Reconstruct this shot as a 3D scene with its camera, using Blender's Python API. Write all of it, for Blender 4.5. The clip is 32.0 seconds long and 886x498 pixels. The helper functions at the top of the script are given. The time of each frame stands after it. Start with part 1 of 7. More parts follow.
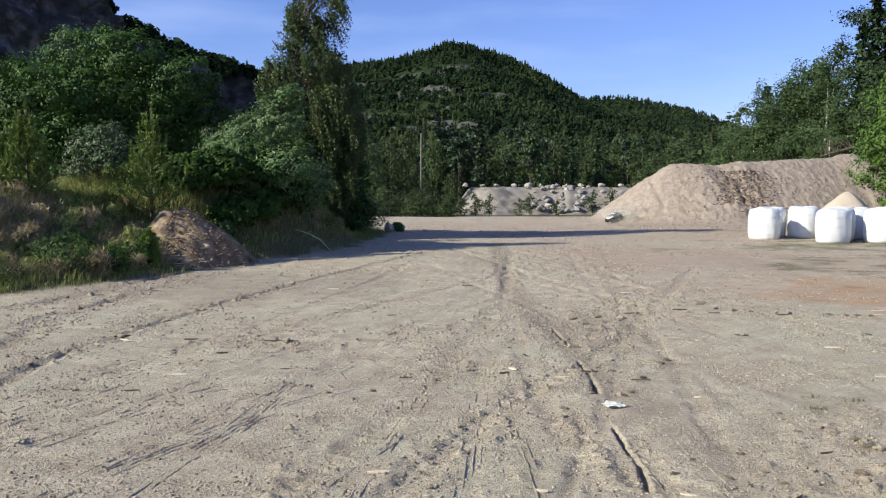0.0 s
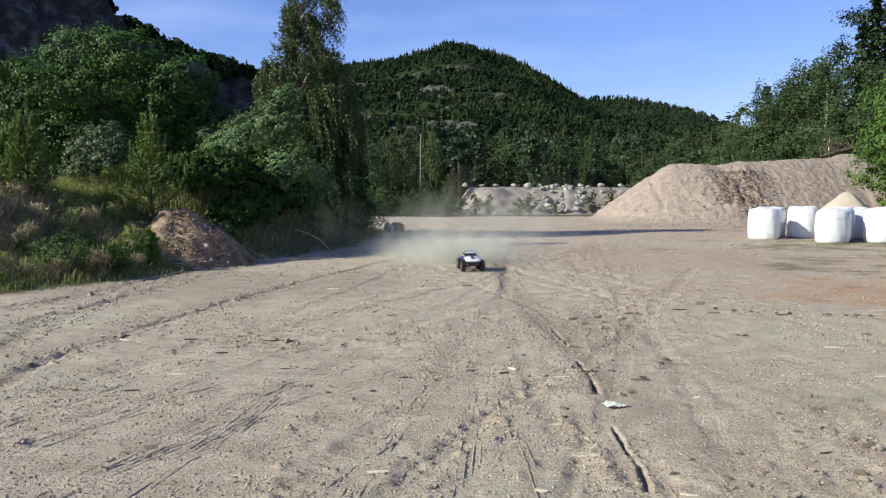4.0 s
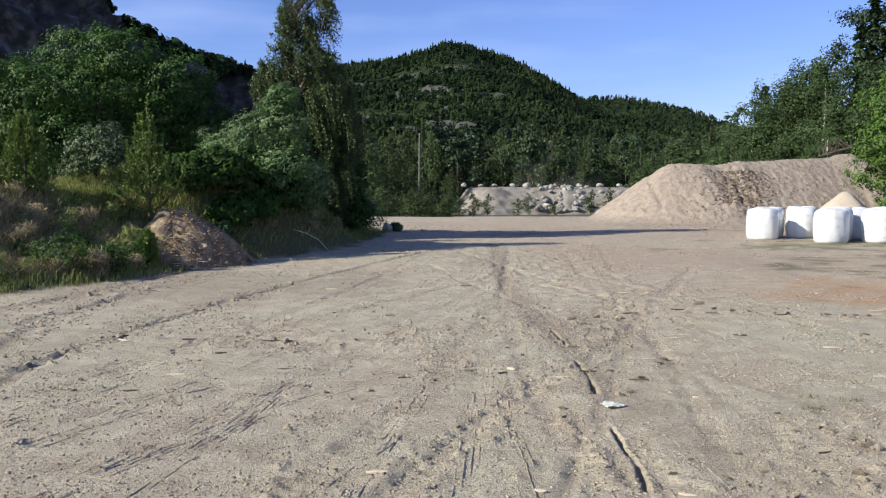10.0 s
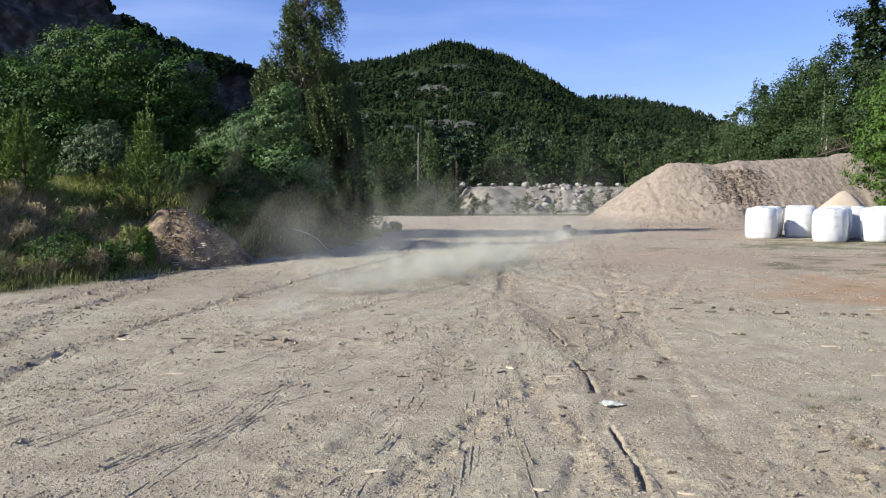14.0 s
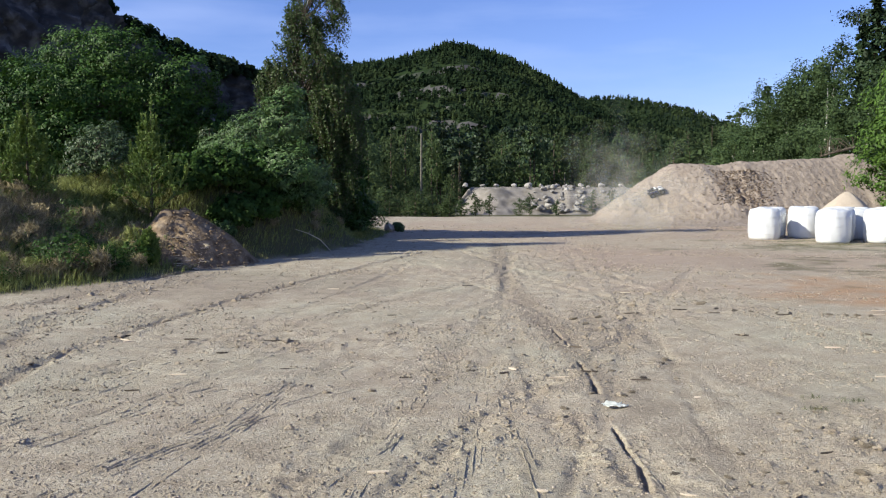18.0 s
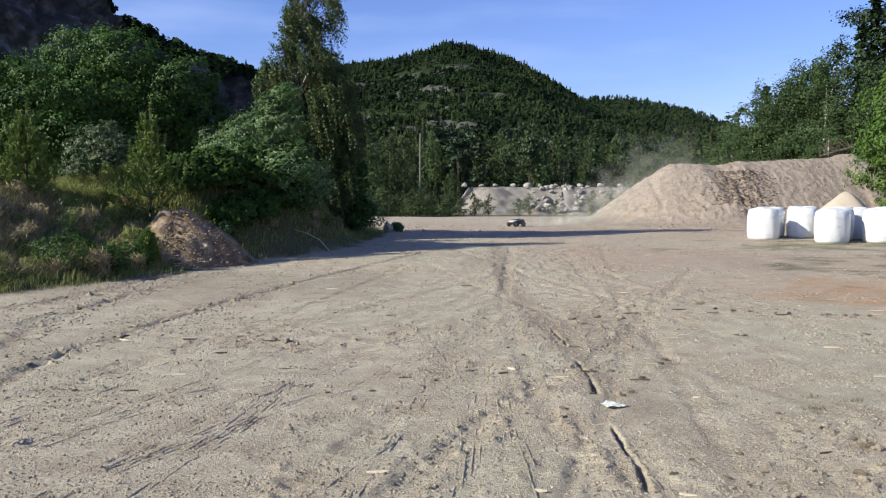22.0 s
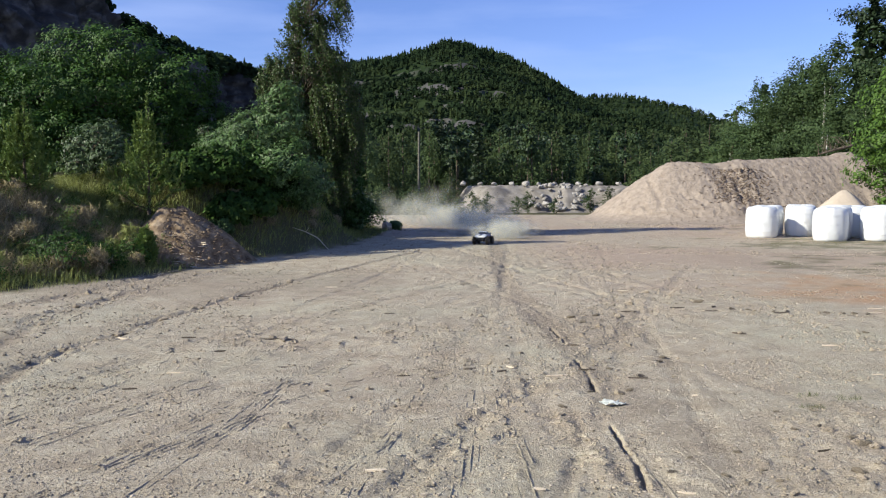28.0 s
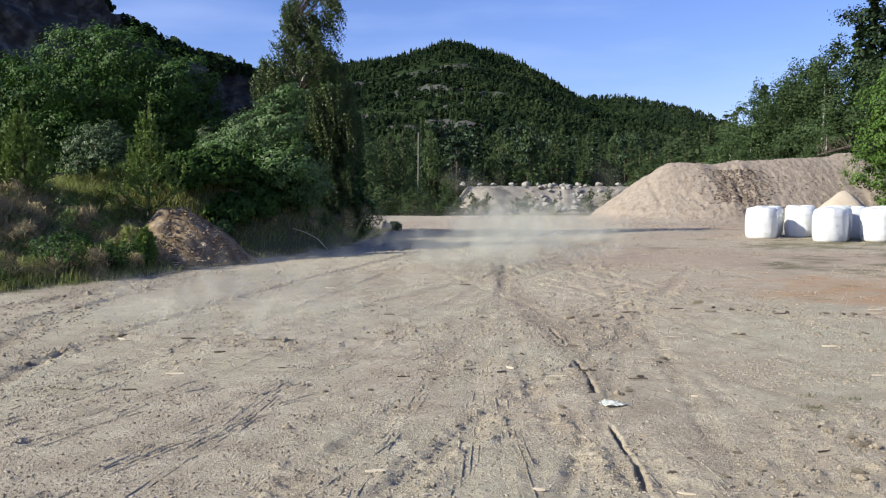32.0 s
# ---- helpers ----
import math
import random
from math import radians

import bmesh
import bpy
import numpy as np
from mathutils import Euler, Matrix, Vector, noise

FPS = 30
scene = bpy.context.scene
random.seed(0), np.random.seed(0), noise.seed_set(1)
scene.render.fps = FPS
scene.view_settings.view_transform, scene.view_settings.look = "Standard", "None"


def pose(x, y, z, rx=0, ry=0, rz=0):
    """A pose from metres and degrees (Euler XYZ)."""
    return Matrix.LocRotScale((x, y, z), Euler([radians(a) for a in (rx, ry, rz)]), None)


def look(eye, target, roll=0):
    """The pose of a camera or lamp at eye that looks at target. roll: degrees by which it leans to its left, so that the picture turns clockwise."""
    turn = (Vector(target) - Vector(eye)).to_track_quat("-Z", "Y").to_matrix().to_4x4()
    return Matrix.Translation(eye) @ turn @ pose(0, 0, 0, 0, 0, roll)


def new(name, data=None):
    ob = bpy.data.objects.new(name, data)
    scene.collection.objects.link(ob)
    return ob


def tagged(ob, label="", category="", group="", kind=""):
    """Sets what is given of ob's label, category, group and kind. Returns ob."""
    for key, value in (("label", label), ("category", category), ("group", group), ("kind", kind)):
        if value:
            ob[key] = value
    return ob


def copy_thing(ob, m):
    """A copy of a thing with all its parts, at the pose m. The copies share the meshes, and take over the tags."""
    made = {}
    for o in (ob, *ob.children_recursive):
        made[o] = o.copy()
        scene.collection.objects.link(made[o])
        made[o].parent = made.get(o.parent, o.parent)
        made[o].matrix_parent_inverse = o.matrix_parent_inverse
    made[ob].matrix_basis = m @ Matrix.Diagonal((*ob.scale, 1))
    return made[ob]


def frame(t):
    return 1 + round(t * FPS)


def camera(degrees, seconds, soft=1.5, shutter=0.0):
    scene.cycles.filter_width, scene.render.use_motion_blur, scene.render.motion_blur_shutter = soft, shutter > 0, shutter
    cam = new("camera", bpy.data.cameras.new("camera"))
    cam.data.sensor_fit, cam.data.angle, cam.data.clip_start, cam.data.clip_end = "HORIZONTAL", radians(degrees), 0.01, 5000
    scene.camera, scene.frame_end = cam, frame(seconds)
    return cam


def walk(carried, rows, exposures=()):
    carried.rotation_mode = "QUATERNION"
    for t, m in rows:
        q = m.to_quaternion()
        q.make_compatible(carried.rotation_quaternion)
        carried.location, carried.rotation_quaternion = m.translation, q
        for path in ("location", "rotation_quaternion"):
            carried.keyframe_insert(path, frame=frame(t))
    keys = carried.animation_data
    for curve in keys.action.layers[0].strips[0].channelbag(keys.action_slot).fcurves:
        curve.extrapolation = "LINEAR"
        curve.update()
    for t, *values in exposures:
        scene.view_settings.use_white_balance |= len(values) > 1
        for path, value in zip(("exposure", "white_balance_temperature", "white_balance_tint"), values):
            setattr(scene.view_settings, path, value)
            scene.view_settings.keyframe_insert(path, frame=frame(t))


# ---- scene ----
# ---------------------------------------------------------------- camera, on a tripod that gives a little
cam = camera(55, 32.0, soft=1.2, shutter=0.35)
EYE = (0.0, 0.0, 1.7)
TILT = -4.102
DEG = 0.03804  # one step of the tripod's give, in degrees


def aim(dx, dy):
    return pose(*EYE, 90 + TILT + dy * DEG, 0, dx * DEG)


walk(cam, [(t, aim(dx, dy)) for t, dx, dy in (
    (0, 3, 0), (3.0, 3, 0), (4.5, 2, 0), (6.5, 1.5, 0), (7.3, 0, 0), (12.4, 0, 0), (13.1, -1.2, -1.5), (14.1, -1.7, -1.3),
    (14.7, -1.5, 0), (16.3, 3, 0), (20.3, 3, 0), (21.2, 1.8, 0), (22.0, 1.4, 0), (22.6, 0.2, -1.2), (23.4, 0, -1.5),
    (24.1, 0, -3), (25.5, 0, -3), (27.5, -1.4, -3), (28.5, -0.8, -3.2), (29.2, -0.3, -4.4), (30.2, -0.6, -4.8),
    (31.4, -1.5, -4.6), (32.0, -1.6, -1.8))], exposures=[(0, 0.73, 6350, 6), (32, 0.73, 6350, 6)])

# ---------------------------------------------------------------- sky and sun
SUN_DIR = Vector((-1.0, -0.40, 0.57)).normalized()
world = bpy.data.worlds.new("summer_sky")
scene.world = world
world.use_nodes = True
wn, wl = world.node_tree.nodes, world.node_tree.links
sky = wn.new("ShaderNodeTexSky")
sky.sky_type, sky.sun_disc = "NISHITA", False
sky.sun_elevation = math.asin(SUN_DIR.z)
sky.sun_rotation = math.atan2(SUN_DIR.x, SUN_DIR.y) % (2 * math.pi)
sky.air_density, sky.dust_density, sky.ozone_density = 1.0, 0.15, 3.0
# thin high cloud, stretched along the horizon
wc = wn.new("ShaderNodeTexCoord")
wm = wn.new("ShaderNodeMapping")
wm.inputs["Scale"].default_value = (1.6, 1.6, 9.0)
wm.inputs["Rotation"].default_value = (0.0, 0.16, 0.3)
wz = wn.new("ShaderNodeTexNoise")
wz.inputs["Scale"].default_value, wz.inputs["Detail"].default_value = 2.2, 6.0
wr = wn.new("ShaderNodeMapRange")
wr.inputs["From Min"].default_value, wr.inputs["From Max"].default_value = 0.42, 0.75
wr.inputs["To Min"].default_value, wr.inputs["To Max"].default_value = 0.0, 0.30
wx = wn.new("ShaderNodeMix")
wx.data_type = "RGBA"
wx.inputs["B"].default_value = (5.6, 6.6, 10.2, 1)
wl.new(wc.outputs["Generated"], wm.inputs["Vector"])
wl.new(wm.outputs["Vector"], wz.inputs["Vector"])
wl.new(wz.outputs["Fac"], wr.inputs["Value"])
wl.new(wr.outputs["Result"], wx.inputs["Factor"])
wt = wn.new("ShaderNodeMix")  # the deep blue of clear northern air
wt.data_type, wt.blend_type = "RGBA", "MULTIPLY"
wt.inputs["Factor"].default_value = 1.0
wt.inputs["B"].default_value = (0.90, 0.90, 1.36, 1)
wl.new(sky.outputs["Color"], wt.inputs["A"])
wl.new(wt.outputs["Result"], wx.inputs["A"])
wl.new(wx.outputs["Result"], wn["Background"].inputs["Color"])
wn["Background"].inputs["Strength"].default_value = 0.075

sun_data = bpy.data.lights.new("sun", "SUN")
sun_data.energy, sun_data.angle, sun_data.color = 5.0, radians(0.55), (1.0, 0.925, 0.78)
sun = new("sun", sun_data)
sun.matrix_world = look(SUN_DIR * 50, (0, 0, 0))
scene.cycles.transparent_max_bounces = 160  # thin dust is many layers deep

# ---------------------------------------------------------------- materials
def mat(name, colors, scale=8.0, rough=0.8, bump=0.0, bump_scale=None, detail=6.0, metal=0.0, big=0.0, island=0.0, translucent=0.0,
        spec=0.3, per_object=0.0):
    """Noise between the given colours; big: slow second variation; island / per_object: change from piece to piece; translucent: light through leaves."""
    m = bpy.data.materials.new(name)
    m.use_nodes = True
    n, l = m.node_tree.nodes, m.node_tree.links
    b = n["Principled BSDF"]
    b.inputs["Roughness"].default_value = rough
    b.inputs["Metallic"].default_value = metal
    b.inputs["Specular IOR Level"].default_value = spec
    tc = n.new("ShaderNodeTexCoord")
    nz = n.new("ShaderNodeTexNoise")
    nz.inputs["Scale"].default_value, nz.inputs["Detail"].default_value = scale, detail
    l.new(tc.outputs["Object"], nz.inputs["Vector"])
    ramp = n.new("ShaderNodeValToRGB")
    els = ramp.color_ramp.elements
    while len(els) < len(colors):
        els.new(0.5)
    for i, c in enumerate(colors):
        els[i].position = 0.3 + 0.4 * i / max(1, len(colors) - 1)
        els[i].color = (*c, 1)
    l.new(nz.outputs["Fac"], ramp.inputs["Fac"])
    col = ramp.outputs["Color"]

    def vary(col, value, lo, hi):
        hs = n.new("ShaderNodeHueSaturation")
        mr = n.new("ShaderNodeMapRange")
        mr.inputs["To Min"].default_value, mr.inputs["To Max"].default_value = lo, hi
        l.new(value, mr.inputs["Value"])
        l.new(mr.outputs["Result"], hs.inputs["Value"])
        l.new(col, hs.inputs["Color"])
        return hs.outputs["Color"]
    if big:
        n2 = n.new("ShaderNodeTexNoise")
        n2.inputs["Scale"].default_value, n2.inputs["Detail"].default_value = scale * 0.07, 3.0
        l.new(tc.outputs["Object"], n2.inputs["Vector"])
        col = vary(col, n2.outputs["Fac"], 1 - big, 1 + big)
    if island:
        g = n.new("ShaderNodeNewGeometry")
        col = vary(col, g.outputs["Random Per Island"], 1 - island, 1 + island)
    if per_object:
        oi = n.new("ShaderNodeObjectInfo")
        col = vary(col, oi.outputs["Random"], 1 - per_object, 1 + per_object)
    l.new(col, b.inputs["Base Color"])
    if bump:
        bp = n.new("ShaderNodeBump")
        bp.inputs["Strength"].default_value, bp.inputs["Distance"].default_value = min(1.0, bump), 0.03 * bump
        n3 = n.new("ShaderNodeTexNoise")
        n3.inputs["Scale"].default_value, n3.inputs["Detail"].default_value = bump_scale or scale * 3, 8.0
        l.new(tc.outputs["Object"], n3.inputs["Vector"])
        l.new(n3.outputs["Fac"], bp.inputs["Height"])
        l.new(bp.outputs["Normal"], b.inputs["Normal"])
    if translucent:
        tr = n.new("ShaderNodeBsdfTranslucent")
        mx = n.new("ShaderNodeMixShader")
        mx.inputs["Fac"].default_value = translucent
        l.new(col, tr.inputs["Color"])
        l.new(b.outputs["BSDF"], mx.inputs[1])
        l.new(tr.outputs["BSDF"], mx.inputs[2])
        l.new(mx.outputs["Shader"], n["Material Output"].inputs["Surface"])
    return m


def ground_material():
    """Pale gravelly sand; attributes on the mesh say where it is dark (moist or packed soil, a painted shadow), rusty,
    or overgrown.
    """
    m = mat("gravel_ground", [(0.305, 0.255, 0.187), (0.378, 0.325, 0.242), (0.440, 0.385, 0.291)], scale=3.0, rough=0.95, spec=0.15, big=0.10)
    n, l = m.node_tree.nodes, m.node_tree.links
    b = n["Principled BSDF"]
    col = b.inputs["Base Color"].links[0].from_socket
    tc = n.new("ShaderNodeTexCoord")

    def attr(name):
        a = n.new("ShaderNodeAttribute")
        a.attribute_name = name
        return a.outputs["Fac"]

    def mixc(col, value, colour):
        mx = n.new("ShaderNodeMix")
        mx.data_type = "RGBA"
        l.new(value, mx.inputs["Factor"])
        l.new(col, mx.inputs["A"])
        mx.inputs["B"].default_value = (*colour, 1)
        return mx.outputs["Result"]

    def noise_fac(scale, lo, hi, top):
        z = n.new("ShaderNodeTexNoise")
        z.inputs["Scale"].default_value, z.inputs["Detail"].default_value = scale, 5.0
        l.new(tc.outputs["Object"], z.inputs["Vector"])
        r = n.new("ShaderNodeMapRange")
        r.inputs["From Min"].default_value, r.inputs["From Max"].default_value = lo, hi
        r.inputs["To Max"].default_value = top
        l.new(z.outputs["Fac"], r.inputs["Value"])
        return r.outputs["Result"]
    # grit: dark and pale grains of two sizes
    v = n.new("ShaderNodeTexVoronoi")
    v.inputs["Scale"].default_value = 55.0
    l.new(tc.outputs["Object"], v.inputs["Vector"])
    hs = n.new("ShaderNodeSeparateColor")
    l.new(v.outputs["Color"], hs.inputs["Color"])
    gr = n.new("ShaderNodeMapRange")
    gr.inputs["From Min"].default_value, gr.inputs["From Max"].default_value, gr.inputs["To Max"].default_value = 0.80, 0.97, 0.42
    l.new(hs.outputs["Red"], gr.inputs["Value"])
    col = mixc(col, gr.outputs["Result"], (0.10, 0.08, 0.058))
    g2 = n.new("ShaderNodeMapRange")
    g2.inputs["From Min"].default_value, g2.inputs["From Max"].default_value, g2.inputs["To Max"].default_value = 0.84, 0.98, 0.4
    l.new(hs.outputs["Green"], g2.inputs["Value"])
    col = mixc(col, g2.outputs["Result"], (0.60, 0.545, 0.45))
    col = mixc(col, noise_fac(0.9, 0.52, 0.75, 0.55), (0.30, 0.24, 0.182))
    col = mixc(col, noise_fac(0.33, 0.46, 0.66, 0.36), (0.37, 0.368, 0.272))
    col = mixc(col, attr("damp_shade"), (0.17, 0.135, 0.105))
    col = mixc(col, attr("rust"), (0.37, 0.225, 0.12))
    col = mixc(col, attr("pink"), (0.335, 0.25, 0.195))
    col = mixc(col, attr("green"), (0.100, 0.094, 0.048))
    fine = n.new("ShaderNodeHueSaturation")  # grain of the sand
    l.new(noise_fac(95.0, 0.3, 0.7, 0.62), fine.inputs["Value"])
    up = fine.inputs["Value"].links[0].from_node
    up.inputs["To Min"].default_value, up.inputs["To Max"].default_value = 0.84, 1.16
    l.new(col, fine.inputs["Color"])
    l.new(fine.outputs["Color"], b.inputs["Base Color"])
    bp = n.new("ShaderNodeBump")
    bp.inputs["Strength"].default_value, bp.inputs["Distance"].default_value = 1.0, 0.020
    z = n.new("ShaderNodeTexNoise")
    z.inputs["Scale"].default_value, z.inputs["Detail"].default_value, z.inputs["Roughness"].default_value = 34.0, 8.0, 0.72
    l.new(tc.outputs["Object"], z.inputs["Vector"])
    ad = n.new("ShaderNodeMath")
    ad.operation = "MULTIPLY_ADD"
    l.new(v.outputs["Distance"], ad.inputs[0])
    ad.inputs[1].default_value = -0.12
    l.new(z.outputs["Fac"], ad.inputs[2])
    l.new(ad.outputs["Value"], bp.inputs["Height"])
    l.new(bp.outputs["Normal"], b.inputs["Normal"])
    return m


M_GROUND = ground_material()
M_SAND = mat("pile_sand", [(0.235, 0.190, 0.150), (0.285, 0.236, 0.190), (0.33, 0.278, 0.228)], 4.0, 0.95, 1.7, 8.0, big=0.12, spec=0.1)
M_PALE_SAND = mat("pale_sand", [(0.40, 0.335, 0.26), (0.46, 0.39, 0.305)], 3, 0.95, 0.5, 14.0, spec=0.1)
M_DIRT = mat("turned_earth", [(0.115, 0.080, 0.050), (0.215, 0.158, 0.102), (0.32, 0.25, 0.172)], 5, 0.95, 1.0, 14, spec=0.1)
M_CRUST = mat("damp_crust", [(0.085, 0.07, 0.052), (0.20, 0.168, 0.125)], 30, 0.95, 0.6, island=0.3, spec=0.1)
M_CLOD = mat("earth_clods", [(0.20, 0.165, 0.12), (0.35, 0.298, 0.225)], 9, 0.95, 0.6, island=0.3, spec=0.1)
M_HEAP_CLOD = mat("heap_lumps", [(0.13, 0.098, 0.075), (0.225, 0.178, 0.14)], 7, 0.95, 0.6, island=0.25, spec=0.1)
M_STONE = mat("grey_stone", [(0.13, 0.122, 0.11), (0.21, 0.197, 0.18), (0.31, 0.295, 0.27)], 6, 0.85, 0.6, island=0.3, per_object=0.2)
M_GRAVEL = mat("loose_gravel", [(0.24, 0.20, 0.155), (0.38, 0.325, 0.26)], 20, 0.9, 0.3, island=0.5)
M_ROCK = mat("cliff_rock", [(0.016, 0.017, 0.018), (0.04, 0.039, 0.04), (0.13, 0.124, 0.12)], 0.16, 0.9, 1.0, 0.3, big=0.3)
M_WOOD = mat("pale_wood_chip", [(0.48, 0.40, 0.29), (0.66, 0.57, 0.44)], 30, 0.85, 0.4, per_object=0.2)
M_DARK_WOOD = mat("dark_bark_chip", [(0.05, 0.04, 0.03), (0.12, 0.095, 0.07)], 30, 0.9, 0.4, per_object=0.4)
M_POLE = mat("weathered_pole", [(0.085, 0.08, 0.062), (0.15, 0.14, 0.11)], 7, 0.9, 0.4)
M_BARK = mat("brown_bark", [(0.05, 0.04, 0.03), (0.13, 0.10, 0.075)], 14, 0.95, 0.9)
M_BIRCH_BARK = mat("birch_bark", [(0.06, 0.05, 0.045), (0.42, 0.40, 0.37), (0.55, 0.53, 0.50)], 6, 0.8, 0.4)
M_DEADWOOD = mat("dead_wood", [(0.10, 0.075, 0.055), (0.22, 0.18, 0.14)], 9, 0.9, 0.5)
M_LEAF = mat("broad_leaves", [(0.025, 0.062, 0.009), (0.055, 0.110, 0.018)], 2, 0.55, island=0.45, translucent=0.2, spec=0.2)
M_LEAF_BRIGHT = mat("sunny_maple_leaves", [(0.045, 0.090, 0.014), (0.085, 0.150, 0.026)], 2, 0.55, island=0.4, translucent=0.25, spec=0.2)
M_LEAF_SILVER = mat("silver_leaves", [(0.050, 0.084, 0.035), (0.098, 0.136, 0.064)], 2, 0.5, island=0.6, translucent=0.2, spec=0.25)
M_LEAF_PALE = mat("willow_leaves", [(0.044, 0.094, 0.020), (0.112, 0.172, 0.068)], 2, 0.5, island=0.6, translucent=0.22, spec=0.22)
M_LEAF_BIRCH = mat("birch_leaves", [(0.036, 0.066, 0.014), (0.066, 0.104, 0.028)], 2, 0.5, island=0.35, translucent=0.28, spec=0.3)
M_LEAF_DARK = mat("dark_leaves", [(0.022, 0.050, 0.009), (0.040, 0.078, 0.014)], 2, 0.6, island=0.4, translucent=0.15, spec=0.1)
M_NEEDLE = mat("pine_needles", [(0.095, 0.150, 0.028), (0.160, 0.220, 0.052)], 3, 0.6, island=0.3, translucent=0.12)
M_SPRUCE = mat("spruce_needles", [(0.016, 0.034, 0.014), (0.035, 0.06, 0.022)], 2, 0.6, island=0.35, per_object=0.3, translucent=0.12)
M_FAR_LEAF = mat("wood_leaves", [(0.048, 0.075, 0.031), (0.080, 0.112, 0.046)], 0.4, 0.8, island=0.12, per_object=0.3, translucent=0.45, spec=0.1)
M_HILL = mat("wooded_slope", [(0.013, 0.025, 0.010), (0.028, 0.043, 0.016)], 0.05, 0.95, 1.0, 0.12, big=0.3, spec=0.05)
M_HILL_WOOD = mat("hill_trees", [(0.012, 0.023, 0.013), (0.026, 0.042, 0.020), (0.056, 0.078, 0.032)], 0.016, 0.9, island=0.2, translucent=0.3, spec=0.0)
M_GRASS = mat("summer_grass", [(0.160, 0.190, 0.050), (0.270, 0.285, 0.095)], 1.5, 0.6, island=0.4, translucent=0.3)
M_YARD_GRASS = mat("yard_grass_blades", [(0.07, 0.085, 0.026), (0.13, 0.135, 0.05)], 1.5, 0.6, island=0.4, translucent=0.2)
M_DRY_GRASS = mat("dry_weeds", [(0.21, 0.170, 0.09), (0.36, 0.300, 0.175)], 1.5, 0.7, island=0.4, translucent=0.2)
M_WRAP = mat("white_bale_wrap", [(0.57, 0.58, 0.58), (0.66, 0.67, 0.665)], 1.2, 0.32, 0.25, 9.0, spec=0.5)
M_RAG = mat("dirty_white_plastic", [(0.45, 0.47, 0.42), (0.72, 0.74, 0.70)], 14, 0.5, 0.3)
M_WHITE = mat("white_polycarbonate", [(0.44, 0.44, 0.42), (0.64, 0.65, 0.65)], 9, 0.35, spec=0.5)
M_BLUE = mat("blue_paint", [(0.035, 0.045, 0.26), (0.05, 0.06, 0.32)], 4, 0.28, spec=0.5)
M_BLACK = mat("black_plastic", [(0.010, 0.010, 0.011), (0.022, 0.022, 0.024)], 20, 0.5)
M_TYRE = mat("tyre_rubber", [(0.012, 0.011, 0.010), (0.05, 0.044, 0.037)], 14, 0.9, 0.5)
M_GLASSY = mat("smoked_window", [(0.012, 0.014, 0.02), (0.02, 0.022, 0.03)], 3, 0.08, spec=0.6)
M_RIM = mat("grey_rim", [(0.16, 0.155, 0.15), (0.24, 0.235, 0.23)], 8, 0.4, metal=0.3)


def dust_material():
    """Each flake of dust is dense in its middle and thins to nothing at its rim."""
    m = bpy.data.materials.new("airborne_dust")
    m.use_nodes = True
    n, l = m.node_tree.nodes, m.node_tree.links
    n.remove(n["Principled BSDF"])
    at_ = n.new("ShaderNodeAttribute")
    at_.attribute_name = "thick"
    k = n.new("ShaderNodeMath")
    k.operation, k.inputs[1].default_value = "MULTIPLY", 0.20
    l.new(at_.outputs["Fac"], k.inputs[0])
    d, t = n.new("ShaderNodeBsdfDiffuse"), n.new("ShaderNodeBsdfTranslucent")
    for s in (d, t):
        s.inputs["Color"].default_value = (0.70, 0.70, 0.61, 1)
    a, b, c = n.new("ShaderNodeMixShader"), n.new("ShaderNodeMixShader"), n.new("ShaderNodeBsdfTransparent")
    a.inputs["Fac"].default_value = 0.5
    l.new(d.outputs["BSDF"], a.inputs[1])
    l.new(t.outputs["BSDF"], a.inputs[2])
    l.new(k.outputs["Value"], b.inputs["Fac"])
    l.new(c.outputs["BSDF"], b.inputs[1])
    l.new(a.outputs["Shader"], b.inputs[2])
    l.new(b.outputs["Shader"], n["Material Output"].inputs["Surface"])
    return m


M_DUST = dust_material()
M_RUBBLE = mat("bank_rubble", [(0.15, 0.135, 0.115), (0.215, 0.195, 0.17), (0.29, 0.265, 0.235)], 1.2, 0.95, 1.0, 5.0, spec=0.1)
M_NAVY = mat("dark_navy_paint", [(0.012, 0.012, 0.035), (0.03, 0.028, 0.075)], 6, 0.35, spec=0.4)
M_PALE_ROCK = mat("pale_tan_rock", [(0.28, 0.235, 0.18), (0.44, 0.38, 0.30)], 6, 0.9, 0.6)
M_LEAF_ASPEN = mat("aspen_leaves", [(0.042, 0.071, 0.026), (0.07, 0.107, 0.042)], 2, 0.6, island=0.2, per_object=0.3, translucent=0.3, spec=0.15)


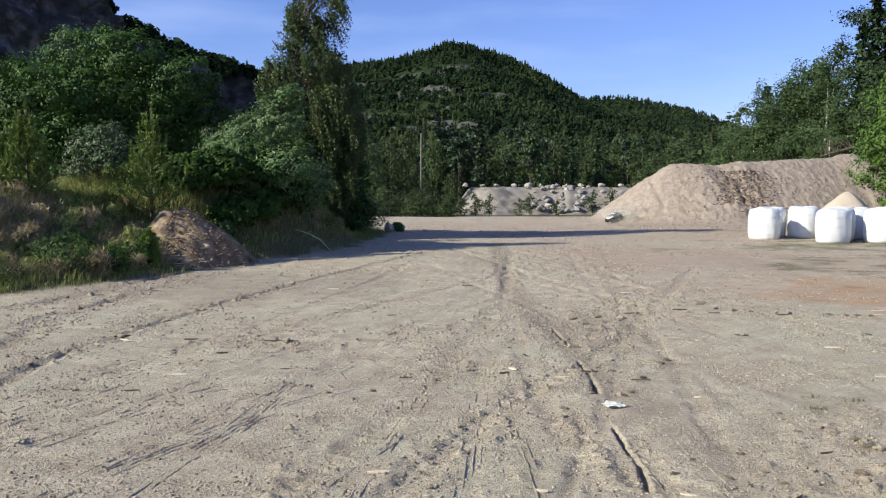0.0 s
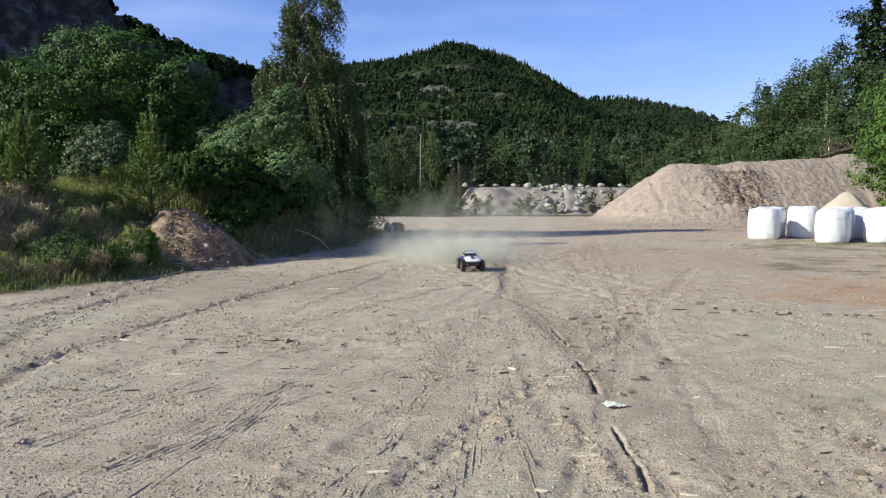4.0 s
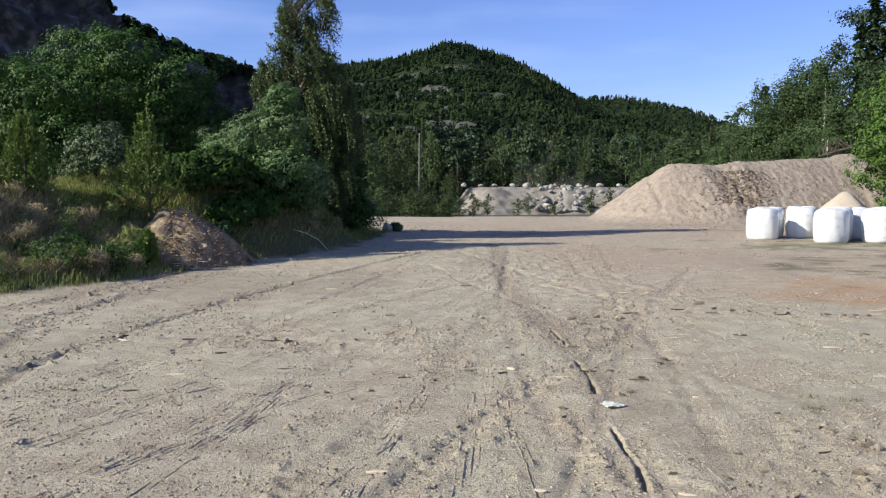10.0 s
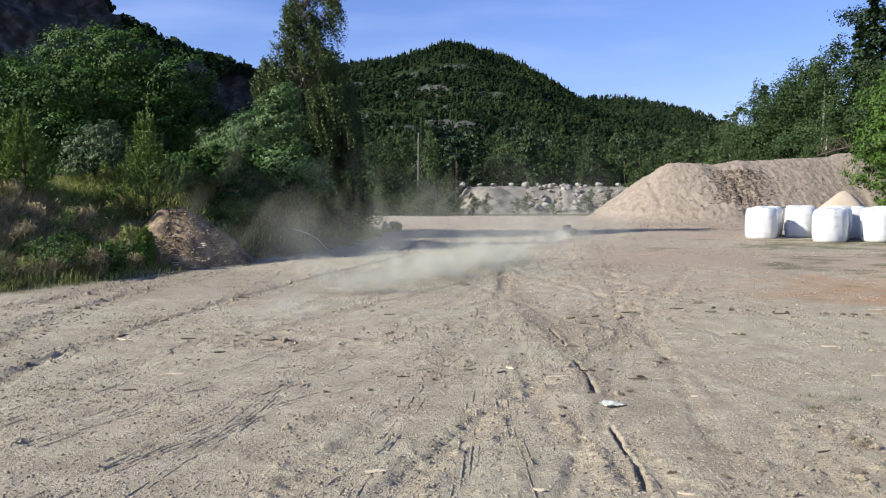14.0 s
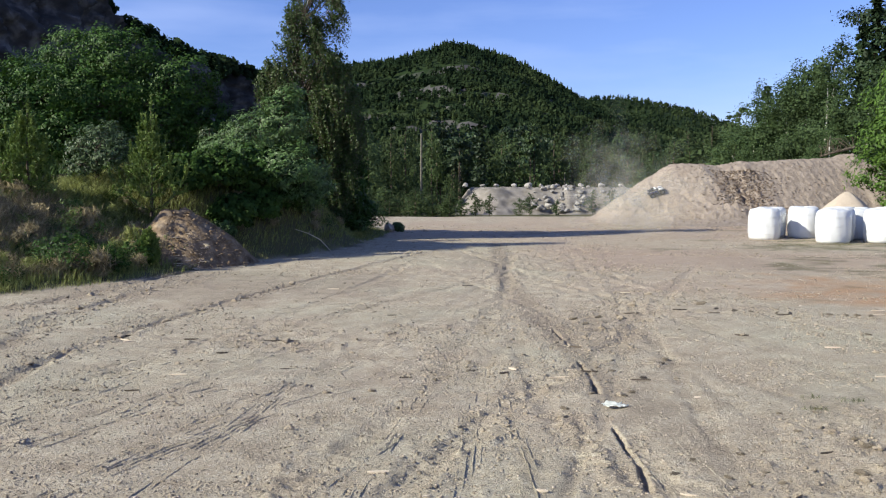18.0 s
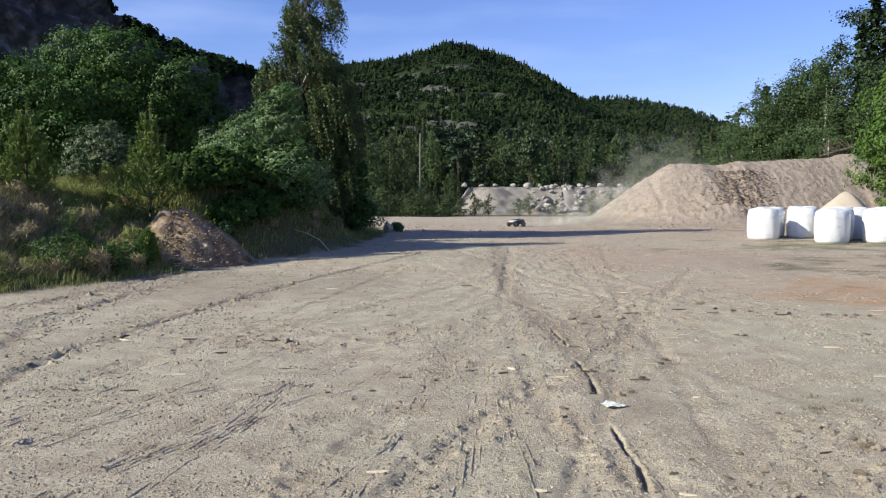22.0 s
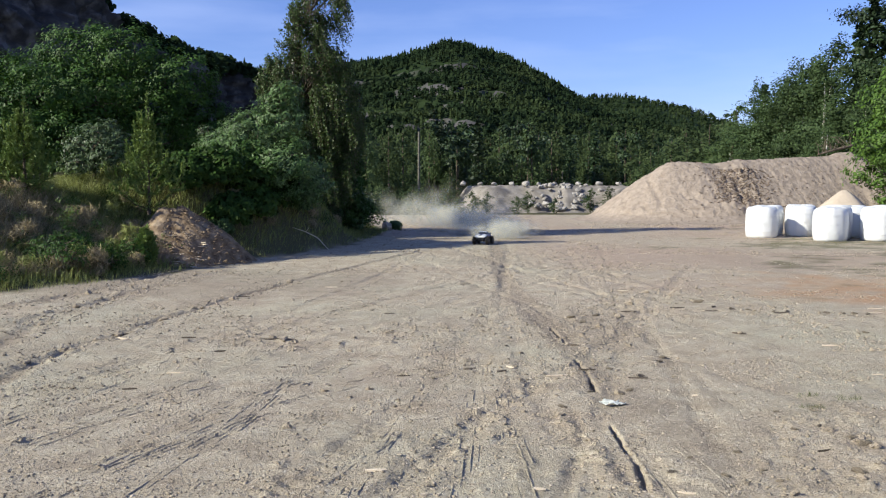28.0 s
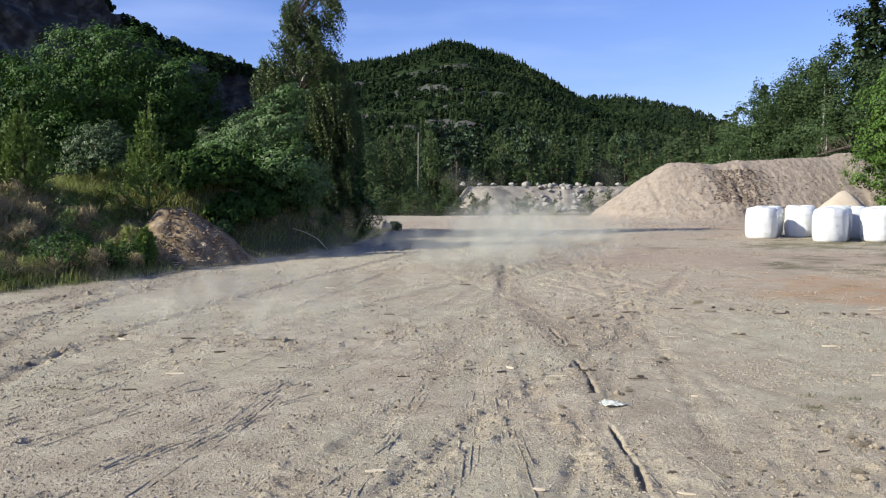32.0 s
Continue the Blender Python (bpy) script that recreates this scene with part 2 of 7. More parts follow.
def bare_rock_on_steep(m, colour):
    """Grey rock shows where the slope is too steep for trees."""
    n, l = m.node_tree.nodes, m.node_tree.links
    b = n["Principled BSDF"]
    old = b.inputs["Base Color"].links[0].from_socket
    g, sp, r, mx = n.new("ShaderNodeNewGeometry"), n.new("ShaderNodeSeparateXYZ"), n.new("ShaderNodeMapRange"), n.new("ShaderNodeMix")
    l.new(g.outputs["True Normal"], sp.inputs["Vector"])
    l.new(sp.outputs["Z"], r.inputs["Value"])
    r.inputs["From Min"].default_value, r.inputs["From Max"].default_value = 0.78, 0.62
    mx.data_type = "RGBA"
    l.new(r.outputs["Result"], mx.inputs["Factor"])
    l.new(old, mx.inputs["A"])
    mx.inputs["B"].default_value = (*colour, 1)
    l.new(mx.outputs["Result"], b.inputs["Base Color"])


bare_rock_on_steep(M_HILL, (0.085, 0.082, 0.082))  # hill_rock

# ---------------------------------------------------------------- mesh helpers
RNG = np.random.default_rng(7)


def mesh_np(name, verts, faces, material, smooth=False):
    """A mesh from arrays; all faces have the same number of corners."""
    verts, faces = np.asarray(verts, np.float32), np.asarray(faces, np.int32)
    me = bpy.data.meshes.new(name)
    k = faces.shape[1]
    me.vertices.add(len(verts))
    me.vertices.foreach_set("co", verts.ravel())
    me.loops.add(faces.size)
    me.loops.foreach_set("vertex_index", faces.ravel())
    me.polygons.add(len(faces))
    me.polygons.foreach_set("loop_start", np.arange(0, faces.size, k, dtype=np.int32))
    me.polygons.foreach_set("loop_total", np.full(len(faces), k, np.int32))
    if smooth:
        me.polygons.foreach_set("use_smooth", np.ones(len(faces), bool))
    me.update(calc_edges=True)
    me.materials.append(material)
    return me


def part_mesh(name, me, parent, label=""):
    ob = new(name, me)
    ob.parent = parent
    return tagged(ob, label)


def part(name, bm, material, parent, label="", smooth=False):
    """Links a bmesh as one mesh object under a thing or a part."""
    me = bpy.data.meshes.new(name)
    for f in bm.faces:
        f.smooth = smooth
    bm.to_mesh(me)
    bm.free()
    me.materials.append(material)
    return part_mesh(name, me, parent, label)


def thing(name, m, label, category, group="", kind=""):
    ob = new(name)
    ob.matrix_world = m
    return tagged(ob, label, category, group, kind)


class Soup:
    """Collects triangles and quads (as quads with a doubled corner left out) piece by piece."""

    def __init__(self):
        self.v, self.f, self.n = [], [], 0

    def add(self, v, f):
        self.v.append(np.asarray(v, np.float32))
        self.f.append(np.asarray(f, np.int32) + self.n)
        self.n += len(v)

    def mesh(self, name, material, smooth=False):
        return mesh_np(name, np.concatenate(self.v), np.concatenate(self.f), material, smooth)


def tube(points, radii, sides=6):
    """A tapered tube through the points: vertices and quads."""
    pts = np.asarray(points, float)
    ring = []
    for i, p in enumerate(pts):
        d = pts[min(i + 1, len(pts) - 1)] - pts[max(i - 1, 0)]
        d = d / (np.linalg.norm(d) + 1e-9)
        a = np.cross(d, (0.31, 0.87, 0.12) if abs(d[2]) > 0.8 else (0, 0, 1.0))
        a /= np.linalg.norm(a) + 1e-9
        b = np.cross(d, a)
        t = np.arange(sides) / sides * 2 * np.pi
        ring.append(p + radii[i] * (np.cos(t)[:, None] * a + np.sin(t)[:, None] * b))
    f = [(i * sides + j, i * sides + (j + 1) % sides, (i + 1) * sides + (j + 1) % sides, (i + 1) * sides + j)
         for i in range(len(pts) - 1) for j in range(sides)]
    return np.concatenate(ring), np.array(f)


def leaves(centres, size, lean, aspect=0.55, rng=RNG, loose=0.45):
    """A four-cornered, slightly folded leaf at each centre. lean: the directions that they tend to face."""
    c = np.asarray(centres, float)
    n = len(c)
    nor = np.asarray(lean, float) + rng.normal(0, loose, (n, 3))
    nor /= np.linalg.norm(nor, axis=1, keepdims=True) + 1e-9
    r = rng.normal(size=(n, 3))
    a = np.cross(nor, r)
    a /= np.linalg.norm(a, axis=1, keepdims=True) + 1e-9
    b = np.cross(nor, a)
    s = (np.asarray(size) * rng.uniform(0.65, 1.35, n))[:, None]
    v = np.stack([c - a * s, c - b * s * aspect + nor * s * 0.12, c + a * s, c + b * s * aspect + nor * s * 0.12], 1).reshape(-1, 3)
    return v, np.arange(4 * n).reshape(n, 4)


# ---------------------------------------------------------------- the lie of the land
def lattice(ix, iy, seed):
    h = (ix.astype(np.int64) * 374761393 + iy.astype(np.int64) * 668265263 + seed * 974634777) & 0x7FFFFFFF
    h = ((h ^ (h >> 13)) * 1274126177) & 0x7FFFFFFF
    return ((h ^ (h >> 16)) & 0xFFFF) / 65535.0


def vnoise(x, y, seed=0):
    x, y = np.asarray(x, float), np.asarray(y, float)
    ix, iy = np.floor(x), np.floor(y)
    fx, fy = x - ix, y - iy
    fx, fy = fx * fx * (3 - 2 * fx), fy * fy * (3 - 2 * fy)
    a, b = lattice(ix, iy, seed), lattice(ix + 1, iy, seed)
    c, d = lattice(ix, iy + 1, seed), lattice(ix + 1, iy + 1, seed)
    return (a + (b - a) * fx) * (1 - fy) + (c + (d - c) * fx) * fy - 0.5


def fbm(x, y, octaves=4, seed=0):
    return sum(vnoise(x * 2 ** i, y * 2 ** i, seed + i) * 0.5 ** i for i in range(octaves))


def step(a, b, x):
    t = np.clip((x - a) / (b - a), 0, 1)
    return t * t * (3 - 2 * t)


def along(x, y, line):
    """Distance to a polyline, and the length along it at the nearest point."""
    best, at, done = np.full(np.shape(x), 1e9), np.zeros(np.shape(x)), 0.0
    for (x0, y0), (x1, y1) in zip(line[:-1], line[1:]):
        dx, dy = x1 - x0, y1 - y0
        ll = math.hypot(dx, dy)
        t = np.clip(((x - x0) * dx + (y - y0) * dy) / ll ** 2, 0, 1)
        d = np.hypot(x - x0 - t * dx, y - y0 - t * dy)
        at = np.where(d < best, done + t * ll, at)
        best = np.minimum(best, d)
        done += ll
    return best, at


# the edge between the gravel yard and the overgrown bank
BANK = [(-30, 4), (-11, 10.6), (-7.2, 13.6), (-6.2, 15.0), (-5.5, 17.2), (-5.0, 19.4), (-4.2, 21.1), (-3.45, 22.6), (-3.05, 24.2), (-2.7, 26.5), (-2.45, 29.5), (-2.25, 33.0), (-3.6, 36.5), (-9, 41), (-30, 46)]


def bank(x, y):
    """Metres inside the overgrown bank; negative on the yard."""
    d, _ = along(x, y, BANK)
    inside = np.zeros(np.shape(x), bool)
    pts = BANK + BANK[:1]
    for (x0, y0), (x1, y1) in zip(pts[:-1], pts[1:]):
        cross = ((y0 > y) != (y1 > y))
        inside ^= cross & (x < (x1 - x0) * (y - y0) / (y1 - y0 + 1e-12) + x0)
    return np.where(inside, d, -d)


# wheel tracks on the yard, and the birch's shadow streak: line, half width, depth, how dark, tread spacing
TRACKS_AND_SHADE = [
    ([(1.59, 26.0), (1.33, 20.7), (1.16, 16.7), (1.12, 13.9), (1.22, 11.7), (1.33, 9.8), (1.35, 8.5), (1.38, 7.7), (1.30, 6.5), (1.22, 5.4), (1.18, 4.5), (1.1, 2.5)], 0.17, 0.014, 0.0, 0.0),
    ([(-3.93, 7.44), (-4.0, 8.22), (-3.98, 8.8), (-3.92, 9.36), (-3.75, 9.84), (-3.66, 11.05), (-3.46, 11.77), (-3.3, 12.85), (-2.67, 15.16), (-1.77, 18.48), (-0.6, 22)], 0.10, 0.036, 0.55, 0.0),
    ([(-4.8, 9.12), (-5.07, 10.45), (-5.06, 11.94), (-5.06, 13.91), (-4.74, 15.63), (-4.24, 17.46)], 0.13, 0.03, 0.5, 0.0),
    ([(-5.38, 10.24), (-5.3, 11.4), (-5.07, 12.98)], 0.10, 0.03, 0.4, 0.0),
    ([(-6.26, 11.94), (-5.85, 13.19), (-5.22, 17.22)], 0.12, 0.03, 0.45, 0.0),
    ([(-2.1, 3.6), (-1.62, 5.2), (-1.49, 5.96), (-1.33, 7.48), (-0.9, 8.8)], 0.12, 0.006, 0.0, 0.0),
    ([(-0.75, 3.6), (-0.5, 5.4), (-0.25, 7.48), (0.05, 8.6)], 0.09, 0.004, 0.0, 0.0),
    ([(0.08, 3.4), (0.11, 4.55), (0.2, 5.88), (0.36, 7.96), (0.62, 12.0)], 0.12, 0.008, 0.0, 0.0),
    ([(1.32, 3.2), (1.3, 4.4), (1.24, 5.4)], 0.09, 0.006, 0.0, 0.0),
    ([(-0.55, 4.1), (-0.27, 4.75), (-0.01, 5.37), (0.32, 6.26), (0.69, 7.06), (1.04, 7.67), (1.42, 8.22), (2.15, 9.84), (3.58, 13.54), (5.49, 18.48)], 0.12, 0.024, 0.08, 0.0),
    ([(0.55, 4.2), (0.95, 5.6), (1.0, 6.4)], 0.05, 0.018, 0.4, 0.0),
    ([(3.1, 11.4), (3.9, 11.3), (4.6, 11.15), (5.73, 10.91), (7.0, 10.6)], 0.05, 0.035, 0.5, 0.35),
    ([(-2.4, 3.2), (-2.0, 5.0), (-1.75, 6.3), (-1.3, 8.2)], 0.05, 0.005, 0.0, 0.0),
    ([(-4.2, 25.2), (0, 25.6), (5, 24.9)], 0.2, 0.05, 0.3, 0.0),
    # the birch's cast shadow, painted as a dark furrow
    ([(1.0, 30.5), (4.65, 32.4), (8.0, 33.7), (11.9, 35.5)], 0.22, 0.09, 0.95, 0.0),
    ([(1.8, 18), (3.5, 17.2), (6, 17.6)], 0.2, 0.03, 0.25, 0.0),
    ([(4.0, 22), (8.0, 21.2), (14.0, 21.5)], 0.35, 0.04, 0.35, 0.0),
    ([(2.6, 3.6), (3.6, 4.9), (5.0, 6.2)], 0.12, 0.03, 0.3, 0.12),
]
# long smooth stains of fine dark dust, and the birch's painted shadow: line, half width, strength
STAINS_AND_SHADE = [
    ([(1.62, 27), (1.59, 26.0), (1.33, 20.7), (1.16, 16.7), (1.12, 13.9), (1.22, 11.7), (1.33, 9.8), (1.35, 8.5), (1.40, 7.5)], 0.23, 0.52),
    ([(1.38, 7.7), (1.41, 7.06), (1.56, 6.5), (1.68, 5.82), (1.77, 5.15), (1.85, 4.4)], 0.30, 0.38),
    # the same birch shadow again, put into the soil colour
    ([(2.6, 31.4), (4.65, 32.4), (8.0, 33.7), (11.9, 35.5)], 0.24, 0.7),
    ([(0.1, 5.5), (0.4, 6.4), (0.8, 7.2)], 0.2, 0.12),
    ([(-4.2, 8.0), (-4.2, 9.4), (-3.9, 11.0), (-3.4, 13.0)], 0.22, 0.22),
]
# narrow cuts left by a wheel's edge: line, half width, depth
CUTS = [
    ([(1.305, 10.1), (1.345, 9.2)], 0.022, 0.045),
    ([(1.315, 8.25), (1.325, 7.65), (1.275, 6.86)], 0.022, 0.055),
    ([(1.205, 5.95), (1.185, 5.49), (1.205, 5.15), (1.16, 4.75), (1.15, 4.3), (1.12, 3.4)], 0.019, 0.055),
]
# torn-up ground: line, half width, strength
CHURNED = [
    ([(-4.1, 7.2), (-4.05, 8.4), (-3.85, 9.6), (-3.7, 11.05), (-3.3, 12.85), (-2.67, 15.16)], 0.20, 1.0),
    ([(-4.9, 9.3), (-5.15, 11.0), (-5.1, 13.5), (-4.7, 15.6)], 0.28, 0.8),
    ([(-6.2, 12.0), (-5.8, 13.4), (-5.3, 16.5)], 0.3, 0.7),
    ([(-0.27, 4.75), (-0.01, 5.37), (0.32, 6.26), (0.69, 7.06), (1.04, 7.67)], 0.17, 1.0),
    ([(1.5, 9.2), (2.0, 10.4), (2.6, 12.0), (3.3, 13.6)], 0.5, 0.7),
    ([(0.85, 6.3), (0.95, 5.6), (0.98, 4.7)], 0.15, 0.8),
    ([(1.9, 4.2), (2.4, 5.0), (3.0, 6.0)], 0.45, 0.8),
    ([(-2.3, 9.3), (-1.6, 9.0)], 0.25, 0.8),
    ([(-0.5, 6.6), (-0.95, 6.2), (-1.1, 5.4)], 0.18, 0.45),
    ([(-3.2, 7.8), (-3.0, 6.6), (-3.1, 5.4)], 0.4, 0.4),
    ([(2.2, 11.6), (3.4, 12.6), (4.2, 14.2)], 0.4, 0.6),
]


_rt = random.Random(17)
MAIN_TRACKS = len(TRACKS_AND_SHADE)
for _k in range(11):  # fainter tracks of many crossings, fanning out from the far end of the yard
    _x0, _x1 = _rt.uniform(-6.5, 5.5), _rt.uniform(-1.5, 5.0)
    _bow = _rt.uniform(-0.8, 0.8)
    for _gap in (0.0, 1.5) if _k % 3 else (0.0,):
        TRACKS_AND_SHADE.append(([(_x0 + _gap + (_x1 - _x0) * t + _bow * math.sin(math.pi * t), 3.0 + 21 * t ** 1.3) for t in (0, 0.15, 0.3, 0.5, 0.7, 1.0)], _rt.uniform(0.09, 0.15), _rt.uniform(0.008, 0.017),
                       _rt.choice((0.0, 0.0, 0.12, 0.2)), _rt.choice((0.0, 0.11, 0.14))))


def land(x, y, fine=True):
    """The height of the ground, and how dark (soil and painted shadow), rusty, pink and overgrown it is."""
    x, y = np.asarray(x, float), np.asarray(y, float)
    b = bank(x, y)
    yard = step(0.3, -0.5, b)
    z = 0.05 * fbm(x / 4.0, y / 4.0, 3, 3) * yard
    d2 = 0.0 * z
    torn = 0.0 * z
    if fine:
        near = step(45, 25, np.hypot(x, y))
        rough = 0.35 + 0.65 * step(-0.05, 0.25, fbm(x / 2.3, y / 2.3, 2, 91))
        for line, half, much in CHURNED:
            d = along(x, y, line)[0] + 0.9 * half * fbm(x / 0.5, y / 0.5, 3, 97)
            torn = np.maximum(torn, much * step(half * 1.3, half * 0.5, d))
        z = z + near * yard * (0.011 * fbm(x / 0.6, y / 0.45, 5, 11) * rough + 0.05 * np.maximum(0, fbm(x / 0.11, y / 0.10, 2, 23) - 0.15) * rough + 0.02 * np.maximum(0, fbm(x / 0.42, y / 0.3, 3, 27) - 0.2)
                               + torn * (0.07 * np.maximum(0, fbm(x / 0.11, y / 0.11, 3, 29)) - 0.008))
        for line, half, deep in CUTS:
            d, s = along(x, y, line)
            d = d + 0.022 * fbm(x / 0.09, y / 0.12, 3, 33)
            z = z - deep * step(half, half * 0.4, d) * np.clip(0.7 + 1.7 * vnoise(s / 0.22, s * 0, 35), 0.0, 1.2) + 0.07 * deep * np.exp(-((d - 2.1 * half) / half) ** 2)
        for line, half, much in STAINS_AND_SHADE:
            d = along(x, y, line)[0]
            d2 = np.maximum(d2, much * step(half * 1.25, half * 0.35, d + 0.25 * half * fbm(x / 0.4, y / 0.8, 3, 39)) * np.clip(0.85 + 0.5 * fbm(x / 0.6, y / 1.2, 3, 37), 0, 1))
        d2 = np.maximum(d2, 0.26 * torn * np.clip(0.4 + 1.5 * fbm(x / 0.3, y / 0.3, 3, 53), 0, 1))
        for line, half, deep, dark, tread in TRACKS_AND_SHADE:
            d, s = along(x, y, line)
            wob = half * (1 + 0.5 * vnoise(s / 0.35, s * 0 + 3, 5))
            core = step(wob, wob * 0.45, d)
            lip = np.exp(-((d - wob * 1.35) / (0.4 * wob)) ** 2)
            patch = 0.55 + 0.9 * (vnoise(s / 1.1, d * 0 + 9, 8) + 0.3)
            z = z - 0.6 * deep * core * np.clip(patch, 0.0, 1.2) + 0.11 * deep * lip * np.clip(patch, 0, 1)
            if tread:
                z = z + 0.5 * deep * core * np.sign(np.sin(2 * np.pi * (d / tread if tread < 0.08 else s / tread)))
            d2 = np.maximum(d2, dark * step(wob * 1.25, wob * 0.5, d) * np.clip(0.5 + 1.7 * fbm(x / 0.9, y / 0.9, 4, 51), 0, 1))
    # the bank, with the hollow and humps on it
    cut = step(20.0, 21.3, y) * step(28, 26, y)  # here the yard was dug into the bank
    rise = (step(-0.3, 4.4, b) * (1 - cut) + step(-0.25, 1.7, b) * cut) * (1.45 + 0.9 * fbm(x / 3.2, y / 3.2, 3, 31)) + 0.35 * step(3, 12, b)
    z = z + 0.75 * np.exp(-((x + 7.4) ** 2 + (y - 21.9) ** 2) / 2.4)  # a grassy hump
    z = z + rise * (1 - 0.55 * step(24, 34, y))
    # beyond the yard the land drops to the flat valley floor
    z = z - 0.95 * step(50, 62, y + 0.05 * x * 0 + 1.5 * fbm(x / 9, y / 9, 2, 71))
    damp_shade = np.clip(d2 + 0.28 * step(0.12, 0.38, fbm(x / 1.7, y / 5.0, 3, 43)) * yard, 0, 1)
    rust = step(1.6, 0.5, np.hypot((x - 7.1) / 1.5, (y - 13.7) / 2.1) + 1.0 * fbm(x / 0.7, y / 0.7, 3, 61)) * np.clip(0.7 + 0.9 * fbm(x / 0.35, y / 0.3, 3, 63), 0.1, 0.85)
    pink = np.maximum(0.7 * step(26, 33, y) * step(0.5, 3, x + 4), 0.6 * step(9, 15, y) * step(1.0, 4.0, x)) * np.clip(0.5 + fbm(x / 5, y / 5, 3, 67), 0, 1) * yard
    green = np.clip(step(-0.4, 0.05, b + 0.5 * fbm(x / 0.8, y / 0.8, 3, 77)), 0, 1)
    far = step(56, 66, y)
    grassy = step(0.05, 0.3, fbm(x / 1.4, y / 0.8, 3, 83) - 0.25 + 0.55 * step(2.6, 0.5, np.abs(y - 24.5)) * step(8.0, 10.5, x) + 0.55 * step(3.5, 0.5, np.abs(y - 18.5)) * step(6, 8, x) + 0.6 * step(1.9, 0.7, np.abs(y - 26.4)) * step(9.6, 10.6, x))
    green = np.maximum(np.maximum(green, far), 0.7 * grassy * yard * step(5.0, 6.5, x) * np.clip(0.75 + 1.6 * fbm(x / 0.5, y / 0.25, 3, 87), 0, 1))
    return z, damp_shade, rust, pink, green


def gz(x, y):
    return float(land(np.array([x]), np.array([y]))[0][0])


def build_ground():
    out = np.array([0.35 * 1.22 ** i for i in range(1, 42)]).cumsum()
    xs = np.concatenate([-6.6 - 3.0 - out[::-1], np.arange(-9.6, -4.2, 0.06), np.arange(-4.2, -1.8, 0.034), np.arange(-1.8, 1.08, 0.026), np.arange(1.08, 1.42, 0.011), np.arange(1.42, 3.0, 0.026), np.arange(3.0, 4.8, 0.034), np.arange(4.8, 12, 0.06), 12 + out])
    ys = [2.4]
    while ys[-1] < 60:
        ys.append(ys[-1] * 1.0068 + 0.001)
    while ys[-1] < 4500:
        ys.append(ys[-1] * 1.09)
    back = 2.4 - np.array([0.3 * 1.3 ** i for i in range(1, 32)]).cumsum()[::-1]
    ys = np.concatenate([back, ys])
    X, Y = np.meshgrid(xs, ys)
    x, y = X.ravel(), Y.ravel()
    z, damp_shade, rust, pink, green = land(x, y)
    nx, ny = len(xs), len(ys)
    i = (np.arange(ny - 1)[:, None] * nx + np.arange(nx - 1)).ravel()
    me = mesh_np("ground", np.stack([x, y, z], 1), np.stack([i, i + 1, i + nx + 1, i + nx], 1), M_GROUND, True)
    for name, values in (("damp_shade", damp_shade), ("rust", rust), ("pink", pink), ("green", green)):
        me.attributes.new(name, "FLOAT", "POINT").data.foreach_set("value", values.astype(np.float32))
    return tagged(new("ground", me), "pale gravel yard with wheel tracks and an overgrown bank", "ground", kind="structure")


ground = build_ground()


# ---------------------------------------------------------------- heaps
RIDGE = [(11.7, 43.2, 2.95), (12.6, 43.0, 2.93), (13.6, 43.2, 2.83), (15.0, 43.5, 3.08), (18.0, 44.2, 3.17), (19.8, 44.8, 3.25), (21.3, 45.2, 3.5), (22.6, 46.0, 3.0)]


def pile(x, y, fine=True):
    """The height of the long sand heap: slopes of loose sand below a crest."""
    x, y = np.asarray(x, float), np.asarray(y, float)
    z = np.full(np.shape(x), -9.0)
    for (x0, y0, z0), (x1, y1, z1) in zip(RIDGE[:-1], RIDGE[1:]):
        dx, dy = x1 - x0, y1 - y0
        t = np.clip(((x - x0) * dx + (y - y0) * dy) / (dx * dx + dy * dy), 0, 1)
        d = np.hypot(x - x0 - t * dx, y - y0 - t * dy)
        d = np.sqrt(d * d + 0.35) - 0.59
        z = np.maximum(z, z0 + t * (z1 - z0) - 0.74 * d)
    z = np.where(z < 0.5, 0.5 * np.exp((np.minimum(z, 0.5) - 0.5) / 0.5) - 0.06, z)
    z = z + 0.07 * fbm(x / 1.6, y / 1.6, 4, 121) * step(0.0, 1.0, z) * step(11.5, 13.5, x)
    if fine:
        spill = np.exp(-((x - 14.6 - 0.25 * (y - 42)) / 0.8) ** 2) * step(0.2, 0.8, z) * step(3.0, 2.4, z)
        z = z + 0.42 * np.abs(fbm(x / 0.34, y / 0.34, 3, 137)) * spill
        z = z + (0.05 * fbm(x / 0.16, y / 0.5, 3, 131) + 0.05 * fbm(x / 0.13, y / 0.13, 3, 133)) * step(0.05, 0.6, z)
        z = z - 0.07 * step(0.12, 0.02, np.abs(fbm(x / 0.9, y / 3.0, 2, 139))) * step(0.3, 0.9, z) * step(2.9, 2.3, z) * step(14.0, 11.0, x)
    return z


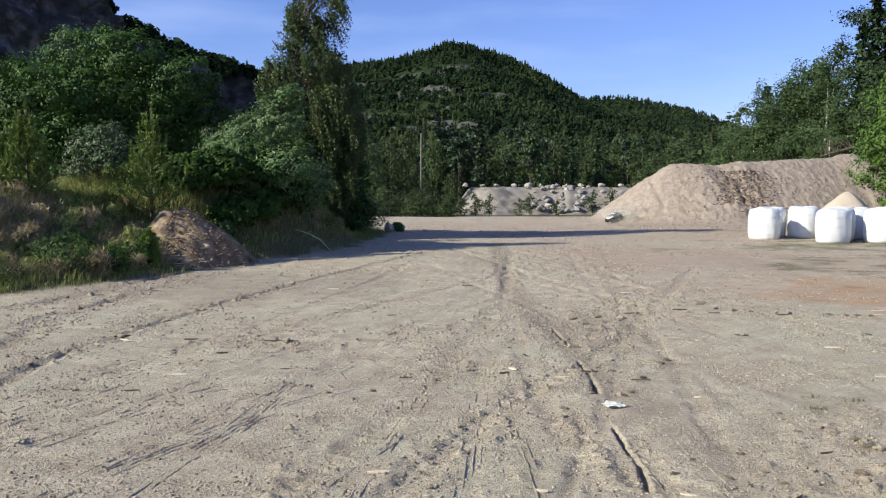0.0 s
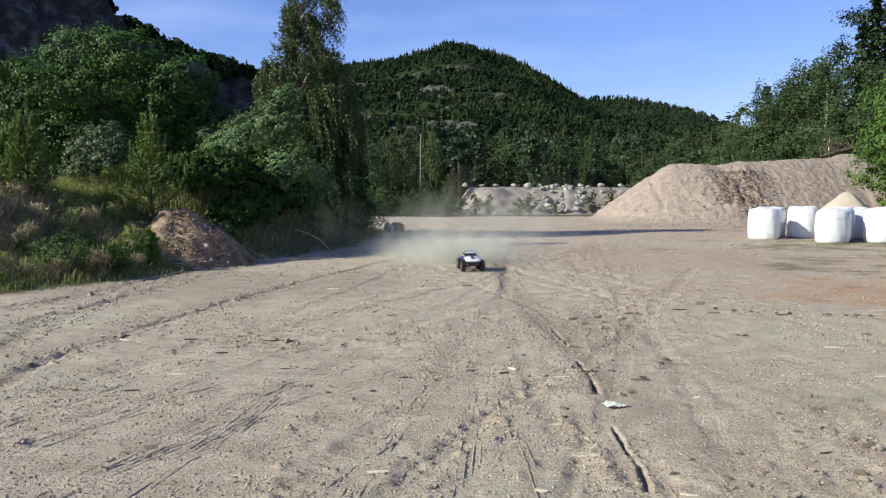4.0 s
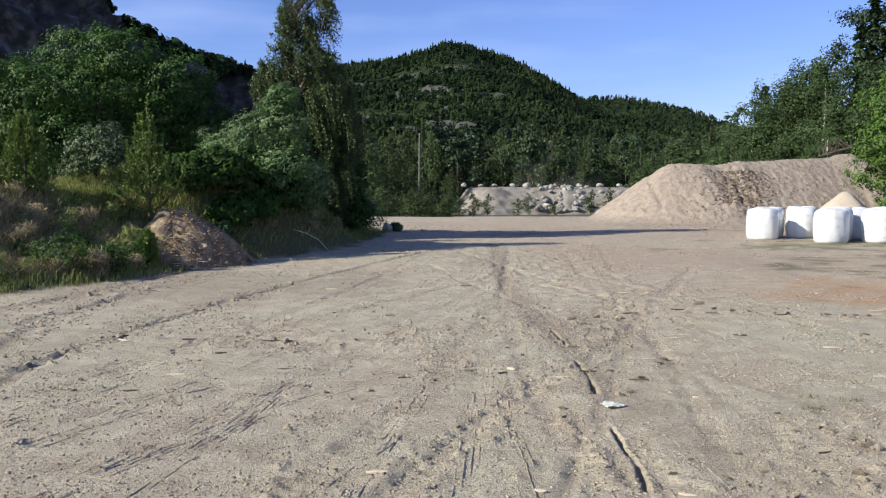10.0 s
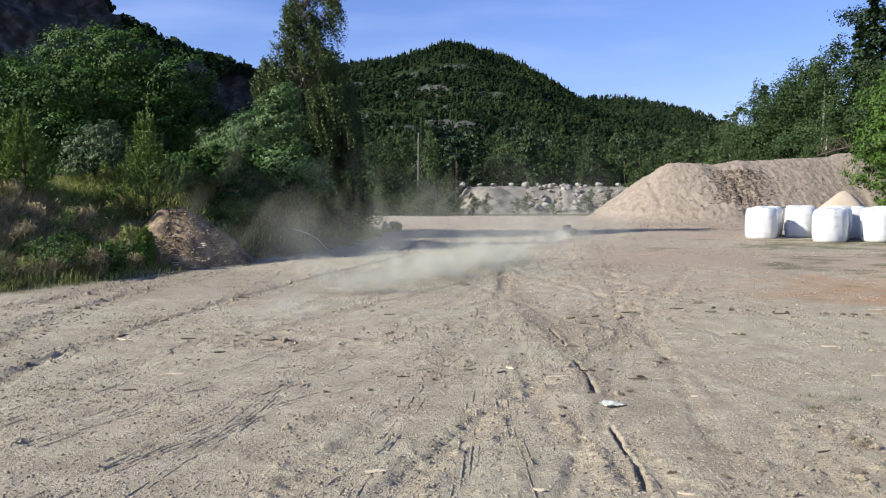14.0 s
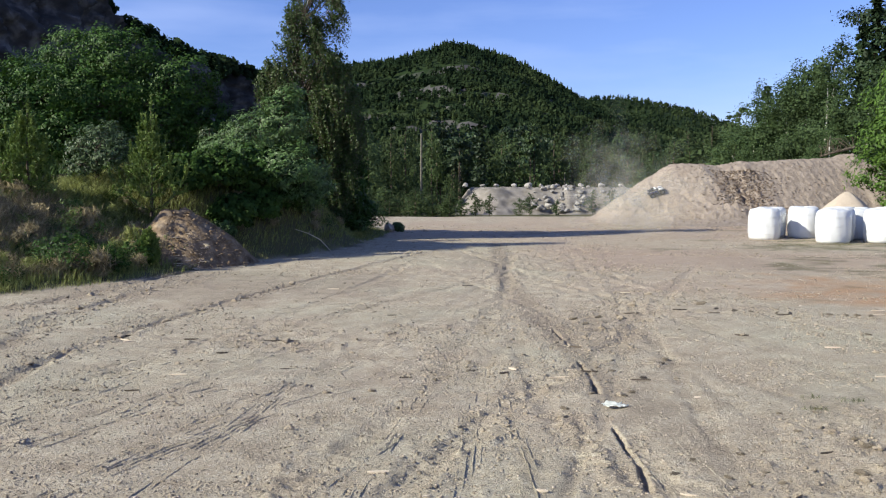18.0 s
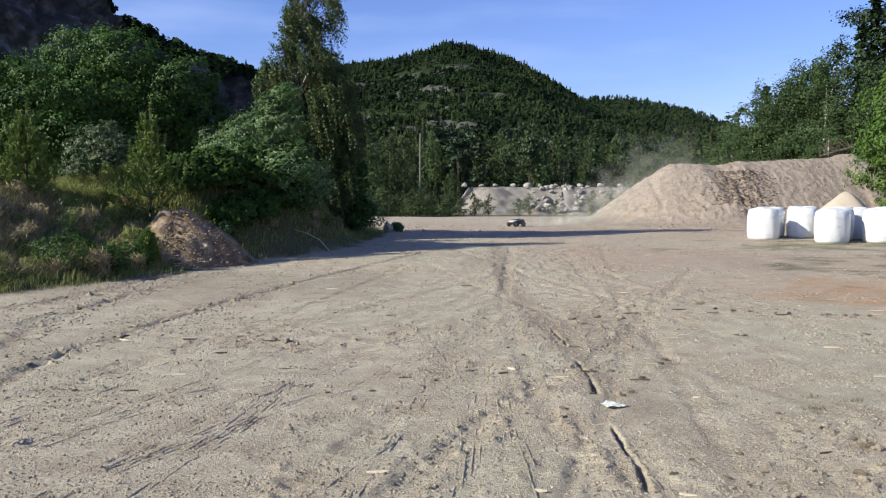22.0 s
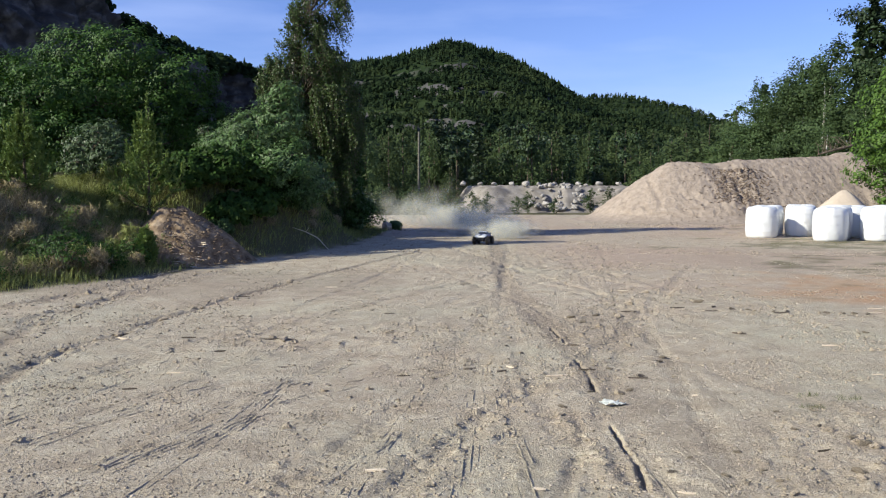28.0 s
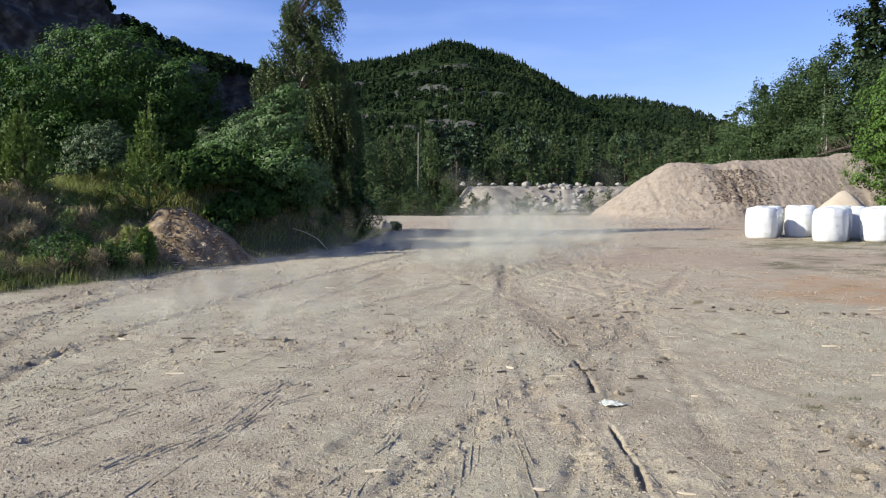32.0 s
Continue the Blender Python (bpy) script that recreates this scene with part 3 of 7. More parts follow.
def build_sand_pile():
    xs, ys = np.arange(4.6, 30, 0.085), np.arange(35.5, 47, 0.085)
    X, Y = np.meshgrid(xs, ys)
    x, y = X.ravel(), Y.ravel()
    g = land(x, y, False)[0]
    z = np.maximum(pile(x, y), -0.05) + g - 0.012
    nx, ny = len(xs), len(ys)
    i = (np.arange(ny - 1)[:, None] * nx + np.arange(nx - 1)).ravel()
    keep = (np.maximum(np.maximum(z[i] - g[i], z[i + nx + 1] - g[i + nx + 1]), np.maximum(z[i + 1] - g[i + 1], z[i + nx] - g[i + nx])) > -0.04)
    i = i[keep]
    f = np.stack([i, i + 1, i + nx + 1, i + nx], 1)
    used, f2 = np.unique(f, return_inverse=True)
    me = mesh_np("sand_mound", np.stack([x, y, z], 1)[used], f2.reshape(-1, 4), M_SAND, True)
    return tagged(new("sand_mound", me), "long tan heap of loose sand on the gravel yard", "sand heap")


def lump(sub=2, rough=0.3, squash=(1, 1, 1), seed=0, cut=0.0):
    """A stone or clod: a broken ball."""
    bm = bmesh.new()
    bmesh.ops.create_icosphere(bm, subdivisions=sub, radius=1)
    for v in bm.verts:
        p = v.co.copy()
        k = 1 + rough * (noise.noise(p * 1.1 + Vector((seed * 7.3, seed * 3.1, 0))) + 0.5 * noise.noise(p * 2.7 + Vector((0, seed * 5.7, 0))))
        v.co = Vector((p.x * squash[0], p.y * squash[1], p.z * squash[2])) * k
        if cut and v.co.z < -cut:
            v.co.z = -cut
    return bm


def bm_arrays(bm):
    bmesh.ops.triangulate(bm, faces=bm.faces)
    bm.verts.index_update()
    return np.array([v.co for v in bm.verts]), np.array([[v.index for v in f.verts] for f in bm.faces])


def place_many(shapes, spots, sizes, rng, flat=0.6):
    """Copies of small shapes at spots, turned at random, in one soup."""
    s = Soup()
    for (x, y, z), size in zip(spots, sizes):
        v, f = shapes[rng.integers(len(shapes))]
        a = rng.uniform(0, 6.28)
        r = np.array([[math.cos(a), -math.sin(a), 0], [math.sin(a), math.cos(a), 0], [0, 0, flat * rng.uniform(0.7, 1.3)]])
        s.add(v @ r.T * size + (x, y, z), f)
    return s


sand_pile = build_sand_pile()


def cone_heap(name, x, y, h, r, material, label, category, seed, skew=(0, 0), bumps=0.12):
    ths = np.linspace(0, 2 * np.pi, 72, endpoint=False)
    rs = np.linspace(0, 1, 30)
    R, T = np.meshgrid(rs, ths)
    px = x + R * r * np.cos(T) * (1 + 0.25 * np.sin(2 * T + seed)) + skew[0] * (1 - R) ** 2
    py = y + R * r * np.sin(T) + skew[1] * (1 - R) ** 2
    g = land(px.ravel(), py.ravel(), False)[0].reshape(px.shape)
    prof = np.maximum(0, 1 - np.sqrt(R * R * 0.96 + 0.02)) * (1 - 0.12 * R)
    base = gz(x, y) * (1 - step(0.5, 1, R)) + g * step(0.5, 1, R)
    pz = base + h * prof + bumps * fbm(px / 0.45, py / 0.45, 4, seed) * (1 - R) - 0.03
    n = len(rs)
    i = np.arange(len(ths) * n).reshape(len(ths), n)
    j = np.roll(i, -1, 0)
    f = np.stack([i[:, :-1], i[:, 1:], j[:, 1:], j[:, :-1]], -1).reshape(-1, 4)
    me = mesh_np(name, np.stack([px, py, pz], -1).reshape(-1, 3), f, material, True)
    return tagged(new(name, me), label, category)


cone_heap("small_sand_mound", 16.3, 34.6, 1.85, 2.1, M_PALE_SAND, "small pale yellow sand heap behind the wrapped bales", "sand heap", 201, bumps=0.06)
cone_heap("earth_mound", -5.8, 19.1, 1.36, 1.5, M_DIRT, "small heap of brown earth and wood bits at the bank", "earth heap", 207, skew=(-0.35, 0.2), bumps=0.4)

# ---------------------------------------------------------------- hills, cliff and far woods
def hill_sheet(name, xs, ys, height, material, label, crag=0.0):
    X, Y = np.meshgrid(xs, ys)
    x, y = X.ravel(), Y.ravel()
    z = height(x, y)
    if crag:
        y = y + crag * fbm(x / 20, z / 13, 5, 351)
        x = x + 0.6 * crag * fbm(y / 15, z / 9, 5, 353)
    nx, ny = len(xs), len(ys)
    i = (np.arange(ny - 1)[:, None] * nx + np.arange(nx - 1)).ravel()
    me = mesh_np(name, np.stack([x, y, z], 1), np.stack([i, i + 1, i + nx + 1, i + nx], 1), material, name != "cliff_1")
    return tagged(new(name, me), label, "hill", kind="structure")


def crest(x, knots):
    k = np.array(knots, float)
    return sum(np.interp(x + o, k[:, 0], k[:, 1]) for o in (-12, -6, 0, 6, 12)) / 5


def crags(x, z, bands):
    """Bare rock steps across the slope: height of the step, and from where to where it runs."""
    for z0, x0, x1 in bands:
        z1 = z0 + 9 * fbm(x / 45, x * 0 + z0, 3, 361)
        m = step(x0 - 12, x0 + 12, x) * step(x1 + 12, x1 - 12, x)
        z = z + m * np.where(np.abs(z - z1) < 6, z1 - 6 + 12 * step(-1.6, 1.6, z - z1) - z, 0)
    return z


def wood_hill(x, y):
    top = crest(x, [(-900, 190), (-420, 165), (-280, 147), (-130, 153), (-98, 156), (-61, 160), (-25, 173), (15, 183), (48, 173), (85, 165), (121, 147), (158, 124), (180, 108), (260, 76), (420, 50), (700, 20)])
    ramp = np.clip((y - 420) / 680, 0, 1)
    r = 0.55 * ramp ** 1.5 + 0.45 * step(0.0, 1.0, ramp)
    ledge = 26 * np.clip(0.2 + 2.2 * fbm(x / 130, y / 130, 2, 357), 0, 1) * (np.floor(6 * r + 0.9 * fbm(x / 120, y / 120, 3, 303)) / 6 - r) * step(0.1, 0.4, r) * step(1.0, 0.8, r)
    back = np.clip((y - 1100) / 500, 0, 1)
    return crags(x, top * r * (1 - 0.5 * back), ((101, -60, 5), (97, 12, 62), (110, -30, -5), (51, -50, 44), (60, -20, 30))) + ledge + 24 * fbm(x / 150, y / 150, 4, 311) * r * (1 - step(0.75, 1.0, ramp) * 0.8) - 4


def low_hill(x, y):
    top = crest(x, [(-200, 60), (100, 110), (190, 147), (219, 150), (294, 152), (340, 142), (387, 132), (415, 116), (432, 84), (452, 66), (520, 62), (800, 60), (1200, 80)])
    ramp = np.clip((y - 650) / 750, 0, 1)
    return crags(x, top * (0.5 * ramp ** 1.6 + 0.5 * step(0, 1, ramp)) * (1 - 0.5 * np.clip((y - 1400) / 500, 0, 1)), ((112, 330, 430), (104, 370, 420))) + 16 * fbm(x / 110, y / 110, 4, 321) * ramp * (1 - 0.7 * step(0.8, 1, ramp)) - 4


def cliff_edge(y):
    return -175 + 0.66 * (y - 336)


def cliff_top(y):
    return np.interp(y, [290, 336, 380, 400, 430, 446, 462, 485, 520, 900], [118, 105, 86, 70, 58, 56, 57, 46, 2, 2]) + 5 * fbm(y / 9, y * 0 + 3, 3, 333)


def cliff(x, y):
    """Height of the ground on top of the cliff, and of the slope of fallen rock below it."""
    back = cliff_edge(y) - 7 - x
    return np.where(back > 0, cliff_top(y) + 0.22 * back, cliff_top(y) * 0.5 * (1 + np.clip(back, -45, 0) / 45))


hill_sheet("hill_1", np.arange(-900, 720, 6.5), np.concatenate([np.arange(415, 1100, 8), np.arange(1100, 1620, 30)]), wood_hill, M_HILL, "rounded hill covered with dark green forest", 12.0)
hill_sheet("hill_2", np.arange(-200, 1250, 10), np.concatenate([np.arange(640, 1400, 13), np.arange(1400, 1950, 40)]), low_hill, M_HILL, "low wooded ridge behind the hill")
def build_cliff():
    """A steep wall of broken rock that turns its face from the sun, with its top behind."""
    ys = np.linspace(285, 530, 260)
    v = np.linspace(0, 1, 84)
    Y, V = np.meshgrid(ys, v)
    Z = cliff_top(Y) * V
    X = cliff_edge(Y) + 6 - 13 * V + 13 * fbm(Y / 17, Z / 13, 5, 351) - 7 * np.abs(fbm(Y / 6, Z / 15, 4, 352)) + 2.2 * np.round(2.2 * fbm(Y / 8, Z / 6, 3, 354))
    Y2 = Y + 5 * fbm(Z / 9, Y / 9, 4, 353)
    rows = [np.stack([X, Y2, Z], -1)]
    for d in (5, 11, 20, 34, 55, 85, 130, 200):
        rows.append(np.stack([X[-1] - d, ys, Z[-1] + 0.22 * d + 3 * fbm(ys / 10, ys * 0 + d, 3, 355)], -1)[None])
    p = np.concatenate(rows)
    i = (np.arange(len(p) - 1)[:, None] * len(ys) + np.arange(len(ys) - 1)).ravel()
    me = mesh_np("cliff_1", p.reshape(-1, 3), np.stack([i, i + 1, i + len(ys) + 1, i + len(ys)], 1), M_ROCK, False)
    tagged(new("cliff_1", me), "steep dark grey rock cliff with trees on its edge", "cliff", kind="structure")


build_cliff()


def crown_shapes(kind, count, rng):
    """Rough far trees, one unit high: a few tilted leafy plates round a stem."""
    shapes = []
    for _ in range(count):
        s = Soup()
        if kind == "spruce":
            for k in range(5):
                h = 0.10 + 0.86 * k / 5
                r = 0.21 * (1 - h) ** 0.8 + 0.015
                a = np.arange(5) / 5 * 2 * np.pi + rng.uniform(0, 6)
                top = (0, 0, h + 0.24)
                ring = np.stack([r * np.cos(a) * rng.uniform(0.7, 1.2, 5), r * np.sin(a) * rng.uniform(0.7, 1.2, 5), np.full(5, h - 0.02)], 1)
                v = np.concatenate([[top], ring])
                s.add(v, [(0, i + 1, (i + 1) % 5 + 1) for i in range(5)])
        else:
            n = 20
            u = rng.normal(size=(n, 3))
            u /= np.linalg.norm(u, axis=1, keepdims=True)
            c = u * np.array([0.27, 0.27, 0.36]) * rng.uniform(0.55, 1.05, (n, 1)) + (0, 0, 0.60)
            v, f = leaves(c, 0.15, u * 1.2, 0.8, rng)
            s.add(v, np.concatenate([f[:, [0, 1, 2]], f[:, [0, 2, 3]]]))
        shapes.append((np.concatenate(s.v), np.concatenate(s.f)))
    return shapes


def wood_on(name, height, area, n, kinds, size, keep, label, seed, steep=9.0, material=None):
    rng = np.random.default_rng(seed)
    x = rng.uniform(area[0], area[1], n * 3)
    y = rng.uniform(area[2], area[3], n * 3)
    ok = keep(x, y) & (np.abs(height(x + 3, y) - height(x - 3, y)) / 6 < steep) & (np.abs(height(x, y + 3) - height(x, y - 3)) / 6 < steep)
    x, y = x[ok][:n], y[ok][:n]
    z = height(x, y)
    shapes = [s for k in kinds for s in crown_shapes(k, 4, rng)]
    soup = Soup()
    sz = rng.uniform(size[0], size[1], len(x))
    for px, py, pz, s in zip(x, y, z, sz):
        v, f = shapes[rng.integers(len(shapes))]
        a = rng.uniform(0, 6.28)
        c, sn = math.cos(a), math.sin(a)
        w = np.stack([v[:, 0] * c - v[:, 1] * sn, v[:, 0] * sn + v[:, 1] * c, v[:, 2]], 1) * s
        soup.add(w + (px, py, pz - 0.6), f)
    return tagged(new(name, soup.mesh(name, material or M_HILL_WOOD)), label, "forest", kind="stuff")


ang = lambda x, y: x / y
wood_on("hill_forest", wood_hill, (-420, 360, 440, 1140), 7000, ("spruce", "broad", "broad"), (7, 11.5), lambda x, y: (ang(x, y) > -0.26) & (ang(x, y) < 0.34),
        "dense mixed forest on the hill", 401, 0.95)
wood_on("crest_forest", wood_hill, (-330, 330, 1010, 1125), 700, ("spruce",), (9, 15), lambda x, y: (ang(x, y) > -0.27) & (ang(x, y) < 0.3), "pointed spruces along the crest of the hill", 404, 3.0)
wood_on("ridge_forest", low_hill, (60, 620, 800, 1440), 2200, ("spruce", "broad"), (7, 11), lambda x, y: (ang(x, y) > 0.1) & (ang(x, y) < 0.42),
        "dark forest on the far ridge", 402, 1.4)
wood_on("cliff_forest", cliff, (-290, 20, 300, 515), 6000, ("broad", "broad", "broad", "spruce"), (6, 12), lambda x, y: (cliff_edge(y) - x > 5) & (cliff_edge(y) - x < 34), "pines and birches along the edge of the cliff", 403, 6.0)
wood_on("scree_forest", cliff, (-200, 20, 320, 525), 2200, ("broad", "spruce", "spruce"), (8, 14), lambda x, y: (x - cliff_edge(y) > 3) & (x - cliff_edge(y) < 40), "dark trees on the slope below the cliff", 405, 6.0)

# ---------------------------------------------------------------- trees and bushes
def crown_points(lobes, n, sub, rng, spread=0.22):
    """Leaf places on the outer parts of rounded lobes, gathered in sprays; and the directions outwards."""
    pts, outs = [], []
    w = np.array([l[3] * l[4] for l in lobes])
    for (cx, cy, cz, rx, rz), k in zip(lobes, np.maximum(1, (n * w / w.sum()).astype(int))):
        u = rng.normal(size=(sub, 3))
        u[:, 2] = u[:, 2] * 0.9 + 0.25
        u /= np.linalg.norm(u, axis=1, keepdims=True)
        rad = rng.uniform(0.45, 1.1, sub) ** 0.7
        pick = rng.integers(sub, size=k)
        o = u[pick]
        r = np.array([rx, rx, rz])
        p = np.array([cx, cy, cz]) + o * r * rad[pick][:, None] + rng.normal(0, spread, (k, 3)) * r * np.array([1, 1, 0.8])
        pts.append(p)
        outs.append(o)
    return np.concatenate(pts), np.concatenate(outs)


def tufts(lobe, n, rng, count=30, wide=0.34, wind=0.0):
    """Leaf places on the outer side of the leaf tufts of one lobe, with dark hollows between them; and the directions outwards."""
    cx, cy, cz, rx, rz = lobe
    r = np.array([rx, rx, rz])
    k = np.arange(count) + 0.5
    up = 1 - 1.75 * k / count
    a = math.pi * (1 + 5 ** 0.5) * k + rng.uniform(0, 6.28)
    u = np.stack([np.cos(a) * np.sqrt(1 - up ** 2), np.sin(a) * np.sqrt(1 - up ** 2), up], 1) + rng.normal(0, 0.12, (count, 3))
    u /= np.linalg.norm(u, axis=1, keepdims=True)
    mid = np.array([cx, cy, cz]) + u * r * rng.uniform(0.62, 1.0, (count, 1))
    big = wide * min(rx, rz * 1.2) * rng.uniform(0.65, 1.3, count)
    pick = rng.integers(count, size=int(n))
    w = rng.normal(size=(len(pick), 3)) + 1.0 * u[pick] + np.array([0, 0, 0.35])
    w /= np.linalg.norm(w, axis=1, keepdims=True)
    far = np.where(rng.uniform(0, 1, len(pick)) < 0.3, rng.uniform(0.9, 1.7, len(pick)), rng.uniform(0.25, 1.0, len(pick)) ** 0.5)
    p = mid[pick] + w * (big[pick] * far)[:, None] * np.array([1.1, 1.1, 0.8])
    p[:, 0] += wind * big[pick] * np.clip(w[:, 2], 0, 1) * 1.6
    return p, 0.6 * w + 0.5 * u[pick]


def limb(a, b, r0, r1, rng, sag=0.15, n=5):
    a, b = np.array(a, float), np.array(b, float)
    ln = np.linalg.norm(b - a)
    pts = [a + (b - a) * t + rng.normal(0, 0.04 * ln, 3) * (0 < t < 1) + np.array([0, 0, sag * ln * t * (1 - t)]) for t in np.linspace(0, 1, n)]
    return tube(pts, np.linspace(r0, r1, n), 6)


def broadleaf(name, x, y, lobes, n, size, leaf_mat, label, category, seed, bark=M_BARK, sub=26, blown=0.0, trunk_r=0.09, base=None, aspect=0.5, spread=0.34):
    """A tree or bush: stem, limbs to each lobe, and a bough of leaves for each lobe."""
    rng = np.random.default_rng(seed)
    z = (gz(x, y) if base is None else base) - 0.05
    root = thing(name, pose(x, y, z), label, category)
    top = max(l[2] for l in lobes)
    stem = [(0, 0, 0), (0.05, 0.03, top * 0.3), (0.0, -0.05, top * 0.6), (0.08, 0, top * 0.9)]
    part_mesh("trunk", mesh_np("trunk", *tube(stem, [trunk_r, trunk_r * 0.8, trunk_r * 0.5, trunk_r * 0.2], 8), bark, True), root)
    boughs = []
    for lobe in lobes:
        cx, cy, cz, rx, rz = lobe
        s = Soup()
        t = np.clip(cz / top * 0.75, 0.1, 0.9)
        start = np.array([0.03, 0, top * t * 0.8])
        s.add(*limb(start, (cx, cy, cz), trunk_r * 0.45, 0.012, rng))
        for _ in range(5):
            u = rng.normal(size=3)
            u /= np.linalg.norm(u)
            s.add(*limb(np.array([cx, cy, cz]) * 0.8 + start * 0.2, np.array([cx, cy, cz]) + u * (rx, rx, rz), 0.02, 0.005, rng, n=4))
        share = n * rx * rz / sum(l[3] * l[4] for l in lobes)
        p, o = tufts(lobe, share, rng, sub, spread, blown)
        me_l = Soup()
        me_l.add(*leaves(p, size, 1.3 * o + np.array([-0.2, -0.2, 0.35]), aspect, rng, 0.36))
        limb_me = s.mesh("limb", bark, True)
        b = tagged(part_mesh("bough", me_l.mesh("bough", leaf_mat), root), kind="stuff")
        part_mesh("limb", limb_me, b)
        boughs.append(b)
    return root, boughs


SWAY = []  # boughs that the wind moves: object, swing in degrees, seed


def sway(boughs, swing, seed):
    for i, b in enumerate(boughs):
        SWAY.append((b, swing, seed * 31 + i))


# the big leafy tree on the bank, and the one that crowds beside it
t_, b_ = broadleaf("maple_tree", -10.6, 28.0, [(-0.9, -0.3, 4.35, 1.35, 0.95), (0.6, -0.4, 4.2, 1.3, 0.95), (1.9, -0.2, 3.55, 1.2, 0.95), (2.4, 0.4, 2.6, 0.9, 0.9), (-2.1, -0.4, 3.4, 1.2, 1.1),
                   (-0.4, -1.1, 3.0, 1.4, 1.0), (1.3, -0.3, 2.5, 1.2, 0.9), (-1.6, -1.2, 2.0, 1.3, 0.9), (0.2, -0.8, 1.5, 1.2, 0.7), (2.6, 0.5, 1.9, 1.1, 0.9), (0.2, 0.6, 3.2, 1.9, 1.3)], 50000, 0.050, M_LEAF,
                   "broad green maple on the bank, leaves turned by the wind", "tree", 501, sub=34, blown=0.35, spread=0.30)
sway(b_, 2.2, 1)
t_, b_ = broadleaf("maple_tree", -13.7, 26.5, [(0, 0, 2.9, 1.5, 1.0), (1.3, -0.6, 2.6, 1.3, 1.0), (-1.2, 0, 2.3, 1.4, 1.1), (0.8, -0.9, 1.5, 1.5, 0.9), (2.2, -0.6, 1.5, 1.1, 0.9)], 23000, 0.050, M_LEAF,
                   "smaller green maple beside the big one", "tree", 502, sub=34, blown=0.3, spread=0.30)
sway(b_, 2.0, 2)
t_, b_ = broadleaf("silver_willow", -8.5, 20.8, [(0.05, 0, 0.95, 0.48, 0.50), (0.4, -0.2, 0.6, 0.4, 0.4), (-0.3, -0.2, 0.5, 0.42, 0.4), (0.25, 0.1, 1.25, 0.3, 0.28), (0.62, 0, 0.95, 0.25, 0.3), (-0.5, 0, 0.95, 0.22, 0.2)], 4200, 0.046, M_LEAF_SILVER,
                   "young willow with pale silvery leaves", "bush", 503, trunk_r=0.04, blown=0.6, aspect=0.3)
sway(b_, 3.2, 3)
t_, b_ = broadleaf("willow_bush", -5.0, 23.1, [(-0.25, 0, 2.85, 0.75, 0.7), (0.5, 0, 3.25, 0.62, 0.75), (-0.5, -0.4, 1.95, 0.95, 0.75), (0.6, -0.4, 1.95, 1.0, 0.75), (1.15, -0.1, 1.5, 0.7, 0.6),
                   (0.65, 0.2, 3.85, 0.40, 0.5), (-1.05, -0.1, 2.5, 0.5, 0.45)], 23000, 0.05, M_LEAF_PALE,
                   "tall willow bush with pale leaves blown over", "bush", 504, base=0.25, trunk_r=0.06, blown=0.6, aspect=0.33, sub=30)
sway(b_, 2.6, 4)
t_, b_ = broadleaf("willow_bush", -6.5, 25.2, [(0.1, 0, 1.2, 0.4, 0.35), (0.55, -0.1, 1.55, 0.35, 0.3), (-0.35, 0.1, 1.0, 0.4, 0.35), (-0.55, 0.0, 1.45, 0.22, 0.2)], 1100, 0.06, M_LEAF_SILVER,
                   "thin willow with bare twigs among the leaves", "bush", 505, trunk_r=0.04, blown=0.9, aspect=0.3)
sway(b_, 4.0, 5)
# dark alders added to deepen the shade behind the birch and on the bank
for i, (x, y, h, r) in enumerate(((-7.0, 31.0, 3.1, 1.6), (-5.4, 31.0, 2.6, 1.4), (-13.5, 32, 4.5, 2.6), (-10.2, 33, 3.3, 2.2), (-3.7, 32.6, 1.2, 0.9), (-4.6, 27.3, 0.8, 0.8), (-3.35, 30.2, 1.7, 0.8), (-3.9, 30.0, 3.5, 1.1), (-5.2, 30.3, 4.2, 1.5), (-5.7, 21.4, 1.1, 0.7), (-5.1, 22.2, 1.3, 0.8), (-4.7, 23.4, 1.4, 0.8), (-4.4, 24.7, 0.8, 0.6), (-4.15, 25.4, 0.7, 0.6), (-5.6, 23.0, 1.2, 0.8), (-6.3, 20.9, 0.9, 0.6), (-5.15, 21.0, 0.8, 0.5), (-4.7, 21.9, 0.9, 0.5), (-4.3, 23.1, 0.9, 0.5), (-4.05, 24.2, 0.6, 0.5))):
    t_, b_ = broadleaf("alder_tree" if h > 3 else "alder_bush", x, y, [(0, 0, h * 0.72, r * 0.75, h * 0.25), (r * 0.45, -0.2, h * 0.5, r * 0.6, h * 0.26), (-r * 0.45, -0.3, h * 0.45, r * 0.65, h * 0.28), (0.1, -r * 0.4, h * 0.25, r * 0.8, h * 0.22)],
                       6500 if h > 2 else 3600, 0.10 if h > 2 else 0.06, M_LEAF_DARK, "dense dark green alder that fills out the shade of the bank", "tree" if h > 3 else "bush", 520 + i, trunk_r=0.08)
    sway(b_[:2], 1.2, 6 + i)


# the birch's outline by height: z, left edge, right edge, how full
BIRCH_FORM = [(0.5, -1.2, 1.2, 1.0), (1.5, -1.3, 1.45, 1.1), (2.7, -1.3, 1.6, 1.1), (3.7, -1.4, 1.75, 1.0), (4.6, -1.65, 1.6, 1.0), (5.2, -1.55, 1.3, 0.95), (5.8, -1.15, 0.8, 0.8), (6.4, -1.05, 0.78, 0.7), (7.2, -1.0, 1.0, 0.65), (7.7, -0.8, 0.95, 0.55), (8.05, -0.55, 0.5, 0.4)]


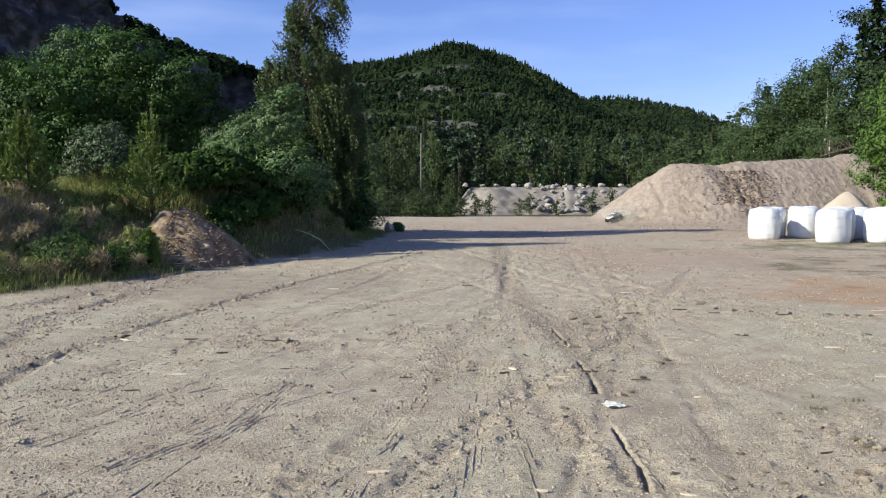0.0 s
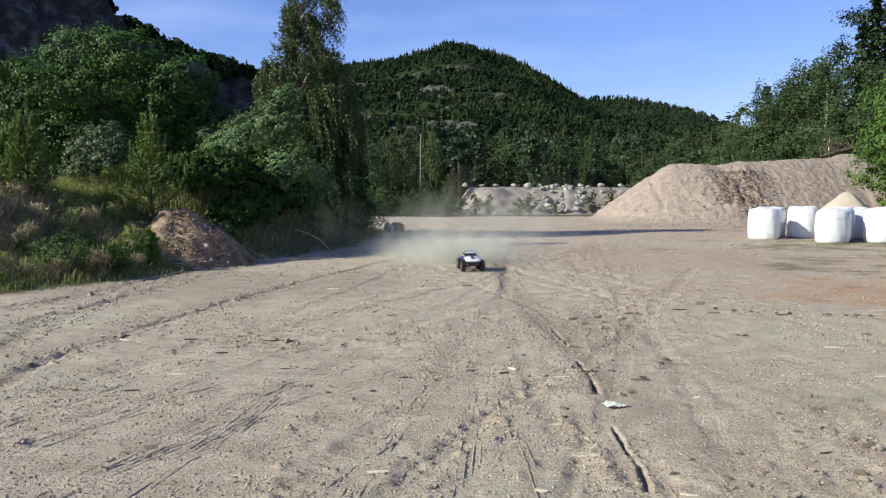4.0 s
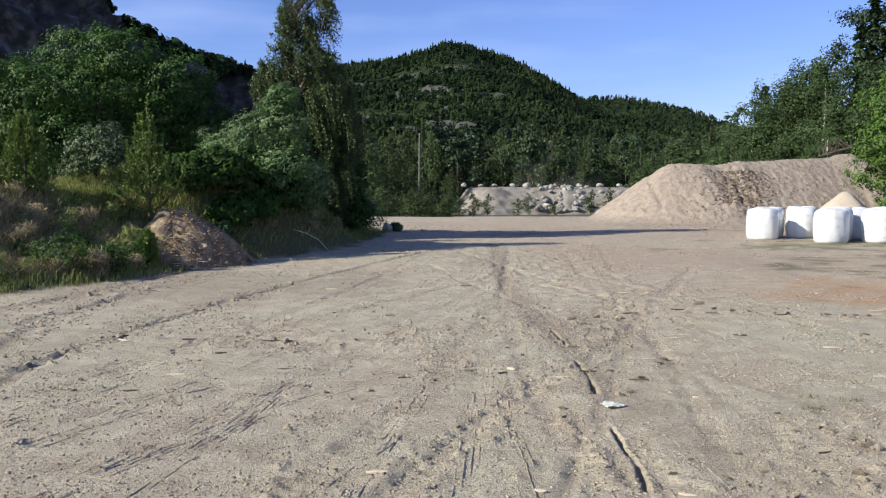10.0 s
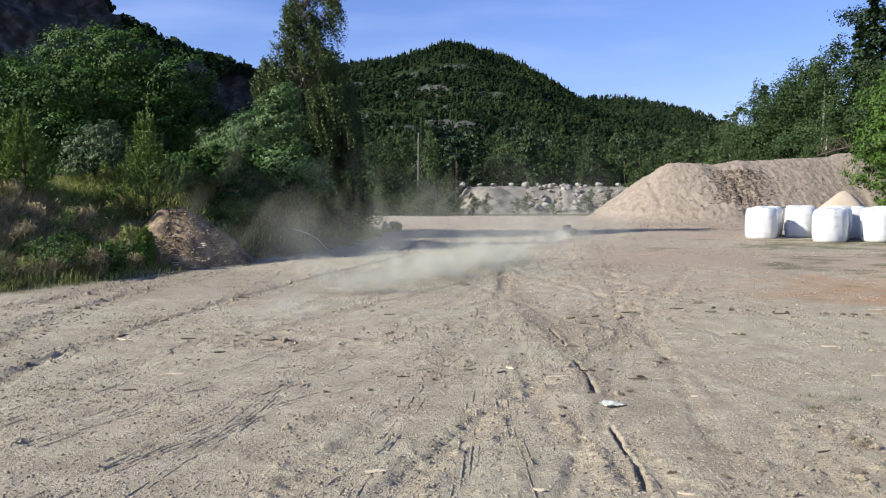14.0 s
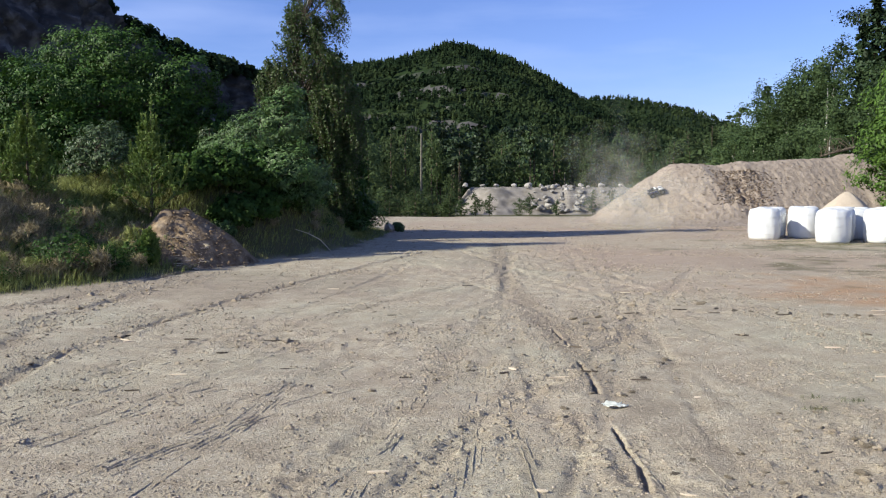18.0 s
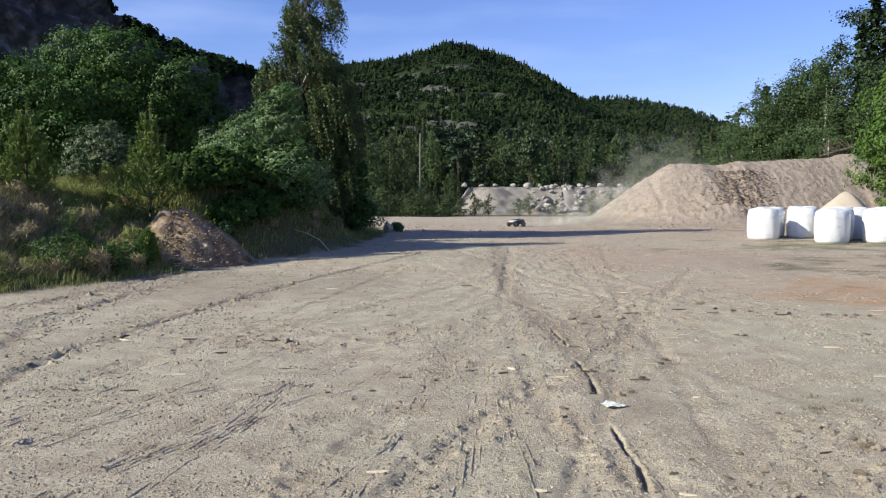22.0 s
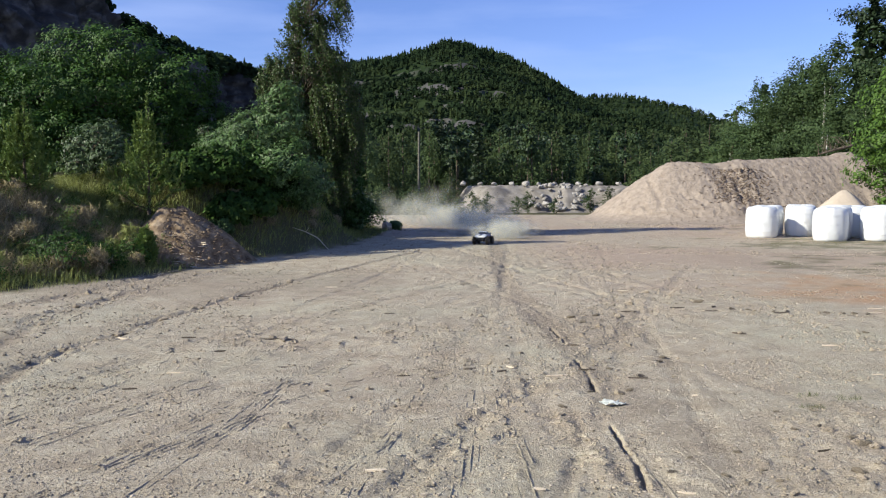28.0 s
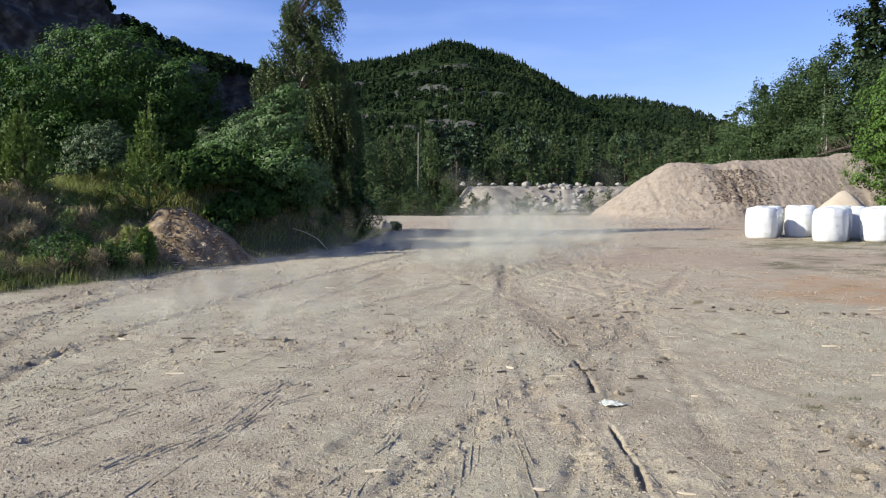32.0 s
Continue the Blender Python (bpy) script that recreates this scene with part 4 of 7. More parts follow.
def birch(x, y, seed):
    """Long thin twigs hang from rising limbs; the wind pushes them over."""
    rng = np.random.default_rng(seed)
    g = gz(x, y) - 0.05
    root = thing("birch_tree", pose(x, y, g), "tall weeping birch with hanging twigs blown by the wind", "tree")
    form = np.array(BIRCH_FORM)
    zs = form[:, 0]
    stem = [(0.25, 0, 0), (0.1, 0, 1.6), (-0.25, 0, 3.6), (-0.6, 0, 5.2), (-0.45, 0, 6.6), (-0.1, 0, 7.6)]
    part_mesh("trunk", mesh_np("trunk", *tube(stem, [0.14, 0.12, 0.09, 0.06, 0.035, 0.012], 8), M_BIRCH_BARK, True), root)
    part_mesh("side_stem", mesh_np("side_stem", *tube([(0.0, 0.1, 2.2), (-0.7, 0.1, 3.9), (-1.35, 0.1, 5.3)], [0.05, 0.035, 0.01], 6), M_BIRCH_BARK, True), root)
    part_mesh("side_stem", mesh_np("side_stem", *tube([(-0.45, -0.1, 4.4), (0.1, -0.1, 5.6), (0.55, -0.1, 7.3)], [0.05, 0.03, 0.01], 6), M_BIRCH_BARK, True), root)
    sx, sz = [p[0] for p in stem], [p[2] for p in stem]
    boughs = []
    levels = 19
    for k in range(levels):
        z0 = 1.1 + 6.75 * k / (levels - 1)
        lo, hi, full = (np.interp(z0, zs, form[:, c]) for c in (1, 2, 3))
        wood, leaf_c = Soup(), []
        for q in range(int((5 + 8 * full * (hi - lo) / 2.6) * (1.7 if z0 < 5.4 else 1.2))):
            px = rng.uniform(lo, hi - 0.25)
            deep = rng.uniform(-1, 1) * 0.5 * (hi - lo)
            tip = np.array([px, deep, z0 + rng.uniform(-0.22, 0.22)])
            a0 = np.array([np.interp(z0 - 0.9, sz, sx), 0, max(0.5, z0 - 0.9)])
            wood.add(*limb(a0, tip, 0.022, 0.005, rng, 0.25))
            droop = rng.uniform(0.45, 1.25) * (0.75 if z0 > 6 else 1.1)
            push = rng.uniform(0.2, 0.55) * (1.15 if z0 > 5.5 else 0.4)
            for _ in range(15):
                ln = droop * rng.uniform(0.5, 1.15)
                m = max(4, int(ln / 0.030))
                t = np.linspace(0, 1, m)[:, None]
                p = tip + rng.normal(0, 0.10, 3) + (0, 0, 0.05)
                w = p + np.concatenate([ln * push * t ** 1.3, 0.05 * t, 0.10 * np.sin(3 * t) - ln * t * (0.6 + 0.4 * t)], 1) + rng.normal(0, 0.03, (m, 3))
                w = w[w[:, 2] > 0.15]
                if len(w) > 2:
                    leaf_c.append(w)
                    wood.add(*tube(w[[0, len(w) // 2, len(w) - 1]], [0.004, 0.003, 0.002], 3))
        c = np.concatenate(leaf_c)
        s = Soup()
        s.add(*leaves(c, 0.033, np.tile((-0.3, -0.3, 0.2), (len(c), 1)), 0.7, rng, 0.6))
        b = tagged(part_mesh("bough", s.mesh("bough", M_LEAF_BIRCH), root), kind="stuff")
        part_mesh("twig_spray", wood.mesh("twig_spray", M_BARK), b)
        boughs.append(b)
    return root, boughs


t_, birch_boughs = birch(-4.35, 28.5, 601)


def young_pine(x, y, h, seed, label):
    rng = np.random.default_rng(seed)
    root = thing("young_pine", pose(x, y, gz(x, y) - 0.05 if y < 19 else 1.05), label, "tree")
    part_mesh("trunk", mesh_np("trunk", *tube([(0, 0, 0), (0.01, 0, h * 0.5), (0.03, 0.02, h)], [0.04, 0.026, 0.008], 6), M_BARK, True), root)
    wood, shoots = Soup(), []
    whorls = 7
    for k in range(whorls):  # whorls of branches that turn up into candles
        u = k / (whorls - 1)
        z0 = h * (0.05 + 0.74 * u)
        r = 0.30 * h * (1 - 0.80 * u) * rng.uniform(0.85, 1.1)
        m = 6 if k < 5 else 4
        for a in rng.uniform(0, 6.28) + np.arange(m) / m * 6.28 + rng.normal(0, 0.15, m):
            q = r * rng.uniform(0.75, 1.15)
            d = np.array([math.cos(a), math.sin(a), 0])
            bend = [np.array([0, 0, z0]) + d * q * t + (0, 0, q * (0.15 * t + 0.75 * t ** 2.2)) for t in (0, 0.35, 0.7, 1.0)]
            wood.add(*tube(bend, [0.012, 0.010, 0.007, 0.004], 5))
            shoots.append((bend[0], bend[1], 30))
            shoots.append((bend[1], bend[2], 40))
            shoots.append((bend[2], bend[3], 52))
            shoots.append((bend[3], bend[3] + d * 0.03 + (0, 0, 0.10 + 0.07 * h * rng.uniform(0.6, 1.1)), 50))
            side = np.cross(d, (0, 0, 1.0))
            for sg in (-1, 1):
                e = bend[2] + (d * 0.5 + side * sg) * q * 0.28
                shoots.append((bend[2], e + (0, 0, 0.05), 32))
                shoots.append((e + (0, 0, 0.05), e + (0, 0, 0.16), 32))
    shoots.append((np.array([0.02, 0, h * 0.7]), np.array([0.03, 0.02, h * 1.12]), 160))
    s = Soup()
    for p0, p1, n in shoots:
        d = (p1 - p0) / np.linalg.norm(p1 - p0)
        q = p0 + (p1 - p0) * rng.uniform(0, 1, (n, 1))
        out = rng.normal(0, 1, (n, 3)) * 0.6 + d * 1.1
        out /= np.linalg.norm(out, axis=1, keepdims=True)
        side = np.cross(out, rng.normal(size=(n, 3)))
        side /= np.linalg.norm(side, axis=1, keepdims=True) + 1e-9
        e = q + out * rng.uniform(0.05, 0.085, (n, 1))
        v = np.stack([q - side * 0.012, q + side * 0.012, e + side * 0.006, e - side * 0.006], 1).reshape(-1, 3)
        s.add(v, np.arange(4 * n).reshape(n, 4))
    part_mesh("branchwork", wood.mesh("branchwork", M_BARK), root)
    b = part_mesh("needle_crown", s.mesh("needle_crown", M_NEEDLE), root)
    return root, [b]


for i, (x, y, h) in enumerate(((-6.75, 19.6, 2.45), (-8.9, 18.2, 1.9), (-9.7, 18.9, 1.4), (-6.05, 17.3, 0.75))):
    t_, b_ = young_pine(x, y, h, 620 + i, "young bright green pine on the grassy bank")
    sway(b_, 1.6, 40 + i)


# prototypes for the woods further off: trunk and crown, then copies
def wood_tree(kind, h, seed, n, size):
    rng = np.random.default_rng(seed)
    names = {"spruce": ("spruce_tree", "dark green spruce in the wood"), "pine": ("pine_tree", "slender pine with a bare stem"), "broad": ("birch_wood_tree", "leafy green birch in the wood"),
             "aspen": ("aspen_tree", "tall aspen with trembling grey-green leaves")}
    root = thing(names[kind][0], pose(0, 0, -1), names[kind][1], "tree", "trees of the wood")
    part_mesh("trunk", mesh_np("trunk", *tube([(0, 0, 0), (0.06, 0, h * 0.4), (0, 0.05, h * 0.7), (0, 0, h * (0.84 if kind == "aspen" else 0.97))], [h * 0.013, h * 0.010, h * 0.007, h * 0.002], 6),
                               M_BIRCH_BARK if kind == "aspen" else M_BARK, True), root)
    s = Soup()
    if kind == "spruce":
        levels = 26
        for k in range(levels):
            t = k / (levels - 1)
            z0 = h * (0.08 + 0.9 * t)
            r = h * 0.17 * (1 - t) ** 0.85 + 0.12
            m = 9
            for a in rng.uniform(0, 6.28) + np.arange(m) / m * 6.28 + rng.normal(0, 0.15, m):
                rr = r * rng.uniform(0.65, 1.15)
                q = np.linspace(0.15, 1, max(3, int(n / levels / m)))[:, None]
                p = np.concatenate([rr * math.cos(a) * q, rr * math.sin(a) * q, z0 - 0.38 * rr * q ** 1.2 + 0.12 * rr * q ** 4], 1) + rng.normal(0, 0.05, (len(q), 3))
                s.add(*leaves(p, size * (1.2 - 0.5 * q[:, 0]), np.tile((0.3 * math.cos(a), 0.3 * math.sin(a), 0.8), (len(q), 1)), 0.5, rng))
        me = s.mesh("crown", M_SPRUCE)
    else:
        if kind == "pine":
            lobes = [(rng.normal(0, 0.07) * h, rng.normal(0, 0.07) * h, h * rng.uniform(0.55, 0.95), h * rng.uniform(0.06, 0.12), h * 0.045) for _ in range(11)]
        else:
            lobes = []
            for k in range(15):
                t = k / 14
                w = 0.16 * math.sin(math.pi * (0.12 + 0.83 * t)) ** 0.8
                a = rng.uniform(0, 6.28)
                lobes.append((w * h * 0.75 * math.cos(a), w * h * 0.75 * math.sin(a), h * (0.16 + 0.76 * t), h * w * 0.72 + 0.15, h * 0.085))
        p, o = crown_points(lobes, n, 26, rng, 0.25)
        s.add(*leaves(p, size, o + np.array([0, 0, 0.4]), 0.65, rng))
        me = s.mesh("crown", M_SPRUCE if kind == "pine" else (M_LEAF_ASPEN if kind == "aspen" else M_FAR_LEAF))
    part_mesh("crown", me, root)
    return root


PROTO = {"spruce": [wood_tree("spruce", 10, 701, 1200, 0.27), wood_tree("spruce", 10, 702, 1200, 0.27)],
         "pine": [wood_tree("pine", 10, 703, 1000, 0.2), wood_tree("pine", 10, 708, 1000, 0.2)],
         "broad": [wood_tree("broad", 10, 704, 1100, 0.2), wood_tree("broad", 10, 705, 1100, 0.2), wood_tree("broad", 10, 709, 1100, 0.2)],
         "tall_pine": [wood_tree("pine", 10, 710, 9000, 0.062)],
         "aspen": [wood_tree("aspen", 10, 706, 12500, 0.066), wood_tree("aspen", 10, 707, 12500, 0.066)]}
USED = set()


def put_tree(kind, x, y, h, rng, z=None, fat=1.0):
    k = rng.integers(len(PROTO[kind]))
    ob = PROTO[kind][k]
    s = h / 10
    m = Matrix.LocRotScale((x, y, (gz(x, y) if z is None else z) - 0.1), Euler((0, 0, rng.uniform(0, 6.28))), (s * fat, s * fat, s))
    if (kind, k) not in USED:
        USED.add((kind, k))
        ob.matrix_world = m
        return ob
    c = copy_thing(ob, Matrix.Identity(4))
    c.matrix_basis = m
    return c


def woods():
    rng = np.random.default_rng(77)
    # the wood across the valley, from its near edge inwards
    for i in range(240):
        y = 100 + 95 * (i / 240) ** 1.1 + rng.uniform(-4, 4)
        x = y * rng.uniform(-0.16, 0.40)
        kind = rng.choice(["broad", "broad", "broad", "spruce", "pine"])
        put_tree(kind, x, y, rng.uniform(7.5, 11) + (y - 100) * 0.035, rng, fat=rng.uniform(0.7, 1.05))
    # bushy edge beyond the yard
    for i in range(26):
        x = rng.uniform(-7.5, 1.8)
        put_tree("broad", x, rng.uniform(62, 84), rng.uniform(1.6, 3.2), rng, fat=1.9)
    for x, y, h in ((-5.5, 88, 8.5), (-9, 92, 10), (-4.4, 96, 9.5), (-7, 78, 6), (-3.2, 90, 5.2), (0.8, 93, 5), (-11, 84, 9), (-14, 80, 9)):
        put_tree("broad", x, y, h, rng)
    put_tree("pine", -1.0, 105, 12.4, rng, fat=0.8)
    for x, y, h in ((4.2, 80, 2.2), (6.8, 78, 1.9), (10.5, 80, 1.7), (8.2, 82, 2.3), (14.6, 84, 2.6), (16.5, 84, 2.8), (2.8, 78, 2.4)):
        put_tree("broad", x, y, h, rng, fat=1.5)
    # the wood beside and behind the long heap
    for kind, x, y, h in (("spruce", 27.9, 56, 14.5), ("spruce", 29.5, 56, 16), ("tall_pine", 29.4, 54.5, 13.8), ("tall_pine", 30.4, 53.5, 15.0), ("aspen", 26.0, 57.5, 12.4), ("aspen", 24.9, 56, 10.6), ("aspen", 26.6, 61, 11.6), ("aspen", 27.5, 52, 10.5),
                          ("aspen", 23.9, 60, 10.0), ("aspen", 23.2, 64, 8.8), ("broad", 24.0, 70, 9.4), ("spruce", 26.3, 70, 11), ("broad", 22.4, 66, 7.4),
                          ("broad", 23.4, 75, 8.4), ("broad", 25.5, 78, 9), ("aspen", 22.0, 61, 6.8), ("aspen", 25.4, 51.5, 7.5), ("aspen", 27.0, 49.5, 8.5), ("spruce", 31, 50, 14), ("aspen", 33, 56, 13),
                          ("aspen", 25.2, 62, 10.8), ("aspen", 24.4, 58, 9.2), ("aspen", 26.6, 64, 12.2), ("aspen", 25.6, 59, 11.2), ("aspen", 22.9, 68, 8.2), ("tall_pine", 32.0, 60, 15.5), ("aspen", 23.2, 62, 10.4), ("aspen", 24.2, 61, 10.0), ("broad", 22.5, 84, 7.5), ("broad", 25.5, 90, 8.5), ("broad", 28, 84, 9.5), ("spruce", 30, 62, 15), ("broad", 20.6, 72, 6.0), ("broad", 19.5, 80, 6.2), ("broad", 20.8, 90, 7.0), ("aspen", 23.6, 52.5, 6.0)):
        put_tree(kind, x, y, h, rng, fat=1.15 if kind != "spruce" else 0.95)
    # trees outside the view that close the yard
    for i in range(9):
        a = i / 8
        put_tree(str(rng.choice(["spruce", "broad"])), 30 - 3 * a + rng.uniform(-2, 2), -20 + 62 * a, rng.uniform(9, 13), rng)
    for i in range(8):
        put_tree(str(rng.choice(["spruce", "broad"])), -62 + rng.uniform(-6, 6), -10 + 9 * i, rng.uniform(6, 9), rng)


woods()
t_, b_ = broadleaf("maple_tree", 20.7, 38.5, [(0, 0, 5.4, 1.6, 1.3), (-0.7, -0.5, 3.9, 1.3, 1.1), (0.6, -0.6, 3.2, 1.5, 1.2), (-0.8, 0.2, 2.5, 1.2, 1.0), (0.6, 0, 6.6, 1.2, 1.0), (0.2, -0.4, 1.3, 1.5, 0.8)], 14000, 0.085, M_LEAF_BRIGHT,
                   "bright leafy maple at the edge of the wood", "tree", 507)
sway(b_, 1.6, 60)
for i, (x, y, h, r) in enumerate(((-2.95, 32.0, 1.15, 0.65), (-1.85, 33.2, 0.4, 0.2), (-3.45, 31.0, 0.9, 0.5), (-4.0, 23.6, 0.55, 0.3), (-4.35, 24.6, 0.6, 0.3), (-3.3, 29.6, 0.8, 0.45), (-5.35, 20.6, 0.45, 0.25))):
    t_, b_ = broadleaf("low_bush", x, y, [(0, 0, h * 0.7, r, h * 0.35), (r * 0.6, -0.1, h * 0.45, r * 0.7, h * 0.3), (-r * 0.6, 0, h * 0.5, r * 0.7, h * 0.3)], 1500, 0.045, M_LEAF_PALE,
                       "low pale green bush at the foot of the bank", "bush", 540 + i, trunk_r=0.02, aspect=0.4)
for i, (x, y, h, r) in enumerate(((-7.0, 15.4, 0.8, 0.45), (-6.5, 16.2, 0.6, 0.4), (-6.75, 16.0, 0.5, 0.35), (-6.3, 17.2, 0.55, 0.35), (-7.3, 16.6, 0.6, 0.4))):
    t_, b_ = broadleaf("low_shrub", x, y, [(0, 0, h * 0.6, r, h * 0.35), (r * 0.6, -0.1, h * 0.4, r * 0.7, h * 0.3), (-r * 0.6, 0, h * 0.45, r * 0.7, h * 0.3)], 2400, 0.023, M_LEAF_DARK if i % 3 else M_LEAF,
                       "low green shrub among the grass of the bank", "shrub", 560 + i, trunk_r=0.02, aspect=0.45)

# ---------------------------------------------------------------- wrapped bales
def bale(seed):
    rng = np.random.default_rng(seed)
    root = thing("wrapped_bale", pose(0, 0, 0), "round hay bale wrapped in white plastic, standing on the yard", "hay bale", "bales in a row")
    ths = np.linspace(0, 2 * np.pi, 56, endpoint=False)
    prof = [(0.0, 0.0), (0.40, 0.0), (0.465, 0.02), (0.50, 0.09), (0.515, 0.3), (0.525, 0.55), (0.515, 0.8), (0.495, 0.95), (0.45, 1.02), (0.38, 1.045), (0.2, 1.05), (0.0, 1.045)]
    v = []
    for i, (r, z) in enumerate(prof):
        dent = 1 + 0.03 * np.sin(3 * ths + seed) + 0.012 * np.sin(11 * ths + 2 * seed + z * 4) + rng.normal(0, 0.005, len(ths))
        zz = z + (0.02 * np.sin(2 * ths + seed) + 0.008 * np.sin(9 * ths)) * (z > 0.5)
        v.append(np.stack([r * dent * np.cos(ths), r * dent * np.sin(ths), zz], 1))
    n = len(ths)
    i = np.arange(len(prof) * n).reshape(len(prof), n)
    f = np.stack([i[:-1], np.roll(i[:-1], -1, 1), np.roll(i[1:], -1, 1), i[1:]], -1).reshape(-1, 4)
    part_mesh("wrap", mesh_np("wrap", np.concatenate(v), f, M_WRAP, True), root)
    # overlapping film edges round the side
    for z in (0.27, 0.52, 0.77):
        r = np.interp(z, [p[1] for p in prof[1:10]], [p[0] for p in prof[1:10]]) + 0.004
        dent = 1 + 0.03 * np.sin(3 * ths + seed) + 0.012 * np.sin(11 * ths + 2 * seed + z * 4)
        a = np.stack([r * dent * np.cos(ths), r * dent * np.sin(ths), z - 0.035 + 0.03 * np.sin(ths + seed)], 1)
        b = np.stack([(r + 0.003) * dent * np.cos(ths), (r + 0.003) * dent * np.sin(ths), z + 0.03 + 0.03 * np.sin(ths + seed)], 1)
        k = np.arange(n)
        part_mesh("film_band", mesh_np("film_band", np.concatenate([a, b]), np.stack([k, (k + 1) % n, (k + 1) % n + n, k + n], 1), M_WRAP, True), root)
    return root


def bales():
    protos = [bale(1), bale(5), bale(9)]
    spots = [(10.72, 28.5), (11.38, 29.75), (12.33, 29.2), (12.08, 26.5), (12.72, 27.6), (13.56, 26.4), (13.6, 28.3), (14.75, 26.8), (14.9, 28.7), (16.3, 27.3), (16.1, 29.0), (17.4, 27.0), (12.9, 30.6), (13.95, 29.9)]
    rng = np.random.default_rng(3)
    for k, (x, y) in enumerate(spots):
        m = pose(x, y, gz(x, y) - 0.015, 0, 0, rng.uniform(0, 360))
        if k < 3:
            protos[k].matrix_world = m
        else:
            copy_thing(protos[k % 3], m)


bales()


# ---------------------------------------------------------------- gravel bank, boulders, poles across the yard
def gravel_bank():
    xs, ys = np.arange(-1, 26, 0.22), np.arange(82, 100, 0.25)
    X, Y = np.meshgrid(xs, ys)
    x, y = X.ravel(), Y.ravel()
    g = land(x, y, False)[0]
    h = 2.7 * step(0, 3.2, x - 0.5 + 1.2 * fbm(y / 3, x / 3, 2, 5)) * step(84, 88.5, y + 1.6 * fbm(x / 2.5, y / 2.5, 3, 9)) * step(99, 95, y) * step(26, 21, x)
    z = g + h + 0.22 * fbm(x / 0.9, y / 0.9, 4, 13) * step(0, 0.5, h) - 0.05
    nx, ny = len(xs), len(ys)
    i = (np.arange(ny - 1)[:, None] * nx + np.arange(nx - 1)).ravel()
    me = mesh_np("gravel_bank", np.stack([x, y, z], 1), np.stack([i, i + 1, i + nx + 1, i + nx], 1), M_RUBBLE, True)
    tagged(new("gravel_bank", me), "flat-topped bank of grey gravel and rubble", "gravel bank")


gravel_bank()


def boulders():
    shapes = []
    for s in range(5):
        bm = lump(2, 0.55, (1, 0.85, 0.75), s + 3, 0.5)
        me = bpy.data.meshes.new("boulder")
        bm.to_mesh(me)
        bm.free()
        me.materials.append(M_STONE)
        shapes.append(me)
    rng = np.random.default_rng(12)

    def put(x, y, z, r, label, group):
        ob = new("boulder", shapes[rng.integers(5)])
        ob.matrix_world = Matrix.LocRotScale((x, y, z), Euler((rng.uniform(-0.2, 0.2), rng.uniform(-0.2, 0.2), rng.uniform(0, 6))), (r, r, r * 0.9))
        tagged(ob, label, "boulder", group)
    for x in (2.3, 3.9, 5.4, 7.2, 8.7, 10.2, 12.0, 14.3, 16.4, 18.5):
        put(x + rng.uniform(-0.2, 0.2), 90.2, 1.95, rng.uniform(0.26, 0.42), "grey boulder set on top of the gravel bank", "boulders along the bank")
    for i in range(80):
        t = rng.uniform(0, 1)
        x = rng.normal(11.6, 1.6)
        y = 84.6 + 4.2 * t
        put(x, y, -0.8 + 2.5 * step(84, 88.5, y) + 0.1, rng.uniform(0.10, 0.40), "pale broken rock tipped down the gravel bank", "broken rocks on the bank")
    for x, y, r in ((9.0, 60, 0.35), (10.6, 58, 0.3), (7.5, 57, 0.22)):
        put(x, y, gz(x, y) + r * 0.35, r, "pale stone beside the yard", "stones by the yard")
    me = shapes[1].copy()
    me.materials.clear()
    me.materials.append(M_PALE_ROCK)
    ob = new("boulder", me)
    ob.matrix_world = Matrix.LocRotScale((-2.15, 33.0, gz(-2.15, 33.0) + 0.12), Euler((0, 0, 1.0)), (0.22, 0.2, 0.27))
    tagged(ob, "upright tan rock at the end of the bank", "boulder")


boulders()


def pole(x, y, h, r, label):
    root = thing("utility_pole", pose(x, y, gz(x, y) - 0.1), label, "pole")
    part_mesh("shaft", mesh_np("shaft", *tube([(0, 0, 0), (0, 0, h * 0.5), (0.02, 0, h)], [r, r * 0.85, r * 0.7], 10), M_POLE, True), root)
    bm = bmesh.new()
    bmesh.ops.create_cone(bm, cap_ends=True, segments=10, radius1=r * 0.72, radius2=r * 0.2, depth=0.1, matrix=Matrix.Translation((0.02, 0, h + 0.04)))
    part("cap", bm, M_POLE, root)
    return root


pole(-2.2, 80, 7.75, 0.13, "tall weathered wooden pole beyond the yard")
pole(2.05, 110, 6.2, 0.11, "thin wooden pole in front of the wood")
pole(14.6, 104, 4.6, 0.08, "short wooden pole behind the gravel bank")
pole(11.2, 104, 4.2, 0.08, "short wooden pole behind the gravel bank")


